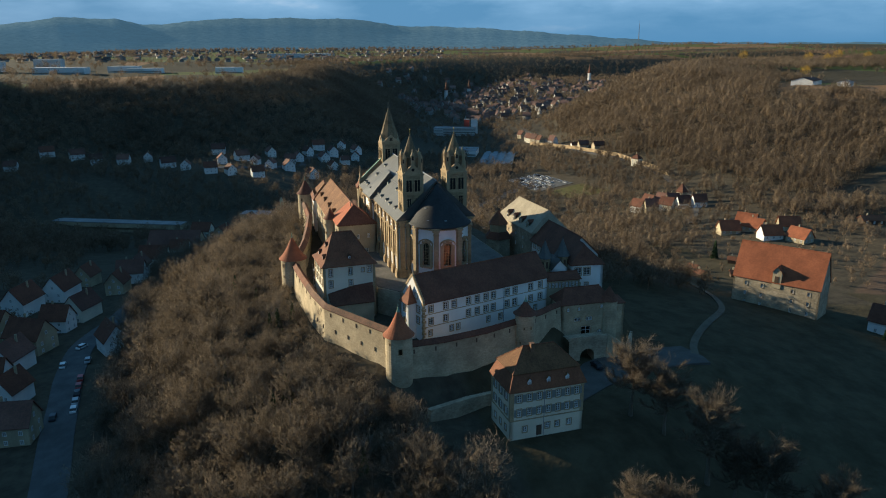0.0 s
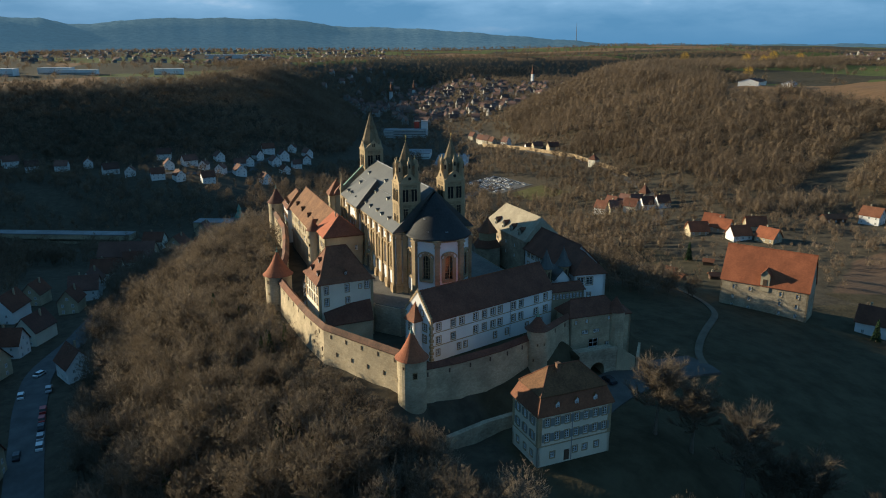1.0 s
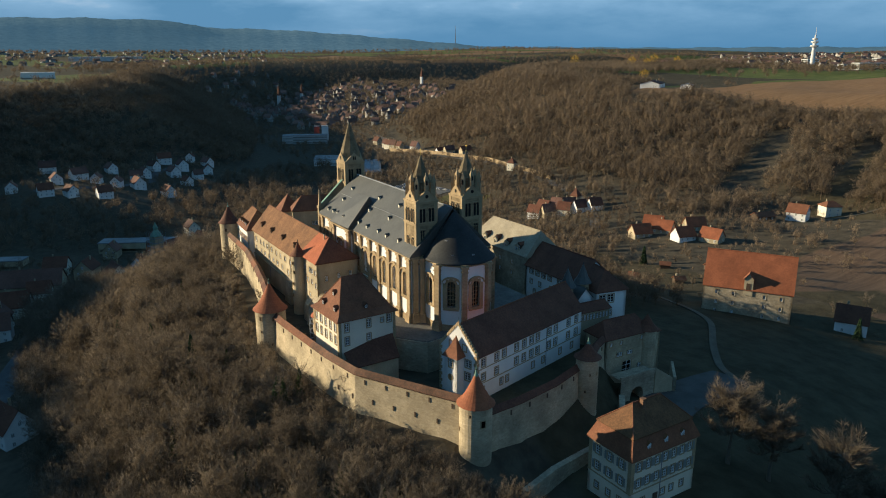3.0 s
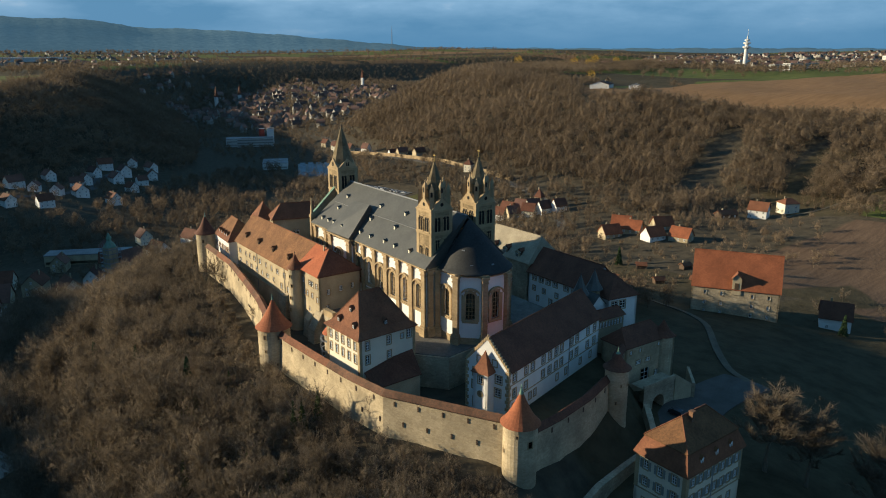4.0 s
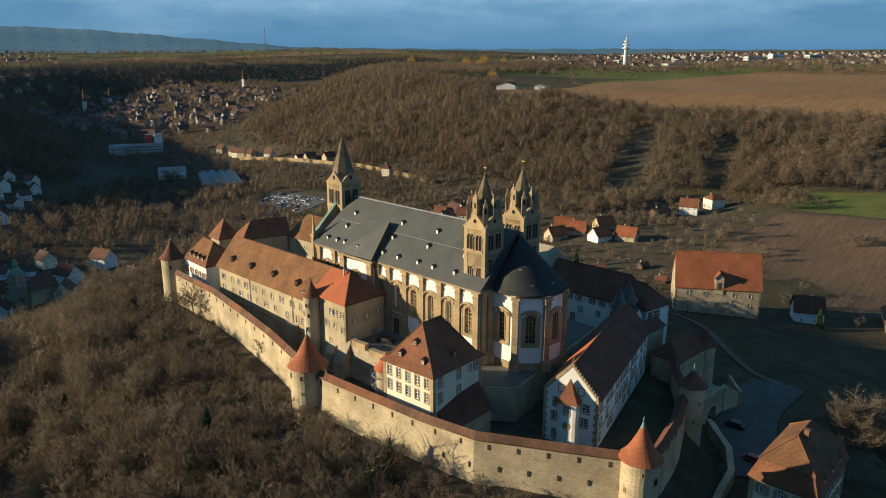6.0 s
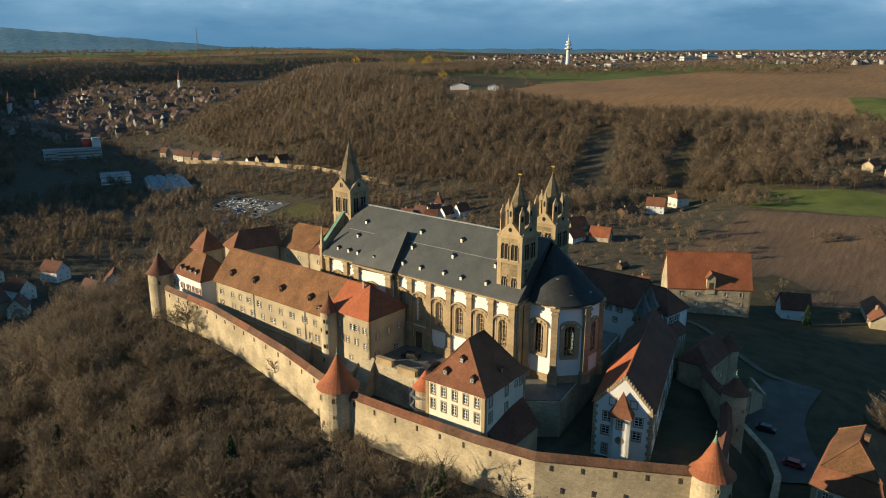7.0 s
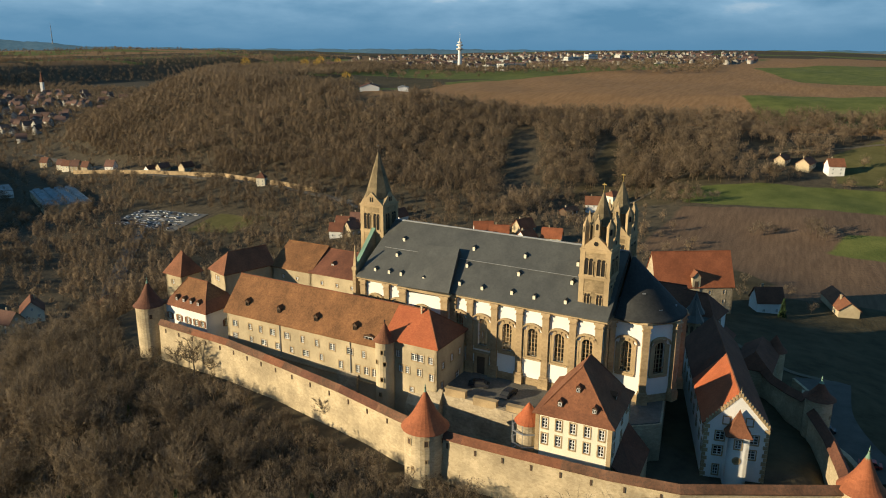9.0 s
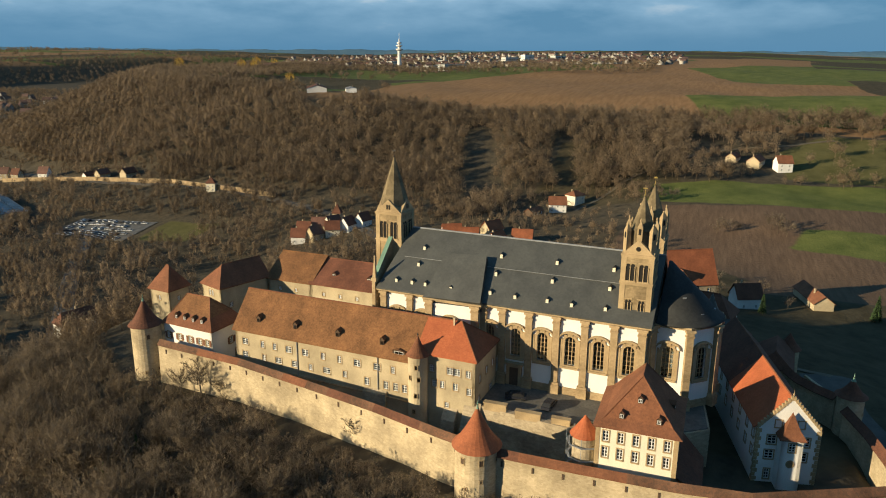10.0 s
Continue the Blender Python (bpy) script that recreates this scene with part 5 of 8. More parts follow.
def gable_house():
    ang = 12.9
    t = thing("old_deanery", "long white house with stepped sandstone gable, oriel and dark red roof", "house", 52.6, 160.6, 9.0, ang)
    w, d, ze, zr = 40.0, 10.6, 10.0, 15.9
    bm = bmesh.new()
    sx = [2.2, 6.6, 9.2, 13.6, 16.4, 19.2, 21.6, 26.2, 28.8, 34.2, 37.6]
    wins = [(s, 7.2, 1.3, 1.7) for s in sx] + [(s, 3.9, 1.3, 1.7) for s in sx if s not in (9.2,)] + [(s, 0.9, 1.0, 1.5) for s in (2.0, 8.4, 10.4, 20.0, 24.0, 31.0, 36.0)]
    facade(bm, t, (0, 0), (w, 0), -3, ze, wins, cols=2, rows=3)
    wall(bm, (w, 0), (w, d), -3, ze)
    facade(bm, t, (w, d), (0, d), -3, ze, [(s, z, 1.2, 1.7) for s in (4, 9, 14, 19, 24, 29, 34, 38) for z in (3.9, 7.2)])
    facade(bm, t, (0, d), (0, 0), -3, ze, [(2.6, 7.0, 1.5, 1.7), (8.2, 6.8, 1.5, 1.7), (2.4, 4.1, 1.5, 1.7), (8.0, 3.9, 1.5, 1.7), (2.4, 0.2, 0.9, 1.9)])
    # gable triangles
    for x in (0.0, w - 0.55):
        a = [(x, 0, ze), (x, d, ze), (x, d / 2, zr)]
        b = [(p[0] + 0.55, p[1], p[2]) for p in a]
        va, vb = [bm.verts.new(p) for p in a], [bm.verts.new(p) for p in b]
        bm.faces.new(va), bm.faces.new(vb[::-1])
        for i in range(3):
            j = (i + 1) % 3
            bm.faces.new((va[i], va[j], vb[j], vb[i]))
    part("wall", bm, WHITE, t)
    for y in (3.4, 7.2):
        window(t, 0, y, 10.3, -90, 1.0, 1.3, cols=2, rows=2)
    bm = bmesh.new()
    o = 0.5
    r0, r1 = (0.35, d / 2, zr), (w + 0.3, d / 2, zr)
    rm_ = (18.5, d / 2, zr)
    # south slope: its shade is put in as the darker tile
    slab(bm, [(0.35, -o, ze - 0.2), (w + 0.3, -o, ze - 0.2), r1, r0], 0.22)
    slab(bm, [(18.5, d + o, ze - 0.2), rm_, r1, (w + 0.3, d + o, ze - 0.2)], 0.22)
    part("roof", bm, TILE_DARK, t)
    bm = bmesh.new()
    slab(bm, [(0.35, d + o, ze - 0.16), (0.35, d / 2, zr + 0.04), (18.5, d / 2, zr + 0.04), (18.5, d + o, ze - 0.16)], 0.22)
    part("new_roof", bm, TILE_RED, t, "brighter newly tiled half of the roof")
    bm = bmesh.new()
    ridge_cap(bm, r0, r1)
    part("ridge", bm, TILE_OLDRED, t)
    # small stepped blocks up both edges of the front gable
    n = 12
    for side in (0, 1):
        for i in range(n):
            f = (i + 0.5) / n
            y = f * d / 2 if side == 0 else d - f * d / 2
            bm = bmesh.new()
            z = ze + f * (zr - ze)
            box(bm, -0.12, 0.42, y - 0.17, y + 0.17, z - 0.15, z + 0.55)
            part("gable_block", bm, SANDTRIM, t)
    bm = bmesh.new()
    slab(bm, [(-0.08, 0, ze), (-0.08, d / 2, zr + 0.1), (0.45, d / 2, zr + 0.1), (0.45, 0, ze)], 0.3)
    slab(bm, [(-0.08, d, ze), (0.45, d, ze), (0.45, d / 2, zr + 0.1), (-0.08, d / 2, zr + 0.1)], 0.3)
    part("gable_coping", bm, SANDTRIM, t)
    for c in ((0, 0), (0, d)):
        for i in range(14):
            big = 0.8 if i % 2 else 0.5
            y0, y1 = (c[1] - 0.06, c[1] + big) if c[1] == 0 else (c[1] - big, c[1] + 0.06)
            bm = bmesh.new()
            box(bm, -0.06, big, y0, y1, -1 + i * 0.78, -1 + i * 0.78 + 0.7)
            part("quoin", bm, SANDTRIM, t)
    finial(t, 0.2, d / 2, zr + 0.2, 1.5, SANDTRIM)
    # oriel bay on the gable front with a pyramid roof
    bm = bmesh.new()
    facade(bm, t, (-2.3, 3.5), (0, 3.5), -3, 9.4, [])
    facade(bm, t, (0, 7.1), (-2.3, 7.1), -3, 9.4, [])
    facade(bm, t, (-2.3, 7.1), (-2.3, 3.5), -3, 9.4, [(1.8, 6.9, 1.1, 1.6)])
    part("oriel", bm, WHITE, t)
    bm = bmesh.new()
    turned(bm, [(0.75, 0), (0.75, 0.1), (0.5, 0.14), (0.5, 0.0)], 16)
    o2 = part("round_window", bm, SANDTRIM, t)
    o2.matrix_basis = pose(-2.31, 5.3, 4.6, 90, 0, -90)
    bm = bmesh.new()
    q = [(-2.7, 3.1, 9.2), (0.1, 3.1, 9.2), (0.1, 7.5, 9.2), (-2.7, 7.5, 9.2)]
    tip = (-0.6, 5.3, 13.6)
    m = [(x + (tip[0] - x) * 0.45, y + (tip[1] - y) * 0.45, 10.7) for x, y, z in q]
    for i in (0, 2, 3):
        j = (i + 1) % 4
        slab(bm, [q[i], q[j], m[j], m[i]], 0.12), slab(bm, [m[i], m[j], tip], 0.12)
    part("oriel_roof", bm, TILE_OLDRED, t)
    for s in (25.0,):
        bm = bmesh.new()
        turned(bm, [(0.08, 0), (0.08, ze)], 6, s, -0.12)
        part("downpipe", bm, LEAD, t)
    bm = bmesh.new()
    for z in (3.3, 6.6):
        box(bm, 0.3, w, -0.1, 0.05, z, z + 0.18)
    part("string_course", bm, SANDTRIM, t)


gable_house()


def scaffolded_turret():
    """A small round turret beside the pavilion, with a scaffold round it."""
    t = thing("stair_turret", "round rubble turret with new orange tile roof inside a scaffold", "turret", 35.0, 198.4, 8.0, 0)
    bm = bmesh.new()
    turned(bm, [(2.1, -4), (2.0, 12.0), (2.15, 12.1), (2.15, 12.4)], 20)
    part("wall", bm, RUBBLE, t)
    bm = bmesh.new()
    turned(bm, [(2.5, 12.2), (1.5, 13.5), (0.6, 14.9), (0.0, 15.7)], 20)
    part("roof", bm, TILE_RED, t, "new orange-red tile cone")
    for k in range(5):
        bm = bmesh.new()
        band(bm, [(2.9 * math.cos(i * math.pi / 4), 2.9 * math.sin(i * math.pi / 4)) for i in range(8)], 0.16, 2.4 * k + 1.2, 2.4 * k + 1.3)
        part("scaffold_deck", bm, LEAD, t)
    for i in range(8):
        a = i * math.pi / 4
        bm = bmesh.new()
        turned(bm, [(0.05, -3), (0.05, 12.6)], 5, 3.0 * math.cos(a), 3.0 * math.sin(a))
        part("scaffold_pole", bm, LEAD, t)


scaffolded_turret()


# ---- ring wall and its towers ----
def ring_wall(name, pts, z_top, z_low, label, roofed=True, slits=True, mat_wall=None, low_row=99, tiles=(TILE_COPING, TILE_COPING, TILE_COPING, TILE_DARK, TILE_OLDRED)):
    t = thing(name, label, "wall", pts[0][0], pts[0][1], 0, 0)
    ox, oy = pts[0]
    th = 1.3
    P = [Vector((x - ox, y - oy)) for x, y in pts]
    nr = []
    for i in range(len(P)):
        a = P[max(0, i - 1)]
        c = P[min(len(P) - 1, i + 1)]
        d = (c - a).normalized()
        nr.append(Vector((d.y, -d.x)))
    tops = z_top if isinstance(z_top, (list, tuple)) else [z_top] * len(P)
    bm = bmesh.new()
    rows = []
    for p, q, zt in zip(P, nr, tops):
        # battered face: the foot stands a little out
        rows.append([bm.verts.new((p.x + q.x * o, p.y + q.y * o, z)) for o, z in ((0.9, z_low), (0.0, zt - 3.2), (0.0, zt), (-th, zt), (-th, z_low))])
    for r, s in zip(rows, rows[1:]):
        for k in range(5):
            bm.faces.new((r[k], s[k], s[(k + 1) % 5], r[(k + 1) % 5]))
    bm.faces.new(rows[0]), bm.faces.new(rows[-1])
    part("wall", bm, mat_wall or RINGSTONE, t)
    if roofed:
        prof = ((0.35, -0.12), (-th * 0.5, 0.95), (-th - 0.6, -0.25), (-th - 0.6, -0.42), (-th * 0.5, 0.74), (0.35, -0.3))
        # laid in lengths, some of them retiled
        cop = random.Random(len(name) + int(ox) + 3)
        for i in range(len(P) - 1):
            n = max(1, int((P[i + 1] - P[i]).length / 5.5))
            for k in range(n):
                bm = bmesh.new()
                rows = []
                for f in (k / n, (k + 1) / n):
                    p, q, zt = P[i].lerp(P[i + 1], f), nr[i].lerp(nr[i + 1], f), tops[i] + (tops[i + 1] - tops[i]) * f
                    rows.append([bm.verts.new((p.x + q.x * o, p.y + q.y * o, zt + dz)) for o, dz in prof])
                for j in range(6):
                    bm.faces.new((rows[0][j], rows[1][j], rows[1][(j + 1) % 6], rows[0][(j + 1) % 6]))
                bm.faces.new(rows[0]), bm.faces.new(rows[1])
                part("coping_roof", bm, cop.choice(tiles), t)
    if slits:
        for i in range(len(P) - 1):
            seg = P[i + 1] - P[i]
            d = seg.normalized()
            q = Vector((d.y, -d.x))
            n = max(1, int(seg.length / 4.6))
            for k in range(n):
                f = (k + 0.5) / n
                c = P[i] + seg * f
                zt = tops[i] + (tops[i + 1] - tops[i]) * f
                # dark block that stands for the shade inside the slit
                def slit(bm):
                    box(bm, -0.16, 0.16, -0.14, 0.3, -0.5, 0.5)
                o = new("arrow_slit", shared("arrow_slit", 0, slit, WOOD))
                o.parent = t
                o.matrix_basis = pose(c.x + q.x * (-0.02), c.y + q.y * (-0.02), zt - 1.5, 0, 0, math.degrees(math.atan2(d.y, d.x)))
                if i >= low_row:
                    c = c + d * 1.9
                    o = new("arrow_slit", shared("arrow_slit", 0, slit, WOOD))
                    o.parent = t
                    o.matrix_basis = pose(c.x + q.x * 0.13, c.y + q.y * 0.13, zt - 5.4, 0, 0, math.degrees(math.atan2(d.y, d.x)))
    return t


ring_wall("ring_wall", RING[:5] + [(29.4, 217.2)], [17.6, 17.2, 17.0, 17.0, 17.0, 17.0], -6, "pale rubble ring wall with a tiled coping roof")
ring_wall("ring_wall", [(28.5, 213.6)] + RING[5:], [17.0, 17.0, 16.9, 16.8, 16.9, 17.0], -4, "pale rubble ring wall with a tiled coping roof", low_row=3)
# darker coping tiles on this shaded stretch stand in for its shade
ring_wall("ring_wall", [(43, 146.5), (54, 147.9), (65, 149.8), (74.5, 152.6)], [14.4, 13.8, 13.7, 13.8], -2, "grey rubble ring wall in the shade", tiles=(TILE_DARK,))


def round_tower(x, y, r, z0, ze, zt, roof, label, wins=()):
    t = thing("wall_tower", label, "tower", x, y, 0, 0, group="towers of the ring wall")
    bm = bmesh.new()
    turned(bm, [(r + 0.5, z0), (r, z0 + 6), (r, ze - 0.3), (r + 0.15, ze - 0.25), (r + 0.15, ze)], 28)
    part("wall", bm, RINGSTONE, t)
    bm = bmesh.new()
    h = zt - ze
    turned(bm, [(r + 0.55, ze - 0.1), (r * 0.86, ze + 0.14 * h), (r * 0.58, ze + 0.36 * h), (r * 0.28, ze + 0.66 * h), (0.08, ze + 0.96 * h), (0, zt)], 28)
    part("roof", bm, roof, t)
    bm = bmesh.new()
    turned(bm, [(0.5, ze + 0.80 * h), (0.2, ze + 0.93 * h), (0.09, zt + 0.5), (0.0, zt + 1.0)], 12)
    part("roof_tip", bm, COPPER, t, "green copper tip")
    for ang, zz, w, h2 in wins:
        a = radians(ang)
        bm = bmesh.new()
        ring_bars(bm, w, h2, 0.14, -0.1, 0.1)
        o = part("tower_window", bm, SANDTRIM, t)
        o.matrix_basis = pose(r * math.cos(a), r * math.sin(a), zz, 0, 0, ang + 90)
        bm = bmesh.new()
        box(bm, -w / 2 + 0.12, w / 2 - 0.12, -0.06, 0.0, 0.1, h2 - 0.1)
        part("pane", bm, GLASS if w > 1.0 else WOOD, o)
    finial(t, 0, 0, zt - 0.3, 1.3)
    return t


round_tower(28.9, 215.4, 3.75, -8, 18.2, 25.2, TILE_BARN, "round rubble wall tower with red conical roof",
            [(-150, 15.8, 0.9, 1.3), (-100, 15.8, 0.9, 1.3), (160, 15.8, 0.9, 1.3), (-150, 12.6, 0.6, 0.8), (-95, 12.4, 0.6, 0.8), (-190, 11, 0.6, 0.8), (-110, 9.4, 0.6, 0.8)])
round_tower(42.2, 147.0, 3.1, -8, 17.6, 24.0, TILE_BARN, "round rubble wall tower with orange-red conical roof",
            [(-100, 13.6, 1.1, 1.6), (-145, 15.6, 0.6, 0.8), (-200, 12, 0.5, 0.9)])
round_tower(47.4, 302.4, 3.3, -10, 21.0, 27.2, TILE_DARK, "tall round rubble tower with dark conical roof",
            [(-130, 18.0, 0.9, 1.3), (-150, 9.5, 0.6, 0.9), (-100, 10, 0.6, 0.9)])
round_tower(76.6, 152.4, 2.5, -2, 16.3, 20.0, TILE_DARK, "squat round tower with dark conical roof",
            [(-120, 12.5, 0.5, 0.8), (-80, 12.5, 0.5, 0.8), (-140, 8.5, 0.6, 0.9)])

# ---- the other houses on the hill ----
def plain_house(name, label, x, y, z, rz, w, d, ze, zr, axis="y", run0=0, run1=0, over=0.5, west=(), south=(), north=(), east=(), wall_mat=WHITE, roof_mat=TILE_DARK, low=-3.0, **style):
    """A house over 0..w x 0..d with windows on any side; heights are above z."""
    t = thing(name, label, "house", x, y, z, rz)
    bm = bmesh.new()
    facade(bm, t, (0, 0), (w, 0), low, ze, south, **style)
    facade(bm, t, (w, 0), (w, d), low, ze, east, **style)
    facade(bm, t, (w, d), (0, d), low, ze, north, **style)
    facade(bm, t, (0, d), (0, 0), low, ze, west, **style)
    ends = []
    if axis == "y":
        if run0 == 0:
            ends.append(((0, 0.0), (w, 0.0), (w / 2, 0.0), (0, 0.5)))
        if run1 == 0:
            ends.append(((w, d), (0, d), (w / 2, d), (0, -0.5)))
    else:
        if run0 == 0:
            ends.append(((0, d), (0, 0), (0, d / 2), (0.5, 0)))
        if run1 == 0:
            ends.append(((w, 0), (w, d), (w, d / 2), (-0.5, 0)))
    for a, b, c, o in ends:
        p = [(*a, ze), (*b, ze), (*c, zr - 0.15)]
        q = [(s[0] + o[0], s[1] + o[1], s[2]) for s in p]
        va, vb = [bm.verts.new(s) for s in p], [bm.verts.new(s) for s in q]
        bm.faces.new(va), bm.faces.new(vb[::-1])
        for i in range(3):
            j = (i + 1) % 3
            bm.faces.new((va[i], va[j], vb[j], vb[i]))
    part("wall", bm, wall_mat, t)
    bm = bmesh.new()
    slope = (zr - ze) / ((w if axis == "y" else d) / 2)
    hip_roof(bm, w, d, ze - 0.4 * over * slope, zr, over, axis, run0, run1)
    part("roof", bm, roof_mat, t)
    bm = bmesh.new()
    if axis == "y":
        ridge_cap(bm, (w / 2, -over + run0, zr), (w / 2, d + over - run1, zr))
    else:
        ridge_cap(bm, (-over + run0, d / 2, zr), (w + over - run1, d / 2, zr))
    part("ridge", bm, roof_mat, t)
    return t


def mansard_house():
    t = thing("mansard_house", "cream three-storey house with grey shutters and brown mansard roof", "house", 59.6, 124.2, -0.4, -2)
    w, d, ze, zk, zr = 17.0, 10.6, 11.2, 14.6, 18.8
    bm = bmesh.new()
    st = dict(shutter=SHUTTER, cols=2, rows=3)
    xs = [2.0, 4.3, 6.6, 8.8, 11.0, 13.2, 15.4]
    rows = [(s, 8.5, 1.0, 1.7, st) for s in xs] + [(s, 5.2, 1.0, 1.7, st) for s in xs] + [(3.4, 1.4, 1.0, 1.3), (8.7, 1.5, 1.0, 1.3), (11.0, 1.5, 1.0, 1.3), (13.8, 1.5, 1.0, 1.3)]
    facade(bm, t, (0, 0), (w, 0), -4, ze, rows)
    wall(bm, (w, 0), (w, d), -4, ze), wall(bm, (w, d), (0, d), -4, ze)
    facade(bm, t, (0, d), (0, 0), -4, ze, [(s, z, 1.0, 1.7, st) for s in (2.2, 5.2, 8.2) for z in (5.2, 8.5)] + [(s, 1.3, 1.0, 1.3) for s in (2.4, 5.4, 8.2)])
    part("wall", bm, OCHRE, t)
    for c in ((0, 0), (w, 0), (0, d)):
        cx, cy = c[0] + (0.35 if c[0] == 0 else -0.35), c[1] + (0.35 if c[1] == 0 else -0.35)
        bm = bmesh.new()
        box(bm, cx - 0.42, cx + 0.42, cy - 0.42, cy + 0.42, 4.5, ze - 0.4)
        part("corner_strip", bm, SANDTRIM, t)
    bm = bmesh.new()
    band(bm, [(0, 0), (w, 0), (w, d), (0, d)], 0.1, 4.2, 4.45)
    band(bm, [(0, 0), (w, 0), (w, d), (0, d)], 0.4, ze - 0.35, ze - 0.1)
    part("cornice", bm, SANDTRIM, t)
    o, k = 0.5, 0.9
    a = [(-o, -o, ze), (w + o, -o, ze), (w + o, d + o, ze), (-o, d + o, ze)]
    b = [(k, k, zk), (w - k, k, zk), (w - k, d - k, zk), (k, d - k, zk)]
    bm = bmesh.new()
    for i in range(4):
        j = (i + 1) % 4
        slab(bm, [a[i], a[j], b[j], b[i]], 0.2)
    part("lower_roof", bm, TILE_OLDRED, t)
    bm = bmesh.new()
    c = [(k - 0.2, k - 0.2, zk + 0.05), (w - k + 0.2, k - 0.2, zk + 0.05), (w - k + 0.2, d - k + 0.2, zk + 0.05), (k - 0.2, d - k + 0.2, zk + 0.05)]
    r0, r1 = (4.9, d / 2, zr), (w - 4.9, d / 2, zr)
    slab(bm, [c[0], c[1], r1, r0], 0.2), slab(bm, [c[2], c[3], r0, r1], 0.2), slab(bm, [c[3], c[0], r0], 0.2), slab(bm, [c[1], c[2], r1], 0.2)
    part("upper_roof", bm, TILE_MANSARD, t)
    bm = bmesh.new()
    ridge_cap(bm, r0, r1)
    for p, r in zip(c, (r0, r1, r1, r0)):
        ridge_cap(bm, p, r, 0.12)
    for i in range(4):
        ridge_cap(bm, b[i], b[(i + 1) % 4], 0.1)
    part("ridge", bm, TILE_OLDRED, t)
    for x in (4.2, 8.6, 13.0):
        dormer(t, x, 0.0, ze + 0.7, 0, 0.85, 1.3, 0.9, 0.5, cheek=FRAME_WHITE)
    chimney(t, 6.6, d / 2 - 0.9, zr - 1.6, zr + 0.7, 0.8, BRICK)
    # door and garden steps
    bm = bmesh.new()
    box(bm, 6.1, 7.3, -0.12, 0.02, 0.2, 2.5)
    part("door", bm, WOOD, t)
    bm = bmesh.new()
    turned(bm, [(0.08, 0), (0.08, ze - 0.4)], 6, 7.75, -0.1)
    part("downpipe", bm, LEAD, t)


mansard_house()

# garden wall and steps in front of the mansard house
bm = bmesh.new()
prism(bm, [(57, 119.6), (78, 119.0), (78, 119.5), (57, 120.1)], -6, -0.9)
tagged(part("garden_wall", bm, PAVING, None), "low dark grey stone garden wall below the mansard house", "wall")
bm = bmesh.new()
for i in range(7):
    box(bm, 68.6, 70.4, 118.4 - 0.4 * i, 118.8 - 0.4 * i, -8, -1.2 - 0.35 * i)
tagged(part("garden_steps", bm, RUBBLE, None), "narrow stone garden steps going down from the wall", "steps")

barn = plain_house("tithe_barn", "large grey stone barn with red tile roof and hoist dormer", 201.2, 177.2, -12.0, 30.0, 13.0, 29.3, 11.2, 23.0, "y", 0, 0, 0.35,
                   west=[(s, z, 0.95, 1.5) for s in (4.6, 10.2, 20.4, 25.8) for z in (1.2, 4.6, 8.2)], north=[(s, z, 0.9, 1.3) for s in (3.5, 9.5) for z in (4.5, 8.0)],
                   wall_mat=RUBBLE, roof_mat=TILE_BARN)
bm = bmesh.new()
prism(bm, [(-0.25, 12.9), (4.0, 12.9), (4.0, 15.9), (-0.25, 15.9)], 9.0, 15.0)
v = [bm.verts.new(p) for p in ((-0.25, 12.9, 15), (-0.25, 15.9, 15), (-0.25, 14.4, 16.9))]
bm.faces.new(v)
hd = part("hoist_dormer", bm, BEIGE, barn)
bm = bmesh.new()
for sy in (-1, 1):
    slab(bm, [(-0.6, 14.4, 17.1), (-0.6, 14.4 + sy * 1.95, 14.75), (6.2, 14.4 + sy * 1.95, 14.75), (6.2, 14.4, 17.1)], 0.12)
part("hoist_roof", bm, TILE_OLDRED, hd)
bm = bmesh.new()
box(bm, -0.33, -0.2, 13.7, 15.1, 10.6, 13.4)
part("hoist_hatch", bm, WOOD, hd)

# south range behind the church
gr = plain_house("granary", "stone granary with pale roof and dormers, partly sunlit", 105.6, 207.0, 11.0, -2, 13.0, 29.0, 10.2, 16.9, "y", 1.5, 3.5, 0.4,
                 west=[(s, z, 0.9, 1.3) for s in (4, 10, 16, 22) for z in (3.0, 6.4)], wall_mat=RUBBLE, roof_mat=TILE_PALE)
for y in (5.0, 10.6, 16.2, 21.8):
    dormer(gr, 0.9, y, 11.4, -90, 1.5, 1.3, 1.5, 0.7, roof=TILE_DARK)
for y in (5.5, 11.0, 16.5, 22.0):
    dormer(gr, 0.5, y, 10.8, -90, 1.5, 1.4, 1.8, 0.7, cheek=BEIGE, roof=TILE_PALE)
plain_house("south_house", "white house with dark brown tile roof and loft openings", 104.2, 184.0, 10.5, -3, 12.0, 22.5, 8.6, 14.6, "y", 0, 0, 0.6,
            west=[(s, 6.4, 1.6, 1.2) for s in (2.4, 5.2, 8.0, 10.8, 15, 18)] + [(s, 3.4, 1.1, 1.3) for s in (2.4, 6.4, 11.5, 17)] + [(4.0, 0.6, 0.9, 1.4), (9.2, 0.3, 1.2, 2.0)], wall_mat=WHITE, roof_mat=TILE_DARK)
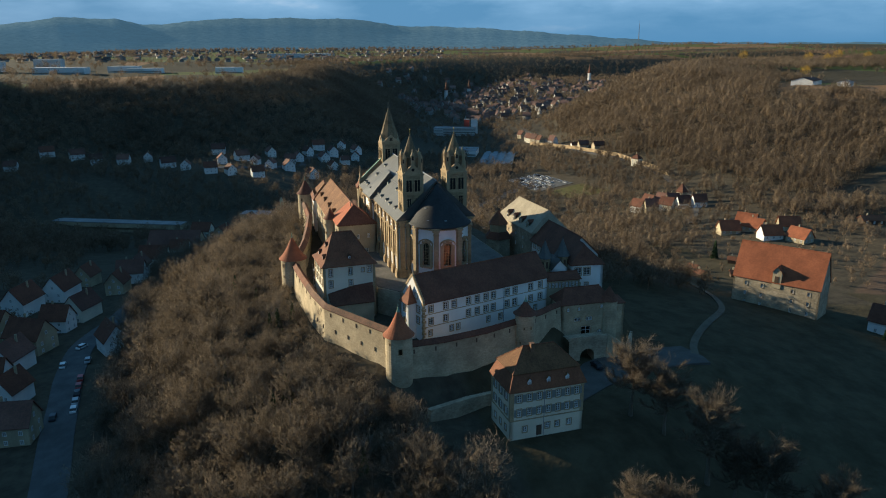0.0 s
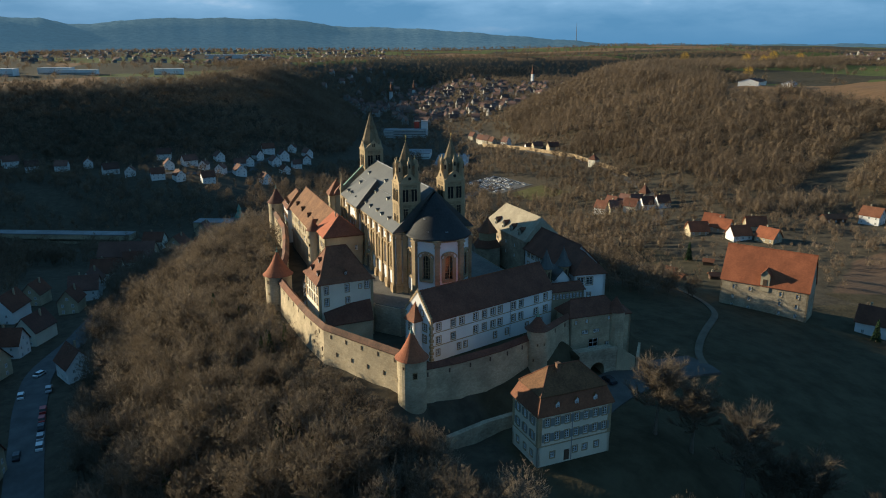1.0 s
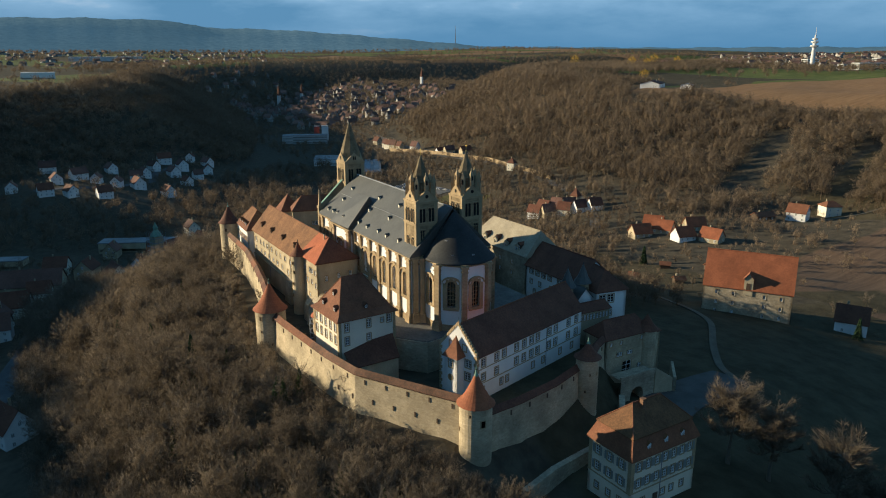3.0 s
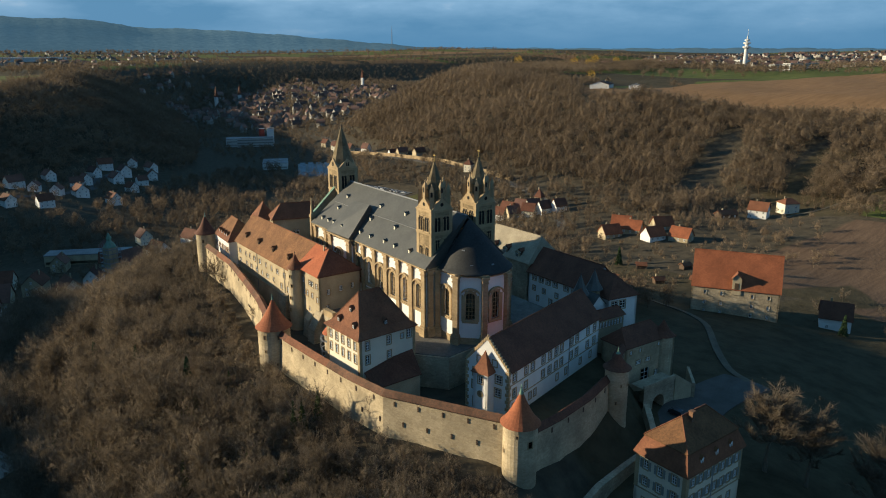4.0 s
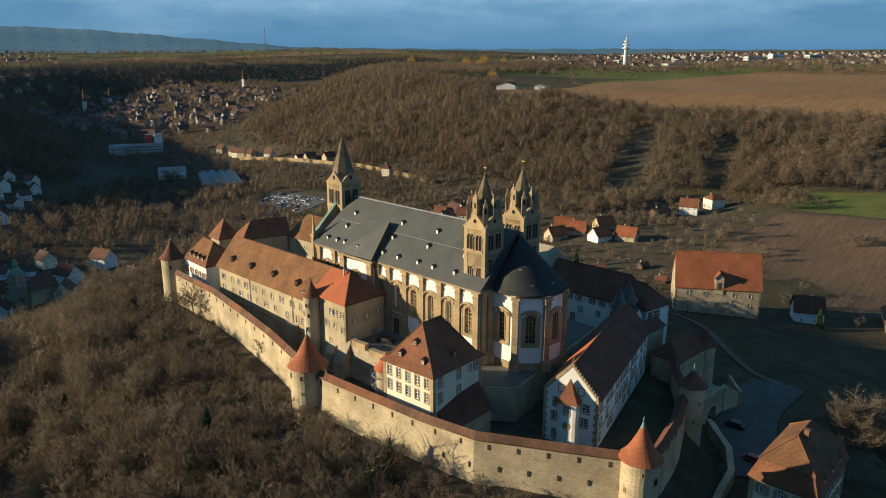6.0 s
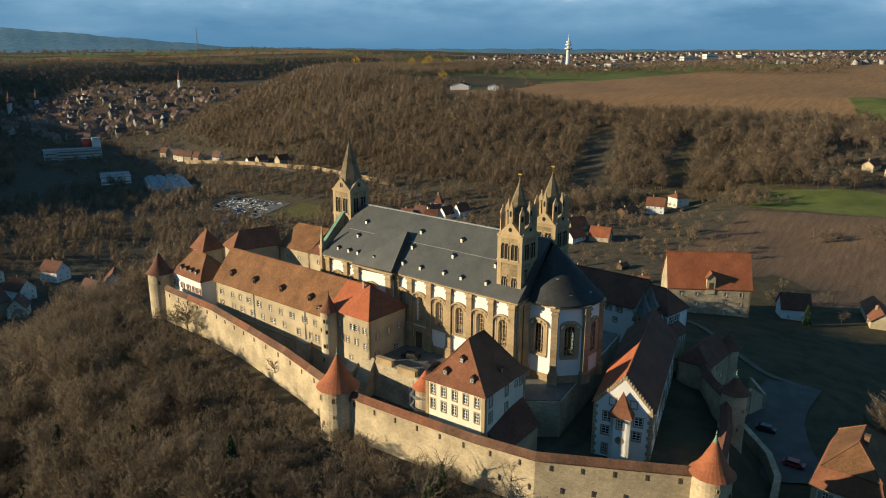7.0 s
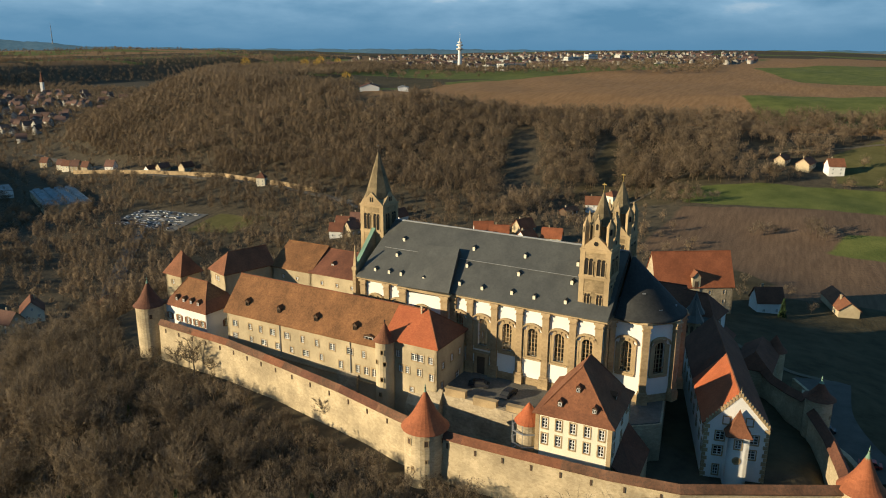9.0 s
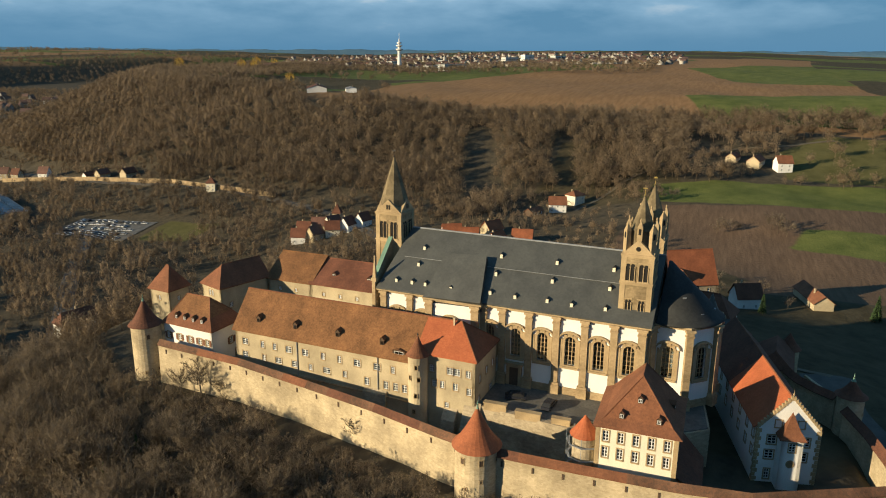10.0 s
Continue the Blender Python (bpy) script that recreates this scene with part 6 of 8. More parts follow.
plain_house("gate_lodge", "white house with large dark windows under a hipped brown roof", 102.6, 175.4, 8.0, -12, 9.4, 9.0, 11.6, 16.4, "y", 4.0, 0, 0.5,
            south=[(2.0, 8.2, 1.9, 2.2), (4.6, 8.2, 1.9, 2.2), (2.2, 4.6, 1.0, 1.3), (4.6, 4.6, 1.0, 1.3)], west=[(3, 8.0, 1.2, 1.6), (6, 8.0, 1.2, 1.6)], east=[(3, 8, 1.2, 1.6)], wall_mat=WHITE, roof_mat=TILE_DARK)


def twin_turret(x, y):
    t = thing("chapel_turret", "small octagonal sandstone turret with pointed slate roof", "turret", x, y, 8.0, 0, group="twin chapel turrets")
    bm = bmesh.new()
    turned(bm, [(1.9, 0), (1.9, 9.4), (2.15, 9.5), (2.15, 9.9), (1.75, 10.0), (1.75, 13.0), (2.05, 13.1), (2.05, 13.4)], 8, 0, 0, math.pi / 8)
    part("shaft", bm, SANDSTONE, t)
    bm = bmesh.new()
    turned(bm, [(2.5, 13.3), (1.5, 14.8), (0.08, 18.3)], 8, 0, 0, math.pi / 8)
    part("roof", bm, SLATE, t)
    for q in range(8):
        a = q * math.pi / 4
        bm = bmesh.new()
        pts = [(-0.36, 10.4)] + [(k, zz) for k, zz in arch_pts(0.72, 12.0, 0.36, 5)] + [(0.36, 10.4)]
        bm.faces.new([bm.verts.new((k, 0, zz)) for k, zz in pts])
        # flat dark sheet painted as the shade within the opening
        o = part("turret_opening", bm, WOOD, t)
        o.matrix_basis = pose(1.66 * math.cos(a), 1.66 * math.sin(a), 0, 0, 0, math.degrees(a) + 90)
    finial(t, 0, 0, 18.1, 0.9)


twin_turret(95.8, 179.3), twin_turret(101.8, 179.8)
plain_house("gate_chapel", "low white chapel gable between two turrets", 96.6, 176.0, 8.0, -6, 4.6, 6.0, 10.6, 13.2, "y", 0, 0, 0.3, wall_mat=WHITE, roof_mat=SLATE)
ar = plain_house("arcade_wing", "low wing with a small columned arcade under brown tiles", 91.6, 171.6, 8.0, -6, 11.0, 4.0, 9.0, 10.6, "x", 0.6, 0.6, 0.4,
                 south=[(0.9 + 1.02 * i, 6.6, 0.72, 1.5) for i in range(10)], wall_mat=BEIGE, roof_mat=TILE_DARK, trim=0.1)


def hexagon_chapel():
    """A small six-sided chapel with a skirt roof, a drum and an upper roof."""
    t = thing("hexagon_chapel", "small six-sided sandstone chapel with two tiers of dark roofs", "chapel", 101.4, 224.5, 11.0, 10)
    for nm, prof, m in (("wall", [(4.6, -3), (4.6, 5.0)], RUBBLE), ("skirt_roof", [(5.1, 4.9), (3.4, 7.2), (3.2, 7.2)], TILE_DARK), ("drum", [(3.2, 6.8), (3.2, 9.6), (3.4, 9.7), (3.4, 9.9)], SANDSTONE), ("upper_roof", [(3.8, 9.8), (2.2, 11.8), (0.8, 13.6), (0, 14.8)], TILE_OLDRED)):
        bm = bmesh.new()
        turned(bm, prof, 6)
        part(nm, bm, m, t)
    finial(t, 0, 0, 14.6, 1.0)


hexagon_chapel()
# outer gatehouse
gh = plain_house("gatehouse", "grey plastered gatehouse with brown tile roof", 92.2, 161.6, 0.0, -5, 14.6, 7.6, 13.2, 16.6, "x", 2.5, 2.5, 0.4,
                 south=[(1.8, 11.0, 0.7, 1.0), (5.0, 11.0, 0.7, 1.0), (11.6, 11.2, 0.7, 1.0), (4.6, 8.0, 1.8, 1.1), (8.0, 8.0, 1.8, 1.1), (7.2, 3.0, 2.8, 3.4), (11.4, 3.6, 1.2, 1.4)], wall_mat=RINGSTONE, roof_mat=TILE_DARK)
bm = bmesh.new()
turned(bm, [(2.5, -2), (2.4, 13.0), (2.5, 13.4)], 18, 14.2, 1.0)
gt = part("gate_turret", bm, RINGSTONE, gh)
bm = bmesh.new()
turned(bm, [(2.9, 13.2), (1.6, 14.6), (0, 17.2)], 18, 14.2, 1.0)
part("turret_roof", bm, TILE_DARK, gt)
plain_house("gate_annex", "small grey annex beside the gatehouse under dark tiles", 106.4, 161.5, 0.0, -5, 5.0, 6.0, 11.8, 13.0, "x", 0, 0.8, 0.3,
            south=[(2.5, 9.6, 0.7, 1.0)], wall_mat=RINGSTONE, roof_mat=TILE_DARK)
# shaded stretch again: shade is coloured into its dark coping tiles
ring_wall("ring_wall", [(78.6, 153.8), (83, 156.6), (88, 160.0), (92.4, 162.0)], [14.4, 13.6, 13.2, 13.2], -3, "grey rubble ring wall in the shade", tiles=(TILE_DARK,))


def gate_bridge():
    """A stone bridge with one arch before the gate."""
    t = thing("gate_bridge", "grey stone bridge with one arch and white wing wall", "bridge", 91.0, 155.0, -3.0, -4)
    bm = bmesh.new()
    def place(s, depth, z):
        return (s, depth, z)
    bay_wall(bm, 0, 11, 0, 8.4, place, 5.4, 4.2, 0.0, 3.6, 2.1, th=4.0)
    v = [bm.verts.new(p) for p in ((0, 0, 8.4), (11, 0, 8.4), (11, 4, 8.4), (0, 4, 8.4))]
    bm.faces.new(v)
    part("arch", bm, RUBBLE, t)
    bm = bmesh.new()
    box(bm, -0.2, 11.2, -0.2, 0.25, 8.402, 9.3)
    part("parapet", bm, RUBBLE, t)
    bm = bmesh.new()
    prism(bm, [(11, -0.2), (15.6, -1.6), (15.8, -0.9), (11, 0.6)], 0, [9.4, 6.2, 6.2, 9.4])
    part("wing_wall", bm, BEIGE, t)
    bm = bmesh.new()
    prism(bm, [(16.2, -2.2), (20.0, 2.5), (19.6, 3.0), (15.8, -1.6)], 0, [6.4, 8.0, 8.0, 6.4])
    part("side_wall", bm, RUBBLE, t)


gate_bridge()
# long retaining wall below the front ring wall
ring_wall("retaining_wall", [(46, 136), (56, 139), (66, 140.6), (74, 141.5), (82, 145), (89, 152)], [3.2, 2.8, 2.4, 2.2, 2.4, 3.6], -6, "low rubble retaining wall along the moat", roofed=False, slits=False, mat_wall=RUBBLE)

# north range beyond the convent building
plain_house("north_range", "long sandstone range with brown tile roof and small ridge turret", 83.6, 280.0, 10.0, -2, 17.0, 13.6, 12.5, 18.0, "y", 0, 0, 0.5,
            west=[(s, 9.4, 0.8, 1.0) for s in (4, 9)], wall_mat=BEIGE, roof_mat=TILE_BROWN, low=-9)
rr = plain_house("red_range", "sandstone range with newer red tile roof beside the brown one", 82.7, 252.0, 10.0, -2, 17.0, 28.0, 12.6, 17.4, "y", 0, 0, 0.5,
                 west=[(s, 9.4, 0.8, 1.0) for s in (4, 9, 14, 20, 25)], wall_mat=BEIGE, roof_mat=TILE_HAMLET, low=-9)
for y in (12.0, 22.5):
    dormer(rr, 3.0, y, 14.0, -90, 1.1, 0.9, 1.4, roof=TILE_HAMLET)
plain_house("hip_house", "sandstone tower house with steep hipped tile roof", 70.4, 298.8, 6.0, -20, 15.0, 8.5, 16.9, 21.6, "x", 4.0, 0, 0.5,
            west=[(3.6, 14.0, 0.9, 1.5), (4.8, 14.0, 0.9, 1.5)], south=[(3, 11, 1.0, 1.4), (8, 11, 2.4, 1.6)], wall_mat=BEIGE, roof_mat=TILE_OLDRED, low=-8)
plain_house("square_tower", "square sandstone tower with flared pyramid tile roof", 74.0, 319.0, 0.0, -8, 7.0, 7.2, 18.8, 24.6, "y", 3.7, 3.7, 0.6,
            west=[(3.4, 15.4, 0.9, 1.3)], south=[(3.2, 15.0, 0.9, 1.2)], wall_mat=BEIGE, roof_mat=TILE_OLDRED)
# terrace parapet and rubble retaining wall beside the convent building
ring_wall("terrace_wall", [(44.6, 219.6), (44.2, 212), (43.6, 205.0), (43.4, 201.0), (46.8, 199.4)], [16.6, 16.2, 16.0, 16.0, 16.0], 2, "rough rubble terrace wall with weathered parapet", roofed=False, slits=False, mat_wall=RUBBLE)
for y, ln, zt in ((216.9, 4.4, 17.6), (210.4, 4.8, 17.2), (204.2, 3.4, 17.1)):
    bm = bmesh.new()
    box(bm, -0.5, 0.5, -ln / 2, ln / 2, -1.5, 0.0)
    slab(bm, [(-0.62, -ln / 2 - 0.1, 0.15), (0.62, -ln / 2 - 0.1, 0.15), (0.62, ln / 2 + 0.1, 0.15), (-0.62, ln / 2 + 0.1, 0.15)], 0.15)
    o = part("parapet_block", bm, SANDTRIM, None)
    o.location = (44.9 if y > 214 else 44.4, y, zt)
    tagged(o, "raised sandstone parapet block on the terrace wall", "parapet", kind="structure")

# ---- roads, village, town and far buildings ----
def drape(name, pts, width, material, label, lift=0.35, kind="structure", cat="road"):
    """A road laid on the land along a line."""
    P = [Vector(p) for p in pts]
    fine = [P[0]]
    for a, b in zip(P, P[1:]):
        n = max(1, int((b - a).length / 3.0))
        fine += [a.lerp(b, (i + 1) / n) for i in range(n)]
    # round the corners
    for _ in range(6):
        fine = [fine[0]] + [(fine[i - 1] + fine[i] * 2 + fine[i + 1]) / 4 for i in range(1, len(fine) - 1)] + [fine[-1]]
    bm = bmesh.new()
    rows = []
    for i, p in enumerate(fine):
        d = (fine[min(i + 1, len(fine) - 1)] - fine[max(i - 1, 0)]).normalized()
        q = Vector((-d.y, d.x))
        rows.append([])
        for s in (-1, -0.5, 0, 0.5, 1):
            c = p + q * (s * width / 2)
            rows[-1].append(bm.verts.new((c.x, c.y, height(c.x, c.y) + lift)))
    for r, s in zip(rows, rows[1:]):
        for k in range(4):
            bm.faces.new((r[k], r[k + 1], s[k + 1], s[k]))
    for k in (0, 4):
        for r, s in zip(rows, rows[1:]):
            a, b = r[k].co, s[k].co
            bm.faces.new((r[k], s[k], bm.verts.new((b.x, b.y, b.z - 1.5)), bm.verts.new((a.x, a.y, a.z - 1.5))))
    return tagged(part(name, bm, material, None), label, cat, kind=kind)


GRAVEL = surf("grey gravel", (0.075, 0.07, 0.062), (0.12, 0.112, 0.10), 1, 0.95, 0.2, 0.25)
drape("road", [(-36, 110), (-37, 170), (-39, 200), (-41, 240), (-41, 268), (-33, 290), (-20, 331), (-6, 393), (6, 440)], 9.0, ASPHALT, "grey village street in the shade")
drape("road", [(105, 405), (128, 430), (151, 453), (195, 497), (247, 545), (283, 576)], 9.0, ASPHALT, "grey valley road towards the car park")
drape("road", [(460, 940), (422, 800), (398, 684), (395, 600), (378, 520), (352, 450), (325, 395), (285, 350)], 6.0, GRAVEL, "pale road along the foot of the woods")
drape("path", [(126, 148), (133, 158), (146, 169), (168, 185), (180, 206), (186, 230)], 2.1, TRACK, "gravel path across the meadow", cat="path")
drape("forecourt", [(78, 139), (92, 146), (106, 150), (127, 149)], 13.0, GRAVEL, "gravel forecourt before the gate", cat="yard")
drape("car_park", [(300, 613), (299, 543)], 33.0, ASPHALT, "wide asphalt car park in the valley", cat="car park")
drape("road", [(370, 262), (430, 240), (500, 185), (540, 100)], 2.6, TRACK, "brown farm track along the valley floor")
drape("road", [(16, 668), (70, 672), (110, 716), (125, 760), (150, 782)], 6.0, ASPHALT, "grey lane climbing between white houses")


def far_window(t, x, y, z, ang, w=1.0, h=1.3):
    def fr(bm):
        ring_bars(bm, w, h, 0.12, -0.06, 0.04)
        box(bm, -0.05, 0.05, -0.05, 0.03, 0.12, h - 0.12)

    def gl(bm):
        box(bm, -w / 2 + 0.1, w / 2 - 0.1, -0.03, 0.02, 0.1, h - 0.1)
    o = new("window", shared("far_window", (w, h), fr, FRAME_WHITE))
    o.parent = t
    o.matrix_basis = pose(x, y, z, 0, 0, ang)
    p = new("pane", shared("far_pane", (w, h), gl, SHUTTER))
    p.parent = o


COTTAGES = {}
TAKEN = [(462, 150), (466, 164), (458, 136), (470, 178), (448, 145), (356, 268), (374, 258)]          # places of houses, which the trees leave free


def cottage(x, y, rz, w=9.0, d=11.0, h=5.6, rh=4.2, wall_mat=WHITE, roof_mat=FARROOF, label="white village house with tiled gable roof", windows=True, name="house", group="village houses", z=None, hip=0.0):
    """A village house; the ridge runs along local y. Alike houses share their meshes."""
    key = (round(w, 1), round(d, 1), round(h, 1), round(rh, 1), wall_mat.name, roof_mat.name, windows, hip)
    z0 = (height(x, y) if z is None else z) - 0.3
    TAKEN.append((x, y))
    if key in COTTAGES:
        c = copy_thing(COTTAGES[key], pose(x, y, z0, 0, 0, rz))
        tagged(c, label, "house", group)
        c.name = name
        return c
    t = thing(name, label, "house", x, y, z0, rz, group)
    bm = bmesh.new()
    prism(bm, [(-w / 2, -d / 2), (w / 2, -d / 2), (w / 2, d / 2), (-w / 2, d / 2)], -3.5, h)
    if not hip:
        for sy in (-1, 1):
            v = [bm.verts.new(p) for p in ((-w / 2, sy * d / 2, h), (w / 2, sy * d / 2, h), (0, sy * d / 2, h + rh - 0.1))]
            bm.faces.new(v)
    part("wall", bm, wall_mat, t)
    bm = bmesh.new()
    o = 0.5
    r0, r1 = (0, -d / 2 - o + hip, h + rh), (0, d / 2 + o - hip, h + rh)
    dz = o * rh / (w / 2) * 0.6
    for sx in (-1, 1):
        slab(bm, [(sx * (w / 2 + o), -d / 2 - o, h - dz), (sx * (w / 2 + o), d / 2 + o, h - dz), r1, r0], 0.22)
    if hip:
        slab(bm, [(-w / 2 - o, -d / 2 - o, h - dz), (w / 2 + o, -d / 2 - o, h - dz), r0], 0.22)
        slab(bm, [(-w / 2 - o, d / 2 + o, h - dz), (w / 2 + o, d / 2 + o, h - dz), r1], 0.22)
    part("roof", bm, roof_mat, t)
    bm = bmesh.new()
    box(bm, w * 0.12, w * 0.12 + 0.6, d * 0.15, d * 0.15 + 0.6, h + rh * 0.5, h + rh + 0.8)
    part("chimney", bm, BEIGE, t)
    if windows:
        n = max(2, int(d / 3.4))
        for zz in ([1.0, 3.6] if h > 5 else [1.0]):
            for i in range(n):
                yy = -d / 2 + d * (i + 0.5) / n
                far_window(t, -w / 2 - 0.02, yy, zz, -90)
            for i in range(2):
                far_window(t, -w / 2 + w * (i + 0.5) / 2, -d / 2 - 0.02, zz, 0)
        if not hip:
            far_window(t, 0, -d / 2 - 0.02, h + 0.5, 0)
    COTTAGES[key] = t
    return t


rv = random.Random(11)
SIZES = [(8.5, 10.5, 5.4, 4.4), (9.5, 12.5, 5.6, 4.8), (8.0, 9.0, 5.2, 4.0)]
# white houses on the shaded slope
for x, y in [(-121, 776), (-94, 763), (-76, 745), (-52, 740), (-31, 744), (-13, 703), (2, 679), (22, 652), (34, 740), (38, 646), (34, 690), (53, 712), (64, 696), (76, 678), (92, 678),
             (111, 741), (125, 768), (140, 788), (153, 775), (168, 799), (139, 752), (182, 790), (-146, 742), (160, 748), (139, 707), (100, 722), (176, 768), (84, 745), (110, 655), (60, 640)]:
    w, d, h, rh = rv.choice(SIZES)
    cottage(x, y, rv.choice((0, 15, -20, 80, 100)) + rv.uniform(-8, 8), w, d, h, rh, WHITE, rv.choice((FARROOF, TILE_DARK)), label="white village house with brown gable roof on the slope")
# houses along the street
for i, (x, y) in enumerate([(-60, 258), (-57, 276), (-51, 296), (-44, 310), (-68, 326), (-33, 345), (-28, 362), (-19, 404), (-55, 230), (-50, 204), (-64, 240), (-6, 431), (-26, 382), (-72, 290), (-80, 262), (-66, 205), (-56, 345), (-48, 368), (-72, 228)]):
    w, d, h, rh = ((9.0, 12.0, 6.2, 5.4), (10.0, 14.0, 6.4, 6.0), (8.0, 10.0, 6.0, 5.0))[i % 3]
    cottage(x, y, rv.choice((60, 75, -30, -20)) + rv.uniform(-6, 6), w, d, h, rh, (WHITE, BEIGE, WHITE, CREAM)[i % 4], TILE_DARK if i % 3 else FARROOF, label="old street house with steep dark roof")
cottage(-29, 262, 20, 8.5, 11, 5.6, 5.2, WHITE, TILE_DARK, label="white gabled house standing at the street's edge")
cottage(-8, 452, 70, 13, 30, 7, 7, BEIGE, FARROOF, label="large barn-like house with long red roof")
# houses below the north end of the castle hill
for i, (x, y) in enumerate([(30, 440), (46, 462), (63, 492), (78, 470), (92, 500), (112, 466), (126, 470), (70, 526), (20, 468), (96, 540), (120, 520), (40, 510), (8, 490)]):
    w, d, h, rh = ((9.5, 12.0, 6.4, 5.0), (8.0, 10.0, 5.4, 4.6))[i % 2]
    cottage(x, y, rv.choice((10, -30, 65)) + rv.uniform(-9, 9), w, d, h, rh, (CREAM, WHITE, BEIGE)[i % 3], (TILE_DARK, FARROOF)[i % 2], label="village house below the castle hill")
cottage(147, 431, 72, 9.0, 26.0, 7.2, 4.6, WHITE, TILE_DARK, label="long white house with dark roof in the valley", hip=2.5)
# red-roofed hamlet by the gardens
for i, (x, y) in enumerate([(280, 312), (292, 306), (286, 288), (294, 276), (307, 297), (298, 318)]):
    cottage(x, y, (70, 20, 75, 10, 60, 30)[i], 8.0, 10.5, 3.2, 4.6, (BEIGE, BEIGE, WHITE)[i % 3], TILE_BARN, label="small house with bright red roof by the gardens")
for i, (x, y) in enumerate([(293, 415), (297, 406), (304, 398), (311, 391), (303, 417), (312, 402), (318, 384), (309, 410)]):
    cottage(x, y, (20, 70, 30, 80, 10, 60, 75, 20)[i], 7.0, 8.5, 4.6, 4.6, (WHITE, BEIGE, CREAM)[i % 3], (TILE_HAMLET, FARROOF)[i % 2], label="white hamlet house with steep red roof")
hm = cottage(318, 402, 15, 5.0, 5.0, 9, 5.0, BEIGE, TILE_DARK, label="stone gate tower of the hamlet with pointed roof", name="hamlet_tower", hip=2.9)
# pair of white houses at the edge of the fields
cottage(369, 273, 15, 9.0, 10.5, 5.6, 4.4, WHITE, TILE_OLDRED, label="white house with red roof at the field's edge")
cottage(390, 266, 60, 8.5, 9.5, 6.6, 2.6, CREAM, TILE_OLDRED, label="cream villa with low hipped roof at the field's edge", hip=3.6)
cottage(352, 284, 70, 6.0, 12.0, 3.0, 2.2, WOOD, TILE_OLDRED, label="low dark wooden shed with red roof")
# farm on the far slope
cottage(470, 139, 20, 9.0, 10.0, 6.4, 4.6, WHITE, TILE_OLDRED, label="tall white farmhouse on the slope")
cottage(476, 156, 75, 8.5, 17.0, 4.4, 3.6, BEIGE, TILE_HAMLET, label="long farm building with orange-red roof")
cottage(481, 171, 75, 7.0, 13.0, 3.6, 3.0, BEIGE, TILE_HAMLET, label="low farm shed with red roof")
# houses along the road at the foot of the woods
for i, (x, y, r, w, d, h, rh) in enumerate([(413, 822, 12, 7.5, 8.5, 6.0, 5.2), (411, 806, 18, 8.0, 8.5, 6.0, 5.6), (410, 790, 8, 7.0, 8.0, 5.4, 5.0), (406, 750, 14, 7.5, 9.0, 6.6, 5.6), (405, 697, 82, 6.5, 9.0, 3.6, 3.2), (406, 682, 80, 7.5, 10.5, 4.4, 4.0), (408, 655, 84, 8.0, 11.5, 4.6, 4.2), (418, 836, 20, 7.5, 9.0, 5.6, 5.0), (424, 870, 10, 8.0, 9.0, 5.6, 5.0)]):
    cottage(x, y, r, w, d, h, rh, (CREAM, BEIGE, BEIGE, WHITE, WHITE, BEIGE, BEIGE)[i % 7], (TILE_DARK, FARROOF)[i % 2], label="gabled house along the road below the woods")
cottage(381, 547, 20, 6.5, 7.0, 7.0, 4.0, CREAM, TILE_DARK, label="yellow turreted villa at the bend of the road", hip=4.0)
# near houses past the barn
cottage(221, 166, 25, 8.0, 10.0, 5.0, 5.0, WHITE, TILE_DARK, label="small white house with dark roof beside the barn")
cottage(238, 140, 105, 7.5, 22.0, 3.4, 3.0, BEIGE, TILE_OLDRED, label="low farm building with long red roof")
for x, y, r in ((214, 258, 20), (222, 240, 60), (206, 244, 10), (240, 262, 40), (252, 246, 70), (232, 228, 15)):
    cottage(x, y, r, 3.4, 4.4, 2.3, 1.2, WOOD, (TILE_OLDRED, TILE_DARK)[int(x) % 2], label="small wooden garden shed", windows=False, name="garden_shed", group="garden sheds")


def block(name, x, y, rz, w, d, h, wall_mat, roof_mat, label, bands=0, cat="building", parapet=0.5, z=None):
    """A flat-roofed modern building; bands: storeys with ribbon windows."""
    t = thing(name, label, cat, x, y, (height(x, y) if z is None else z) - 0.2, rz)
    for k in range(-3, 4):
        TAKEN.append((x + k * w / 6 * math.cos(radians(rz)), y + k * w / 6 * math.sin(radians(rz))))
    bm = bmesh.new()
    prism(bm, [(-w / 2, -d / 2), (w / 2, -d / 2), (w / 2, d / 2), (-w / 2, d / 2)], -4, h)
    part("wall", bm, wall_mat, t)
    bm = bmesh.new()
    prism(bm, [(-w / 2 - 0.2, -d / 2 - 0.2), (w / 2 + 0.2, -d / 2 - 0.2), (w / 2 + 0.2, d / 2 + 0.2), (-w / 2 - 0.2, d / 2 + 0.2)], h + 0.004, h + parapet)
    part("roof", bm, roof_mat, t)
    for k in range(bands):
        zz = 1.0 + k * (h - 0.6) / bands
        for x0, x1, y0, y1 in ((-w / 2 + 0.6, w / 2 - 0.6, -d / 2 - 0.06, -d / 2 + 0.02), (-w / 2 - 0.06, -w / 2 + 0.02, -d / 2 + 0.6, d / 2 - 0.6)):
            bm = bmesh.new()
            box(bm, x0, x1, y0, y1, zz, zz + 1.4)
            part("window_band", bm, GLASS, t)
    return t


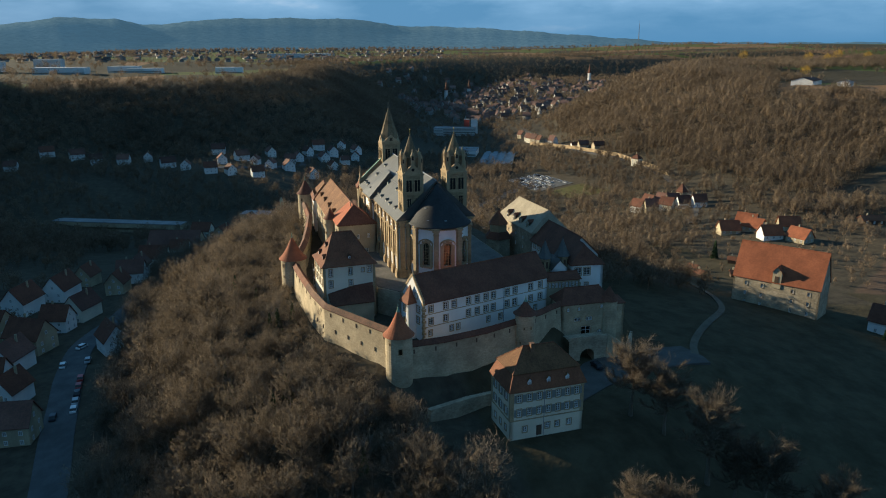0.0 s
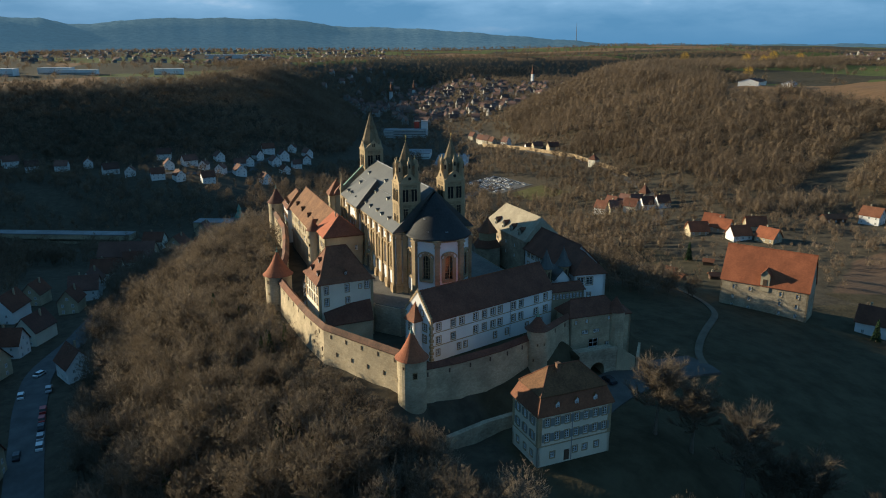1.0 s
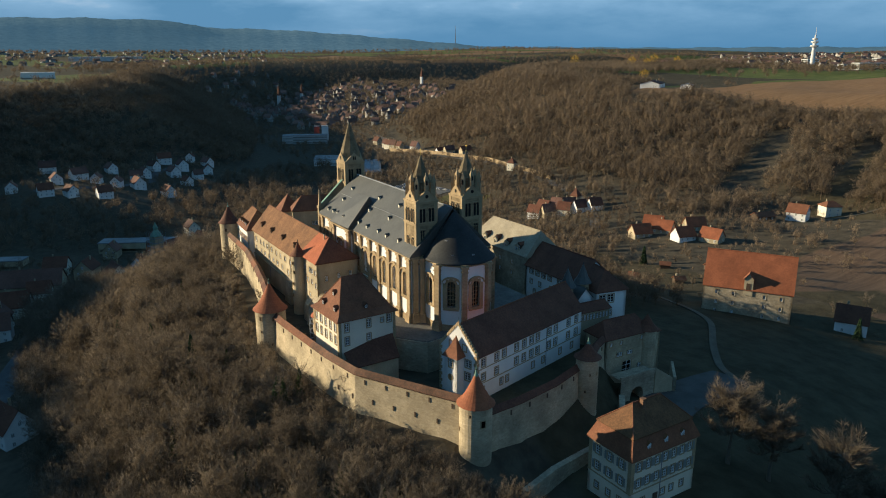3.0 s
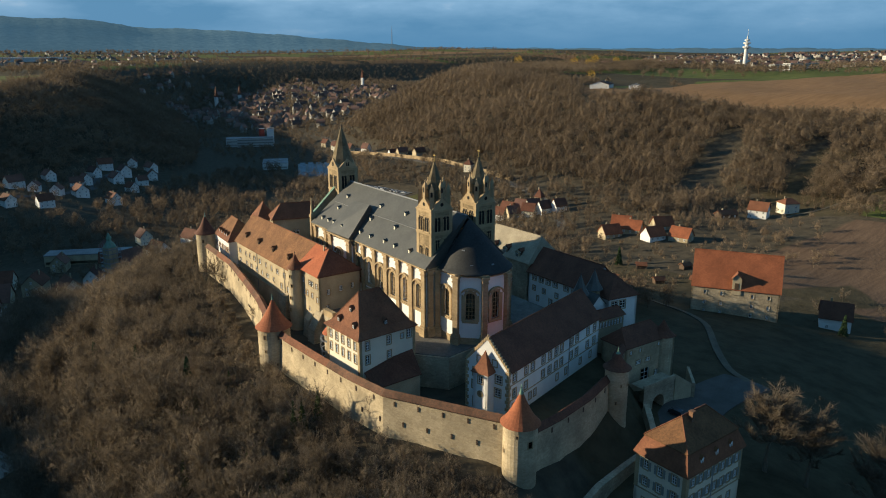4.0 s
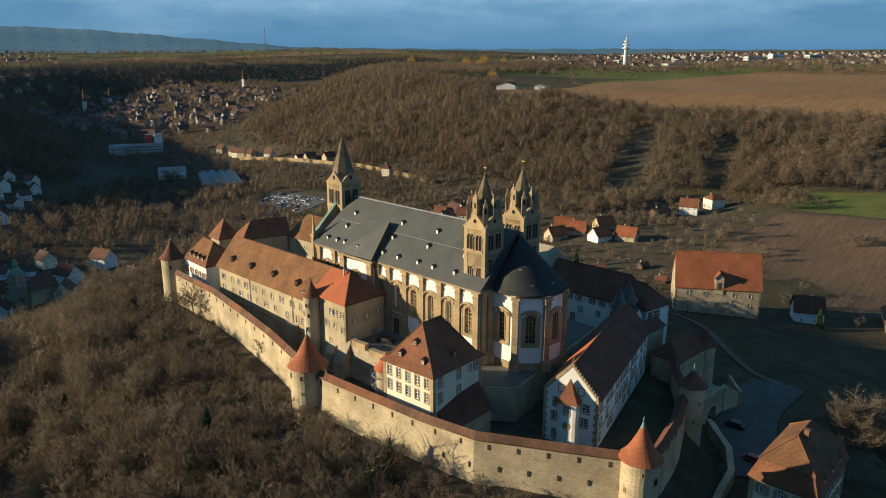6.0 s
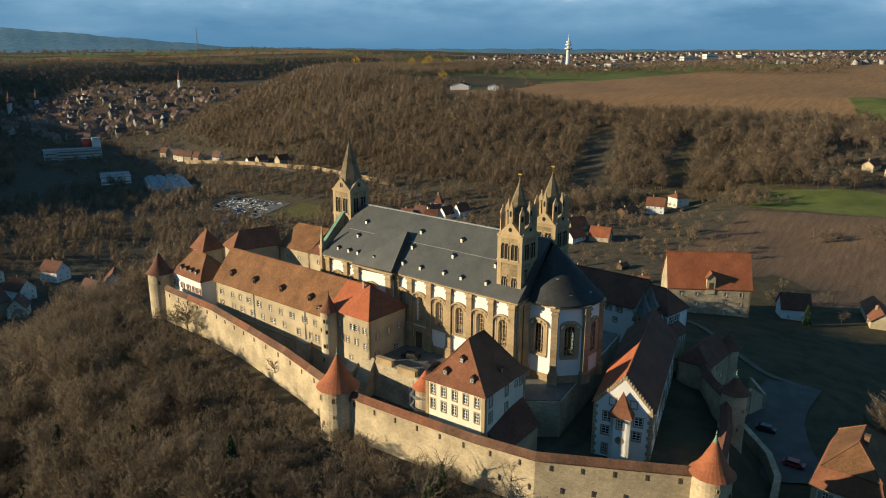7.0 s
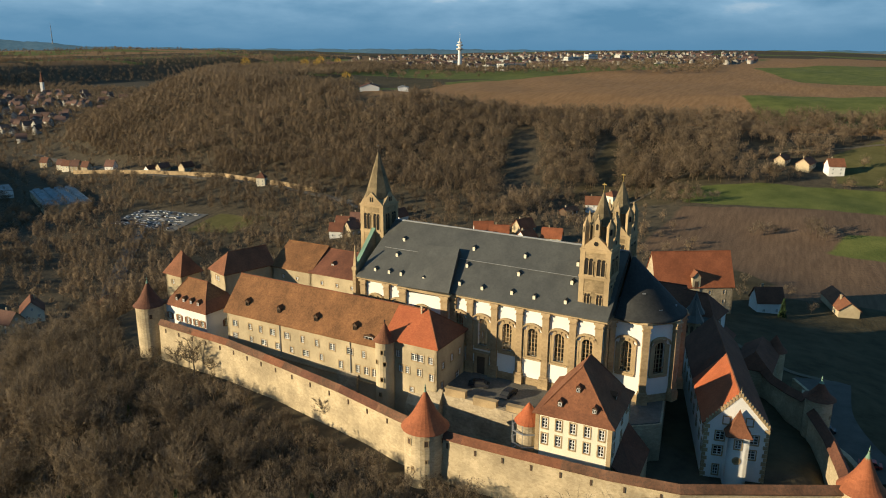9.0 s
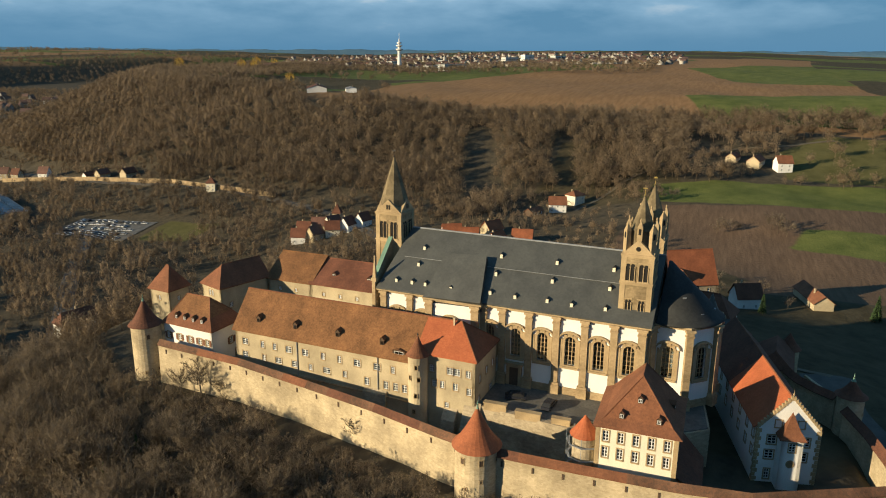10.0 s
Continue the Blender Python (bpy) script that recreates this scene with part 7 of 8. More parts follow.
block("office_building", 372, 962, -25, 46, 16, 11, FARWHITE, FLATROOF, "white modern office building with ribbon windows", 3)
block("office_building", 352, 985, -25, 18, 26, 9, FARWHITE, FLATROOF, "white office wing with saw-tooth roof", 2)
block("stair_tower", 396, 966, -25, 9, 10, 21, FARWHITE, FLATROOF, "tall white stair tower beside the offices", 0)
block("stair_tower", 388, 975, -25, 7, 8, 20, surf("red cladding", (0.35, 0.06, 0.04), (0.45, 0.09, 0.06), 1, 0.8, 0, 0.1), FLATROOF, "red-clad stair tower behind the offices", 0)
GLASSROOF = surf("glazed saw-tooth roof", (0.08, 0.11, 0.14), (0.26, 0.32, 0.36), 0.6, 0.3, 0, 0.5, spec=0.7)
hall = block("market_hall", 316, 705, -28, 34, 78, 6, BEIGE, FLATROOF, "low market hall with rows of glazed roof lights", 0)
for i in range(4):
    for j in range(9):
        bm = bmesh.new()
        cx, cy = -12.5 + 8.3 * i, -35 + 8.6 * j
        prism(bm, [(cx - 2.6, cy - 1.8), (cx + 2.6, cy - 1.8), (cx + 2.6, cy + 1.8), (cx - 2.6, cy + 1.8)], 6.5, [7.0, 7.0, 8.4, 8.4])
        part("roof_light", bm, GLASSROOF, hall)
block("market_hall", 312, 785, -28, 26, 34, 6, FARWHITE, FLATROOF, "low white hall with flat roof", 1)
block("long_hall", -48, 566, -28, 100, 10, 5.5, BEIGE, FLATROOF, "long low hall with grey flat roof in the valley", 1)
block("long_hall", 58, 520, -28, 46, 12, 6, BEIGE, FLATROOF, "low grey hall beside the village", 1)


def scaffold_tower():
    """A small church tower wrapped in scaffolding."""
    t = thing("village_church", "small village church tower wrapped in scaffolding", "church", 58, 472, height(58, 472), 20)
    bm = bmesh.new()
    box(bm, -2.6, 2.6, -2.6, 2.6, -2, 17)
    part("tower", bm, BEIGE, t)
    bm = bmesh.new()
    turned(bm, [(3.4, 17.01), (2.6, 18.6), (1.2, 20.4), (1.2, 21.6), (1.5, 21.7), (0.1, 25)], 8, 0, 0, math.pi / 8)
    part("dome", bm, COPPER, t)
    bm = bmesh.new()
    box(bm, 2.7, 18, -4.5, 4.5, -2, 8)
    part("nave", bm, BEIGE, t)
    bm = bmesh.new()
    for sy in (-1, 1):
        slab(bm, [(2.7, sy * 5, 7.6), (18.3, sy * 5, 7.6), (18.3, 0, 13.5), (2.7, 0, 13.5)], 0.2)
    part("nave_roof", bm, FARROOF, t)
    for k in range(7):
        bm = bmesh.new()
        band(bm, [(-3.6, -3.6), (3.6, -3.6), (3.6, 3.6), (-3.6, 3.6)], 0.25, 2.5 * k + 1.0, 2.5 * k + 1.3)
        part("scaffold_deck", bm, LEAD, t)
    for a in (-3.7, -1.2, 1.2, 3.7):
        for b in (-3.7, 3.7):
            for u, v in ((a, b), (b, a)):
                bm = bmesh.new()
                turned(bm, [(0.10, -2), (0.10, 19)], 5, u, v)
                part("scaffold_pole", bm, LEAD, t)


scaffold_tower()


def car(x, y, rz, color_kind=0, z=None):
    """A small car: body, cabin of glass and four wheels."""
    def body(bm):
        box(bm, -0.86, 0.86, -2.1, 2.1, 0.32, 0.86)
        v = [bm.verts.new(p) for p in ((-0.8, -1.0, 1.42), (0.8, -1.0, 1.42), (0.8, 1.2, 1.42), (-0.8, 1.2, 1.42), (-0.84, -1.6, 0.87), (0.84, -1.6, 0.87), (0.84, 1.9, 0.87), (-0.84, 1.9, 0.87))]
        bm.faces.new(v[:4])

    def cabin(bm):
        a = [bm.verts.new(p) for p in ((-0.84, -1.6, 0.87), (0.84, -1.6, 0.87), (0.84, 1.9, 0.87), (-0.84, 1.9, 0.87))]
        b = [bm.verts.new(p) for p in ((-0.76, -0.95, 1.40), (0.76, -0.95, 1.40), (0.76, 1.15, 1.40), (-0.76, 1.15, 1.40))]
        for i in range(4):
            j = (i + 1) % 4
            bm.faces.new((a[i], a[j], b[j], b[i]))

    def wheel(bm):
        turned(bm, [(0.30, -0.1), (0.32, -0.08), (0.32, 0.08), (0.30, 0.1)], 10)
    t = thing("car", ("silver", "dark", "white", "red")[color_kind] + " parked car on the asphalt", "car", x, y, height(x, y) + 0.36 if z is None else z, rz, "cars")
    for nm, f, m in (("body", body, CARS[color_kind]), ("cabin", cabin, IRON)):
        o = new(nm, shared("car_" + nm, color_kind, f, m))
        o.parent = t
    for sx in (-0.8, 0.8):
        for sy in (-1.3, 1.3):
            o = new("wheel", shared("wheel", 0, wheel, IRON))
            o.parent = t
            o.matrix_basis = pose(sx, sy, 0.32, 0, 90, 0)


CARS = [surf("silver car paint", (0.40, 0.41, 0.43), (0.46, 0.47, 0.49), 1, 0.3, 0, 0.02, spec=0.6), surf("dark car paint", (0.02, 0.022, 0.03), (0.03, 0.032, 0.04), 1, 0.25, 0, 0.02, spec=0.6),
        surf("white car paint", (0.70, 0.70, 0.70), (0.76, 0.76, 0.76), 1, 0.3, 0, 0.02, spec=0.6), surf("red car paint", (0.35, 0.03, 0.03), (0.42, 0.05, 0.04), 1, 0.3, 0, 0.02, spec=0.6)]
for i in range(60):
    row, k = divmod(i, 12)
    fx, fy = 285 + row * 6.6 + rv.uniform(-0.6, 0.6), 607 - k * 5.0 + rv.uniform(-0.8, 0.8)
    if rv.random() < 0.8:
        car(fx, fy, rv.choice((80, 85, 92, 20)) + rv.uniform(-5, 5), rv.choice((0, 1, 2, 2, 2, 2)))
for i, (x, y, k) in enumerate([(-36.4, 214, 2), (-36.6, 220, 0), (-36.8, 226, 1), (-36.9, 231, 3), (-37.0, 237, 3), (-41.6, 212, 1), (-44, 252, 2), (-36.5, 253, 0), (-40, 268, 2), (-32, 270, 1), (-20, 322, 0), (172, 474, 1), (160, 463, 2), (188, 488, 1), (96, 149, 1), (84, 141, 3)]):
    car(x, y, 0 if y < 260 else -40, k)
for x, y, r, k in ((50.8, 214.5, 15, 1), (49.6, 207.6, 80, 1)):
    car(x, y, r, k, 16.22)

# farm shed on the plateau's edge
cottage(594, 575, -60, 20, 34, 4.6, 3.2, FARWHITE, TILE_DARK, label="large farm shed with dark red and glazed roof", windows=False, name="farm_shed")
cottage(612, 545, -60, 11, 18, 4.0, 1.6, FARWHITE, FLATROOF, label="lower farm shed with pale roof", windows=False, name="farm_shed")


def tv_tower():
    t = thing("television_tower", "tall white concrete television tower with aerials", "tower", 1240, 770, height(1240, 770) + 4.0, 0)
    bm = bmesh.new()
    turned(bm, [(4.2, -4), (3.4, 20), (3.0, 36)], 16)
    part("shaft", bm, FARWHITE, t)
    for z, r in ((30, 7.0), (37, 6.2), (42, 4.5)):
        bm = bmesh.new()
        turned(bm, [(r * 0.6, z - 1.4), (r, z), (r, z + 2.0), (r * 0.7, z + 2.4)], 16)
        part("platform", bm, FARWHITE, t)
    bm = bmesh.new()
    turned(bm, [(1.6, 36.01), (1.2, 50), (0.4, 50.1), (0.3, 62)], 8)
    part("antenna", bm, FARWHITE, t)


tv_tower()

def far_town(name, spots, label):
    """Houses too far to count: walls in one object, roofs in another."""
    wv, wf, rv_, rf = [], [], [], []
    for x, y, rz, w, d, h, rh in spots:
        m = pose(x, y, height(x, y) + min(1.0, max(0.0, (math.hypot(x, y) - 1500) / 3000)) * 9.0, 0, 0, rz)
        k = len(wv)
        for z in (-4, h):
            wv += [tuple(m @ Vector(p)) for p in ((-w / 2, -d / 2, z), (w / 2, -d / 2, z), (w / 2, d / 2, z), (-w / 2, d / 2, z))]
        wv += [tuple(m @ Vector((0, s * d / 2, h + rh - 0.3))) for s in (-1, 1)]
        for f in ((0, 1, 5), (0, 5, 4), (1, 2, 6), (1, 6, 5), (2, 3, 7), (2, 7, 6), (3, 0, 4), (3, 4, 7), (4, 5, 8), (6, 7, 9)):
            wf.append([k + i for i in f])
        k = len(rv_)
        rv_ += [tuple(m @ Vector(p)) for p in ((-w / 2 - 0.5, -d / 2 - 0.5, h - 0.5), (w / 2 + 0.5, -d / 2 - 0.5, h - 0.5), (w / 2 + 0.5, d / 2 + 0.5, h - 0.5), (-w / 2 - 0.5, d / 2 + 0.5, h - 0.5), (0, -d / 2 - 0.5, h + rh), (0, d / 2 + 0.5, h + rh))]
        for f in ((0, 4, 5), (0, 5, 3), (1, 2, 5), (1, 5, 4)):
            rf.append([k + i for i in f])
    for nm, v, f, mt in ((name + "_walls", wv, wf, TOWNWALL), (name + "_roofs", rv_, rf, TOWNROOF)):
        tagged(new(nm, mesh_from(nm, np.array(v), np.array(f), mt)), label, "houses", kind="stuff")


# the plateau's suburb: blocks and houses round the tower
for x, y, w, d, h, r in ((1180, 640, 60, 16, 14, -20), (1220, 690, 46, 14, 11, -20), (1560, 640, 40, 14, 22, -30), (1640, 620, 30, 14, 26, -30), (1700, 560, 46, 14, 18, -20), (1380, 1240, 20, 16, 26, 10), (1500, 520, 50, 16, 9, -15), (1640, 440, 60, 20, 8, -15), (1800, 380, 70, 20, 8, -10), (1320, 820, 30, 14, 14, -10), (1450, 760, 26, 14, 16, 5)):
    block("apartment_block", x, y, r, w, d, 0.72 * h, FARWHITE, FLATROOF, "pale apartment block on the plateau", 3 if h > 10 else 1)
spots = []
for i in range(900):
    az = rv.uniform(40, 86)
    dist = 1380 + 1500 * rv.random() ** 1.4
    x, y = dist * math.sin(radians(az)) - 40, dist * math.cos(radians(az)) + 150
    if float(signed(np.array([x]), np.array([y]), EAST_PLATEAU)[0]) > -60 or y < 230:
        continue
    spots.append((x, y, rv.uniform(0, 180), rv.uniform(7, 11), rv.uniform(9, 15), rv.uniform(4, 7), 4.0))
# old town in the bend of the valley
far_town("suburb", spots, "pale houses of a distant suburb among trees")
spots = []
for i in range(380):
    x, y = rv.gauss(760, 150), rv.gauss(1560, 190)
    if rv.random() < 0.35:
        x, y = rv.uniform(430, 640), rv.uniform(1080, 1500)
    if float(signed(np.array([x]), np.array([y]), EAST_PLATEAU)[0]) < 60 or float(signed(np.array([x]), np.array([y]), WEST_PLATEAU)[0]) < 40:
        continue
    spots.append((x, y, rv.uniform(0, 180), rv.uniform(7, 10), rv.uniform(9, 15), rv.uniform(5, 8), 6.0))
far_town("old_town", spots, "crowded old town houses with steep red-brown roofs")
for x, y, h in ((1001, 1668, 32), (600, 1640, 26), (690, 1720, 22)):
    cottage(x, y, 20, 6, 6, h, 20, FARWHITE, TILE_DARK, label="church steeple of the old town", windows=False, name="church_steeple", group="town steeples", hip=3.2)
# town on the left-hand plateau
for x, y, w, d, h, r in ((-150, 1180, 70, 26, 9, -12), (-70, 1240, 44, 24, 9, -12), (-40, 1215, 50, 20, 6, -12), (-185, 1330, 40, 20, 16, -12), (80, 1180, 40, 16, 9, -10), (-260, 1260, 50, 20, 14, -12), (330, 2300, 120, 24, 14, -10), (420, 2500, 160, 30, 12, -15)):
    block("factory_hall", x, y, r, w, d, h, FARWHITE, FARWHITE, "pale flat-roofed hall on the far plateau", 1)
spots = []
for i in range(420):
    az = rv.uniform(-14, 20)
    dist = rv.uniform(1800, 3700)
    x, y = dist * math.sin(radians(az)), dist * math.cos(radians(az))
    if float(signed(np.array([x]), np.array([y]), WEST_PLATEAU)[0]) > -40:
        continue
    spots.append((x, y, rv.uniform(0, 180), rv.uniform(7, 11), rv.uniform(9, 18), rv.uniform(4, 7), 3.6))

far_town("plateau_town", spots, "scattered pale houses of a town on the far plateau")


# pale stone wall along the road below the woods
ring_wall("road_wall", [(402, 800), (401, 740), (399, 690), (398, 640), (396, 600), (386, 560), (378, 520), (366, 480)], [height(x, y) + 3.6 for x, y in ((402, 800), (401, 740), (399, 690), (398, 640), (396, 600), (386, 560), (378, 520), (366, 480))], -45, "pale sandstone retaining wall along the valley road", roofed=False, slits=False, mat_wall=SANDSTONE)

# ---- trees ----
def tube(V, F, p, q, r0, r1, sides=3):
    """Adds a tapered branch to lists of corners and triangles."""
    d = q - p
    d.normalize()
    a = d.cross(Vector((0.3, 0.9, 0.31))).normalized()
    b = d.cross(a)
    k = len(V)
    for c, r in ((p, r0), (q, r1)):
        for i in range(sides):
            t = 2 * math.pi * i / sides
            V.append(tuple(c + a * (r * math.cos(t)) + b * (r * math.sin(t))))
    for i in range(sides):
        j = (i + 1) % sides
        F.append((k + i, k + j, k + sides + j)), F.append((k + i, k + sides + j, k + sides + i))


def sliver(V, F, p, q, w, rnd):
    d = q - p
    s = d.cross(Vector((rnd.uniform(-1, 1), rnd.uniform(-1, 1), rnd.uniform(-1, 1))))
    s.normalize()
    k = len(V)
    V.extend((tuple(p + s * w), tuple(p - s * w), tuple(q)))
    F.append((k, k + 1, k + 2))


def bare_tree(seed, h, spread, limbs=9, subs=6, twigs=8, fork=0.28, rise=(0.22, 0.36)):
    """A leafless tree: wood of trunk and limbs, and a crown of fine twigs, each as corners and triangles."""
    rnd = random.Random(seed)
    WV, WF, TV, TF = [], [], [], []
    p = Vector((0, 0, -0.8))
    path = [p]
    for i in range(4):
        p = p + Vector((rnd.uniform(-0.25, 0.25), rnd.uniform(-0.25, 0.25), (h * 0.7 + 0.8) / 4))
        path.append(p)
    r = h * 0.018 + 0.05
    rad = [r * f for f in (1.25, 0.85, 0.62, 0.4, 0.15)]
    for a, b, r0, r1 in zip(path, path[1:], rad, rad[1:]):
        tube(WV, WF, a, b, r0, r1, 5)
    for i in range(limbs):
        f = fork + (0.7 - fork) * (i + rnd.random() * 0.6) / limbs
        z = f * h
        k = min(3, int((z + 0.8) / ((h * 0.7 + 0.8) / 4)))
        base = path[k].lerp(path[k + 1], ((z + 0.8) / ((h * 0.7 + 0.8) / 4)) % 1)
        a = i * 2.4 + rnd.uniform(-0.4, 0.4)
        out = spread * (1.0 - 0.55 * max(0, f - 0.4) / 0.35) * rnd.uniform(0.75, 1.05)
        tip = base + Vector((math.cos(a) * out, math.sin(a) * out, h * rnd.uniform(*rise)))
        mid = base.lerp(tip, 0.5) + Vector((0, 0, -0.05 * h))
        tube(WV, WF, base, mid, r * 0.34, r * 0.22), tube(WV, WF, mid, tip, r * 0.22, r * 0.06)
        for j in range(subs):
            g = (j + 0.8) / subs
            s = (base.lerp(mid, g * 2) if g < 0.5 else mid.lerp(tip, g * 2 - 1))
            dirn = Vector((math.cos(a) + rnd.uniform(-0.9, 0.9), math.sin(a) + rnd.uniform(-0.9, 0.9), rnd.uniform(0.3, 1.5)))
            dirn.normalize()
            ln = spread * rnd.uniform(0.28, 0.5) * (1.1 - 0.4 * g)
            e = s + dirn * ln
            tube(WV, WF, s, e, r * 0.11, r * 0.03)
            for q in range(twigs):
                c = s.lerp(e, (q + 0.6) / twigs)
                td = (dirn + Vector((rnd.uniform(-1, 1), rnd.uniform(-1, 1), rnd.uniform(-0.5, 1.0)))).normalized()
                sliver(TV, TF, c, c + td * rnd.uniform(0.5, 1.25) * (spread * 0.26), 0.024 * spread / 3.6, rnd)
    return [np.array(x, np.float32 if i % 2 == 0 else np.int32) for i, x in enumerate((WV, WF, TV, TF))]


def evergreen_tree(seed, h, r):
    rnd = random.Random(seed)
    WV, WF, TV, TF = [], [], [], []
    tube(WV, WF, Vector((0, 0, -0.8)), Vector((0, 0, h * 0.9)), h * 0.018, 0.03, 5)
    for i in range(26):
        z = h * (0.1 + 0.86 * i / 26)
        rr = r * (1 - (z / h)) * 1.1 + 0.15
        for k in range(9):
            a = k * 0.7 + i * 1.1 + rnd.uniform(-0.2, 0.2)
            e = Vector((math.cos(a) * rr, math.sin(a) * rr, z - 0.25 * rr))
            sliver(TV, TF, Vector((0, 0, z + 0.2)), e, 0.35, rnd)
            sliver(TV, TF, e * 0.5 + Vector((0, 0, z * 0.5)), e + Vector((rnd.uniform(-0.3, 0.3), rnd.uniform(-0.3, 0.3), -0.3)), 0.28, rnd)
    return [np.array(x, np.float32 if i % 2 == 0 else np.int32) for i, x in enumerate((WV, WF, TV, TF))]


def ball(level):
    """Corners and triangles of a rounded unit ball."""
    b = bmesh.new()
    bmesh.ops.create_icosphere(b, subdivisions=level, radius=1.0)
    b.verts.index_update()
    P = np.array([v.co[:] for v in b.verts], float)
    F = np.array([[v.index for v in f.verts] for f in b.faces], int)
    b.free()
    return P, F


BALLS = {k: ball(k) for k in (1, 2)}


def twig_mass(g, mid, rx, rz, n=90, size=1.0, core=0.6, level=1, rise=0.9):
    """The haze of fine twigs that fills a crown: a loose inner dome and many small sprays of twigs, all full of gaps."""
    P, F = BALLS[level]
    r = core * g.uniform(0.75, 1.2, len(P))
    Q = P * r[:, None] * np.array([rx, rx, rz])
    d = g.normal(size=(n, 3))
    d /= np.linalg.norm(d, axis=1)[:, None]
    c = d * (g.uniform(0.12, 1.0, n) ** 0.42)[:, None] * g.uniform(0.85, 1.1, n)[:, None]
    c[:, 2] = np.where(c[:, 2] < 0, c[:, 2] * 0.8, c[:, 2])
    c *= np.array([rx, rx, rz])
    up = d * 0.65 + g.normal(scale=0.42, size=(n, 3)) + np.array([0, 0, rise])
    up /= np.linalg.norm(up, axis=1)[:, None]
    side = np.cross(up, g.normal(size=(n, 3)))
    side /= np.linalg.norm(side, axis=1)[:, None]
    s = (size * g.uniform(0.6, 1.35, n))[:, None]
    T = np.stack([c - up * s * 0.8, c + up * s * 1.1 + side * s * 0.42, c + up * s * 1.0 - side * s * 0.42], 1).reshape(-1, 3)
    G = np.arange(3 * n).reshape(-1, 3) + len(P)
    return (np.concatenate([Q, T]) + mid).astype(np.float32), np.concatenate([F, G]).astype(np.int32)


KINDS = [bare_tree(10 + i, h, s, lb, sb, tw) for i, (h, s, lb, sb, tw) in enumerate(((9.5, 3.6, 11, 8, 22), (8.0, 3.5, 11, 8, 22), (11.0, 3.5, 12, 8, 20), (7.0, 3.4, 11, 8, 22), (10.0, 4.2, 12, 8, 22)))]


def inner_mass(seed, h, r, n=420, size=0.55, core=0.36):
    """Inner twigs for a tree of this height and spread."""
    g = np.random.default_rng(seed)
    me = mesh_from("twig_mass", *twig_mass(g, np.array([0, 0, h * 0.60]), r * 0.98, h * 0.37, n, size, core, 2), TWIGMASS)
    return me


KIND_MESHES = [(mesh_from("trunk", w, f, BARK), mesh_from("crown", t, g, TWIG), inner_mass(i, max(t[:, 2]) * 0.97, (3.6, 3.5, 3.5, 3.4, 4.2)[i])) for i, (w, f, t, g) in enumerate(KINDS)]
BIG = [bare_tree(40 + i, h, s, 28, 11, 24, 0.3, (0.0, 0.2)) for i, (h, s) in enumerate(((20.0, 5.4), (19.0, 5.6), (22.0, 5.2)))]
BIG_MESHES = [(mesh_from("trunk", w, f, BARK), mesh_from("crown", t, g, TWIG), inner_mass(30 + i, 20.0, 4.4, 60, 0.5, 0.02)) for i, (w, f, t, g) in enumerate(BIG)]
FIRS = [evergreen_tree(70, 11, 2.4)]
FIR_MESHES = [(mesh_from("trunk", w, f, BARK), mesh_from("crown", t, g, EVERGREEN)) for w, f, t, g in FIRS]


def plant(meshes, x, y, scale, turn, name="bare_tree", label="bare deciduous winter tree with fine brown twigs", group="", sink=0.0):
    t = thing(name, label, "tree", x, y, height(x, y) - sink, turn, group)
    t.scale = (scale, scale, scale)
    for nm, me in zip(("trunk", "crown", "twig_mass"), meshes):
        o = new(nm, me)
        o.parent = t
    return t


def merge_trees(name, spots, kinds, label, material_wood, material_twig, use_wood=True, mass=None):
    """Many trees in one object, for woods that nobody could count. spots: x, y, z, scale, turn, kind."""
    for which, material in ((0, material_wood), (2, material_twig), (4, mass or TWIGMASS)):
        if which == 0 and not use_wood:
            continue
        VV, FF, base = [], [], 0
        for x, y, z, s, a, k in spots:
            V, F = kinds[int(k)][which], kinds[int(k)][which + 1]
            c, sn = math.cos(a) * s, math.sin(a) * s
            P = np.empty_like(V)
            P[:, 0] = V[:, 0] * c - V[:, 1] * sn + x
            P[:, 1] = V[:, 0] * sn + V[:, 1] * c + y
            P[:, 2] = V[:, 2] * s + z
            VV.append(P), FF.append(F + base)
            base += len(V)
        me = mesh_from(name, np.concatenate(VV), np.concatenate(FF), material)
        tagged(new(name + {0: "_trunks", 2: "", 4: "_inner"}[which], me), label, "woods", kind="stuff")


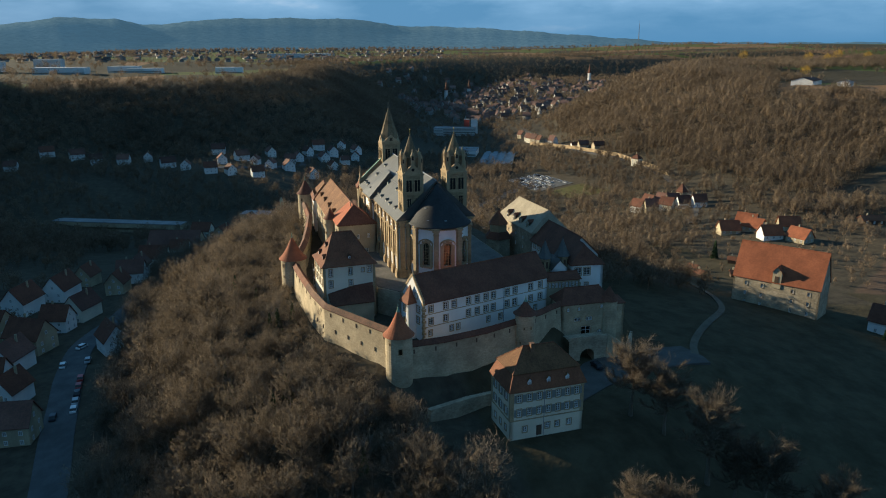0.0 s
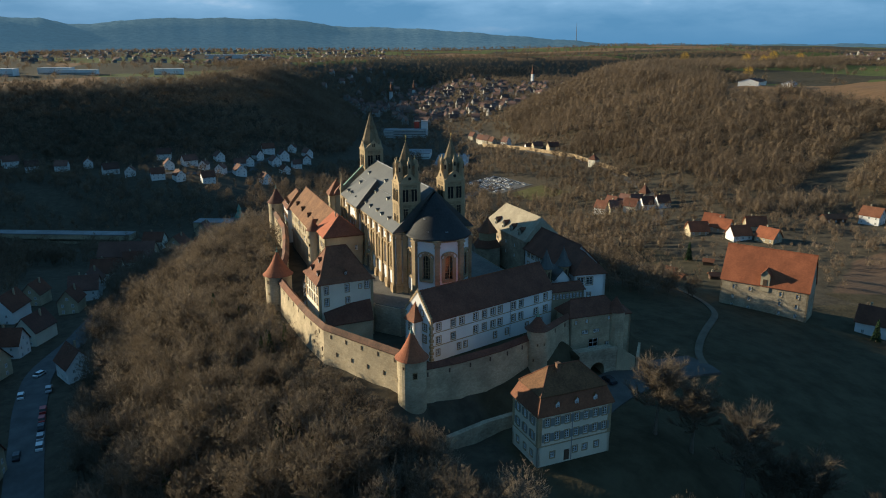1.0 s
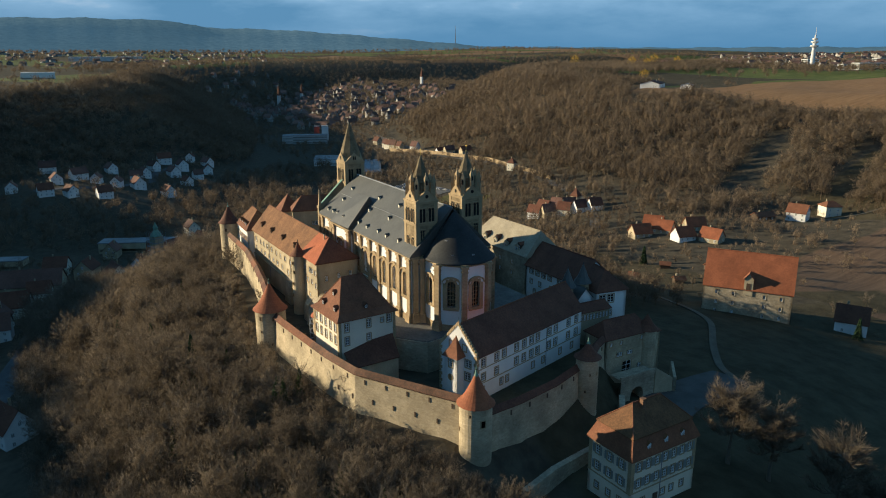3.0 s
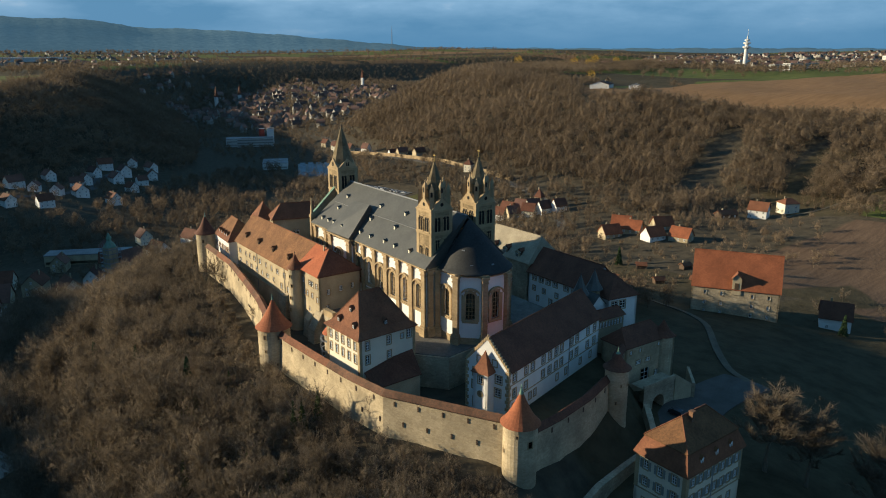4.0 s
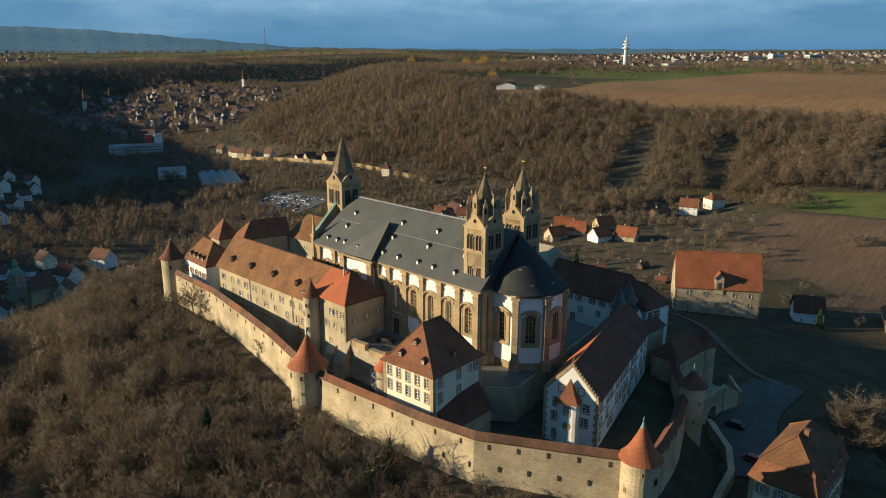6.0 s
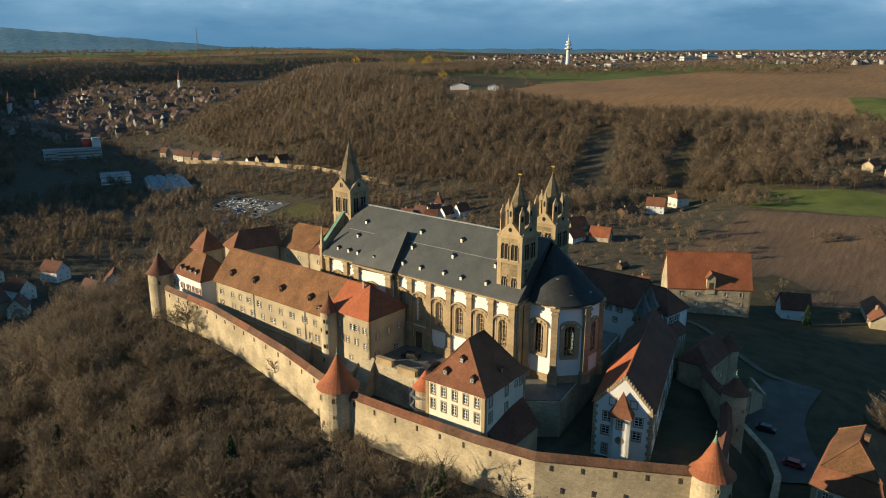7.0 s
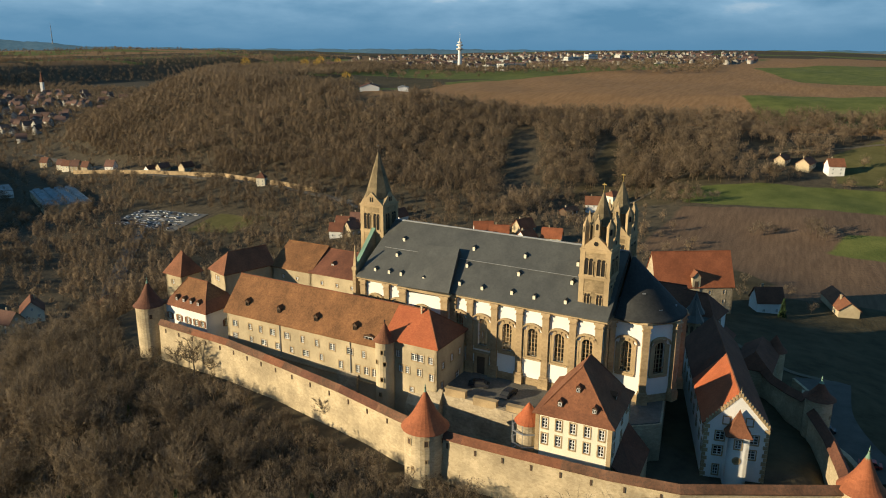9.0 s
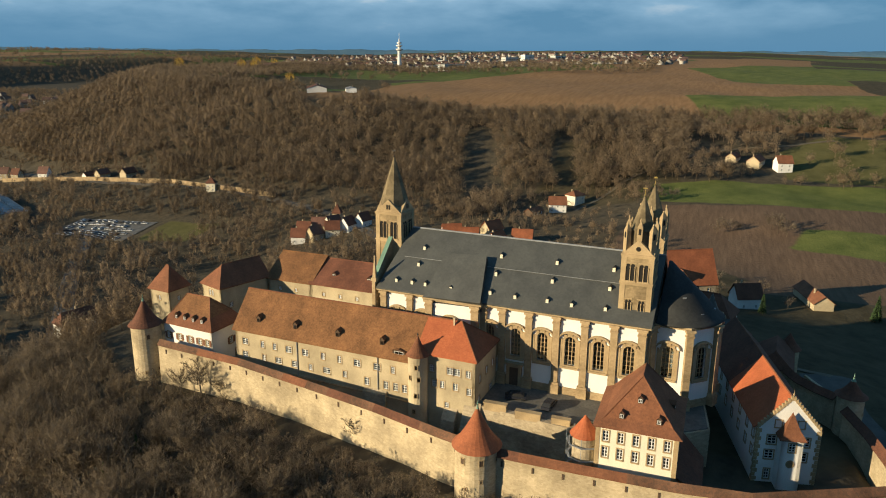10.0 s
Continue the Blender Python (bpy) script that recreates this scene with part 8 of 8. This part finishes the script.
def fuzzy_crown(seed, clumps, per, h, r, wide=0.06, mass=1.0, sprays=90, spray=1.25, rise=0.9):
    """A far tree's crown: clumps of fine twigs that fan out over an uneven dome."""
    g = np.random.default_rng(seed)
    n = clumps * per
    d = g.normal(size=(clumps, 3))
    d /= np.linalg.norm(d, axis=1)[:, None]
    d[:, 2] = d[:, 2] * 0.75 + 0.25
    rad = g.uniform(0.45, 1.0, clumps)[:, None] ** 0.7
    core = d * rad * np.array([r, r, h * 0.42]) + np.array([0, 0, h * 0.56])
    c = np.repeat(core, per, 0) + g.normal(scale=r * 0.15, size=(n, 3))
    out = np.repeat(d, per, 0) * 0.8 + g.normal(scale=0.55, size=(n, 3)) + np.array([0, 0, 0.6 * rise])
    out /= np.linalg.norm(out, axis=1)[:, None]
    ln = g.uniform(0.45, 1.15, n)[:, None] * (r / 4.0)
    side = np.cross(out, g.normal(size=(n, 3)))
    side /= np.linalg.norm(side, axis=1)[:, None]
    w = g.uniform(0.6, 1.4, n)[:, None] * wide
    V = np.stack([c - out * ln * 0.4 + side * w, c - out * ln * 0.4 - side * w, c + out * ln], 1).reshape(-1, 3)
    V = np.concatenate([V, [[0.22, 0, -1], [-0.22, 0, -1], [0, 0, h * 0.7], [0, 0.22, -1], [0, -0.22, -1], [0, 0, h * 0.7]]])
    F = np.arange(len(V)).reshape(-1, 3)
    E = (np.zeros((3, 3), np.float32), np.array([[0, 1, 2]], np.int32))
    return [*E, V.astype(np.float32), F.astype(np.int32), *twig_mass(g, np.array([0, 0, h * 0.56]), r * mass, h * mass * 0.46, sprays, spray, rise=rise)]


FAR = [fuzzy_crown(i, 17, 6, 11.5 + 1.6 * (i % 3), 4.3 + 0.5 * (i % 4), 0.08, 1.0, 130, 0.9, 0.3) for i in range(8)]
MID = [fuzzy_crown(50 + i, 13, 4, 11 + 1.5 * (i % 3), 4.2 + 0.5 * (i % 3), 0.1, 1.0, 70, 1.1, 0.35) for i in range(6)]
FARTHER = [fuzzy_crown(20 + i, 8, 2, 12, 5.8, 0.2, 1.0, 30, 1.7, 0.3) for i in range(5)]


def inside(px, py, poly):
    return signed(np.asarray(px, float), np.asarray(py, float), poly) < 0


rng = np.random.default_rng(5)


def scatter(x0, x1, y0, y1, step, keep):
    """Jittered grid of places that keep() allows."""
    xs, ys = np.meshgrid(np.arange(x0, x1, step), np.arange(y0, y1, step))
    xs = xs.ravel() + rng.uniform(-0.45, 0.45, xs.size) * step
    ys = ys.ravel() + rng.uniform(-0.45, 0.45, ys.size) * step
    ok = keep(xs, ys)
    return xs[ok], ys[ok]


SLOPE = [(-24, 30), (28, 28), (52, 84), (50, 120), (38, 139), (27, 172), (25, 205), (26, 222), (33, 250), (39, 272), (42, 306), (60, 330), (56, 400), (20, 430), (-14, 392), (-22, 330), (-26, 250), (-28, 150)]


def on_slope(x, y):
    return inside(x, y, SLOPE) & (signed(x, y, HILLTOP) > 3.2)


sx_, sy_ = scatter(-30, 64, 28, 432, 4.2, on_slope)
sz_ = land(sx_, sy_)
edge = signed(sx_, sy_, HILLTOP)
scale_ = np.where(edge < 10, rng.uniform(0.28, 0.5, sx_.size), rng.uniform(0.6, 1.45, sx_.size) * rng.choice([0.7, 1.0, 1.0], sx_.size))
scale_ = np.minimum(scale_, 0.45 + np.clip(edge - 9, 0, 40) * 0.045)
near = (sx_ > -12) & (sy_ > 60) & (sy_ < 300)
picks = np.flatnonzero(near)
picks = picks[rng.permutation(len(picks))[:280]]
single = np.zeros(sx_.size, bool)
single[picks] = True
for i in picks:
    plant(KIND_MESHES[int(rng.integers(0, 5))], sx_[i], sy_[i], float(scale_[i]), float(rng.uniform(0, 360)), group="bare trees of the castle slope")
rest = np.flatnonzero(~single)
LITE = []
for i in range(6):
    hh, rr = (9.5, 8.0, 11.0, 7.5, 10.0, 9.0)[i], (3.6, 3.5, 3.4, 3.5, 4.2, 3.9)[i]
    LITE.append(bare_tree(60 + i, hh, rr, 5, 0, 0)[:2] + fuzzy_crown(80 + i, 28, 11, hh, rr, 0.035, 1.0, 260, 0.56)[2:])
merge_trees("slope_woods", [(sx_[i], sy_[i], sz_[i], scale_[i], rng.uniform(0, 6.28), rng.integers(0, 6)) for i in rest], LITE, "dense bare winter trees and brush on the castle slope", BARK, TWIG)

# low brush up to the foot of the ring wall
bx, by = scatter(-30, 64, 28, 400, 2.7, lambda x, y: inside(x, y, SLOPE) & (signed(x, y, HILLTOP) > 1.6) & (signed(x, y, HILLTOP) < 26))
BRUSH = [fuzzy_crown(110 + i, 10, 6, 3.6 + 0.5 * i, 1.9, 0.03, 1.0, 60, 0.55) for i in range(4)]
merge_trees("slope_brush", list(zip(bx, by, land(bx, by), rng.uniform(0.5, 1.25, bx.size), rng.uniform(0, 6.28, bx.size), rng.integers(0, 4, bx.size))), BRUSH, "low bare brush below the ring wall", BARK, TWIG, use_wood=False)
# big trees of the meadow
for x, y, k, s in ((90, 125, 1, 1.15), (94.6, 118.6, 0, 1.0), (96.5, 105.8, 2, 1.2), (98, 99.5, 0, 0.95), (101.5, 95.5, 1, 1.15), (108, 84, 2, 1.0), (72.5, 96.6, 0, 0.8), (78.4, 94, 1, 0.8), (64, 92, 2, 0.7)):
    plant(BIG_MESHES[k], x, y, s, k * 77.0 + x, label="tall bare meadow tree with spreading sunlit crown", group="meadow trees")
# bare climbers and bushes at the foot of the ring wall
for x, y, k, s in ((42.3, 284, 4, 0.95), (42.0, 289, 1, 0.8), (43.0, 279, 3, 0.7), (31.8, 207, 0, 0.7), (31.5, 203, 3, 0.75), (32.0, 199, 1, 0.6), (36.5, 243, 0, 0.6), (30.5, 176, 2, 0.6), (72.5, 286, 4, 0.9), (76.5, 283, 0, 0.8)):
    plant(KIND_MESHES[k][:2], x, y, s, 50.0 * k + y, label="bare sapling with pale limbs against the ring wall", group="saplings at the ring wall")
# ivy-clad trunks among the bare trees
IVY_MESH = mesh_from("crown", *[np.array(q) for q in (lambda f: (f[2] * np.array([0.42, 0.42, 0.62], np.float32), f[3]))(evergreen_tree(77, 11, 3.4))], IVY)
ivy_rng = random.Random(8)
for i in range(60):
    x, y = ivy_rng.uniform(-14, 28), ivy_rng.uniform(80, 290)
    if bool(on_slope(np.array([x]), np.array([y]))[0]):
        t = thing("ivy_tree", "bare trunk overgrown with green ivy", "tree", x, y, height(x, y), 50.0 * i, "ivy-clad trees")
        sc_ = ivy_rng.uniform(0.7, 1.15)
        t.scale = (sc_, sc_, sc_)
        for nm, me in (("trunk", KIND_MESHES[i % 5][0]), ("ivy", IVY_MESH)):
            o = new(nm, me)
            o.parent = t
# conifers among the woods
for x, y, s in ((12, 228, 0.8), (8, 255, 0.9), (3, 278, 1.0), (20, 190, 0.5), (214, 160, 0.75), (222, 120, 1.0), (-4, 330, 0.9), (14, 150, 0.6), (240, 275, 0.9)):
    plant(FIR_MESHES[0], x, y, s, x * 7.0, name="conifer", label="dark green conifer among bare trees")


def wood(name, box_, step, keep, kinds, label, smin=0.75, smax=1.25, twig=WOODTWIG):
    x, y = scatter(*box_, step, keep)
    house = np.array([q for q in TAKEN if box_[0] - 40 < q[0] < box_[1] + 40 and box_[2] - 40 < q[1] < box_[3] + 40] or [(9e5, 9e5)])
    gap = np.min(np.hypot(x[:, None] - house[None, :, 0], y[:, None] + 3.0 - house[None, :, 1]), axis=1)
    # open ground between the farm shed and the valley
    along = (594 - x) * 0.70 + (575 - y) * 0.71
    across = np.abs((594 - x) * 0.71 - (575 - y) * 0.70)
    gap = np.where((along > -30) & (along < 75) & (across < 26), 0.0, gap)
    x, y, gap = x[gap > 9.5], y[gap > 9.5], gap[gap > 9.5]
    z = land(x, y) + np.clip((np.hypot(x, y) - 1500) / 3000, 0, 1) * 9.0
    merge_trees(name, list(zip(x, y, z, rng.uniform(smin, smax, x.size) * np.where(gap < 26, 0.6, 1.0), rng.uniform(0, 6.28, x.size), rng.integers(0, len(kinds), x.size))), kinds, label, BARK, twig, use_wood=False, mass=FARMASS)
    return x.size


def east_slope(x, y):
    d = signed(x, y, EAST_PLATEAU)
    open_glade = (np.abs((x - 400) * 0.30 - (y - 337)) < 13) & (x > 385) & (x < 505)
    open_glade |= (np.abs((x - 444) * 0.28 - (y - 284)) < 9) & (x > 385) & (x < 500)
    open_glade |= (y < 205) & (d > 20) & (np.sin(x / 8.0 + 1) * np.sin(y / 11.0) < -0.12)
    orchard = inside(x, y, [(446, 146), (512, 144), (566, 100), (566, 30), (446, 30)]) & (np.sin(x / 5.0 + 2) * np.sin(y / 7.0) < 0.45)
    return (d > -6) & (d < np.where(y > 330, 178, 150)) & ~open_glade & ~orchard


n1 = wood("hill_woods", (380, 620, 0, 760), 7.5, east_slope, FAR, "bare winter woods on the valley side")
n2 = wood("far_hill_woods", (380, 1500, 760, 1200), 8.0, lambda x, y: (np.abs(signed(x, y, EAST_PLATEAU) - 72) < 95), FARTHER, "bare winter woods on the far valley side")
n3 = wood("west_hill_woods", (-420, 420, 690, 1500), 8.0, lambda x, y: (signed(x, y, WEST_PLATEAU) < 165) & (signed(x, y, WEST_PLATEAU) > -18), FARTHER, "bare winter woods on the shaded hillside")
n16 = wood("garden_edge_trees", (295, 405, 236, 345), 6.2, lambda x, y: inside(x, y, [(296, 300), (345, 246), (372, 238), (396, 262), (404, 300), (372, 338), (330, 340)]) & (np.sin(x / 9.0) * np.sin(y / 8.0 + 1) > -0.55), MID, "bare trees and hedges behind the gardens", 0.35, 0.8)
n13 = wood("hedge_woods", (325, 432, 205, 275), 5.5, lambda x, y: inside(x, y, [(372, 224), (386, 208), (396, 214), (432, 250), (428, 275), (398, 262), (388, 242)]), MID, "bare trees and brush at the meadow's edge", 0.4, 0.8)
n14 = wood("town_hill_woods", (150, 2500, 1300, 2350), 21, lambda x, y: (signed(x, y, WEST_PLATEAU) < 190) & (signed(x, y, WEST_PLATEAU) > -130) & (y > 1480), FARTHER, "dark bare woods on the hill beyond the old town", 0.8, 1.3)
n4 = wood("plateau_edge_woods", (560, 1500, 380, 1150), 11, lambda x, y: (signed(x, y, EAST_PLATEAU) < 5) & ((signed(x, y, EAST_PLATEAU) > -90) & (y > 610) | (signed(x, y, EAST_PLATEAU) > -260) & (y > 760)), FARTHER, "bare woods along the plateau's edge", 0.7, 1.0)


def valley_trees(x, y):
    d = signed(x, y, EAST_PLATEAU)
    wpl = signed(x, y, WEST_PLATEAU)
    hill = signed(x, y, HILLTOP)
    patch = np.sin(x / 23.0 + 1.0) * np.sin(y / 31.0) + 0.5 * np.sin(x / 9.0 + y / 13.0)
    carpark = (np.abs(x - 299) < 21) & (np.abs(y - 558) < 60)
    town = (y < 460) & (x < -5)
    return (d > np.where(y > 330, 184, 156)) & (wpl > 150) & (hill > 30) & (patch > -0.75) & ~carpark & ~town & ((y > 300) | (x < 160) & (y > 150) & (x > 125) & (y > 200))


n5 = wood("valley_trees", (-200, 420, 200, 760), 9.0, valley_trees, MID, "bare trees and scrub in the valley", 0.55, 1.1)
n15 = wood("street_trees", (-240, 0, 300, 600), 9.0, lambda x, y: (signed(x, y, HILLTOP) > 40) & (x + 0.25 * (y - 300) < 8 + 0 * x) & ((x < -60) | (y > 470)) & (np.sin(x / 17.0) * np.sin(y / 23.0) > -0.6), MID, "bare trees beyond the village street", 0.5, 1.0)
n6 = wood("castle_back_trees", (60, 190, 160, 420), 6.6, lambda x, y: (signed(x, y, HILLTOP) > 4) & (signed(x, y, HILLTOP) < 62) & ((y > 240) | (x > 128)) & ~((y < 205) & (x > 112)), FAR, "bare trees behind the castle", 0.5, 0.95)
n7 = wood("garden_trees", (170, 330, 205, 330), 8.0, lambda x, y: np.sin(x / 7.0) * np.sin(y / 9.0 + 1) > 0.0, FAR, "small bare orchard and garden trees", 0.3, 0.6)
n12 = wood("orchard_trees", (200, 350, 230, 440), 9.5, lambda x, y: np.sin(x / 11.0) * np.sin(y / 13.0 + 2) > -0.35, MID, "bare orchard trees round the hamlet", 0.35, 0.7)
n8 = wood("town_trees", (300, 1250, 800, 2050), 14.5, lambda x, y: (signed(x, y, EAST_PLATEAU) > 40) & (signed(x, y, WEST_PLATEAU) > 40), FARTHER, "bare trees among the old town's roofs", 0.6, 1.0)
n11 = wood("suburb_trees", (500, 2300, 0, 1700), 15.5, lambda x, y: (np.abs(np.hypot(x + 60, y - 150) - 1400) < 290) & (np.sin(x / 41.0) * np.sin(y / 53.0 + 1) > -0.45) & (signed(x, y, EAST_PLATEAU) < -20) & (y > 290), FARTHER, "belt of bare trees before the suburb", 0.6, 1.0)
n9 = wood("plateau_trees", (600, 2600, 250, 1900), 40, lambda x, y: (signed(x, y, EAST_PLATEAU) < -60) & (np.sin(x / 130.0 + 0.4) * np.sin(y / 90.0) > 0.1) & (y > 520), FARTHER, "rows of trees on the plateau", 0.6, 1.1)
n10 = wood("west_plateau_trees", (-500, 2600, 1000, 4200), 48, lambda x, y: (signed(x, y, WEST_PLATEAU) < -20) & (np.sin(x / 170.0 + 0.9) * np.sin(y / 110.0) > -0.1), FARTHER, "tree belts on the far plateau", 0.8, 1.5)
# yellow trees and field willows
yl = [mesh_from("crown", f[2], f[3], YELLOW_LEAF) for f in (fuzzy_crown(91, 20, 26, 12, 5.2, 0.14),)]
wl_ = [mesh_from("crown", f[2], f[3], TWIG) for f in (fuzzy_crown(92, 18, 30, 9, 4.0, 0.07), fuzzy_crown(93, 18, 30, 8, 4.4, 0.07))]
for x, y, s in ((680, 660, 1.3), (883, 989, 1.7), (953, 923, 1.6), (1071, 975, 1.8), (1010, 940, 1.4), (1180, 1010, 1.6)):
    t = thing("yellow_tree", "tree with bright yellow autumn leaves", "tree", x, y, height(x, y), 0, "yellow trees")
    t.scale = (s, s, s)
    o = new("crown", yl[0])
    o.parent = t
for i, (x, y, s) in enumerate(((335, 148, 1.25), (331, 144, 1.1), (339, 151, 1.1), (334, 173, 0.95), (331, 178, 0.8), (337, 168, 0.7), (341, 176, 0.6), (386, 205, 0.9), (382, 211, 0.8), (376, 217, 0.85), (230, 176, 0.7), (238, 168, 0.6), (226, 150, 0.6), (245, 158, 0.7), (252, 176, 0.6))):
    t = thing("field_willow", "pale bare willow bush in the field", "bush", x, y, height(x, y), 40.0 * i, "field willows")
    t.scale = (s, s, s)
    o = new("crown", wl_[i % 2])
    o.parent = t

# ---- far hills on the horizon ----
HORIZON = ((-40, 30), (-14, 28), (-11, 31), (-7.2, 45), (-3.5, 44), (-2.0, 36), (0, 37), (2.9, 45), (8, 47), (13.8, 45), (16.1, 35), (21.8, 32), (25.9, 26), (32, 15), (37, 6), (50, 4.5), (60, 5.5), (72, 4.5), (84, 5.5), (110, 5))


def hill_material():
    # blue haze is painted in by the base colours and a weak glow
    m = surf("far hill with painted haze", (0.04, 0.065, 0.08), (0.10, 0.135, 0.14), 0.004, 1.0, 0, 0.5, spec=0.0, fine=10.0)
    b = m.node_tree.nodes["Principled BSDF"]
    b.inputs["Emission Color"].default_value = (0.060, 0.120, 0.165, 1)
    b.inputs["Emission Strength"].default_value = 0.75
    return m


bm = bmesh.new()
rows = []
az = np.arange(-38, 108, 0.25)
hp = np.interp(az, [h[0] for h in HORIZON], [h[1] for h in HORIZON])
hp = hp + 0.7 * np.sin(az * 1.7) + 0.35 * np.sin(az * 5.3 + 1) + 0.3 * np.sin(az * 11.7 + 2) * np.sin(az * 0.9)
for a, h in zip(az, hp):
    s, c = math.sin(radians(a)), math.cos(radians(a))
    top = 80 + h / 1282 * 4350
    rows.append([bm.verts.new((r * s, r * c, z)) for r, z in ((3650, 40), (3950, 66 + 0.25 * (top - 66)), (4200, 66 + 0.7 * (top - 66)), (4350, top), (4420, top - 30), (4430, 0))])
for r, s in zip(rows, rows[1:]):
    for k in range(5):
        bm.faces.new((r[k], s[k], s[k + 1], r[k + 1]))
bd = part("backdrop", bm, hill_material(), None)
for p in bd.data.polygons:
    p.use_smooth = True
tagged(bd, "wooded hills on the horizon, coloured blue for haze", "hills", kind="structure")
bm = bmesh.new()
turned(bm, [(3, 0), (1.2, 90), (0.3, 110)], 6)
rm = part("radio_mast", bm, LEAD, None)
rm.location = (4300 * math.sin(radians(34.4)), 4300 * math.cos(radians(34.4)), 105)
tagged(rm, "slender radio mast on a far hill", "mast")
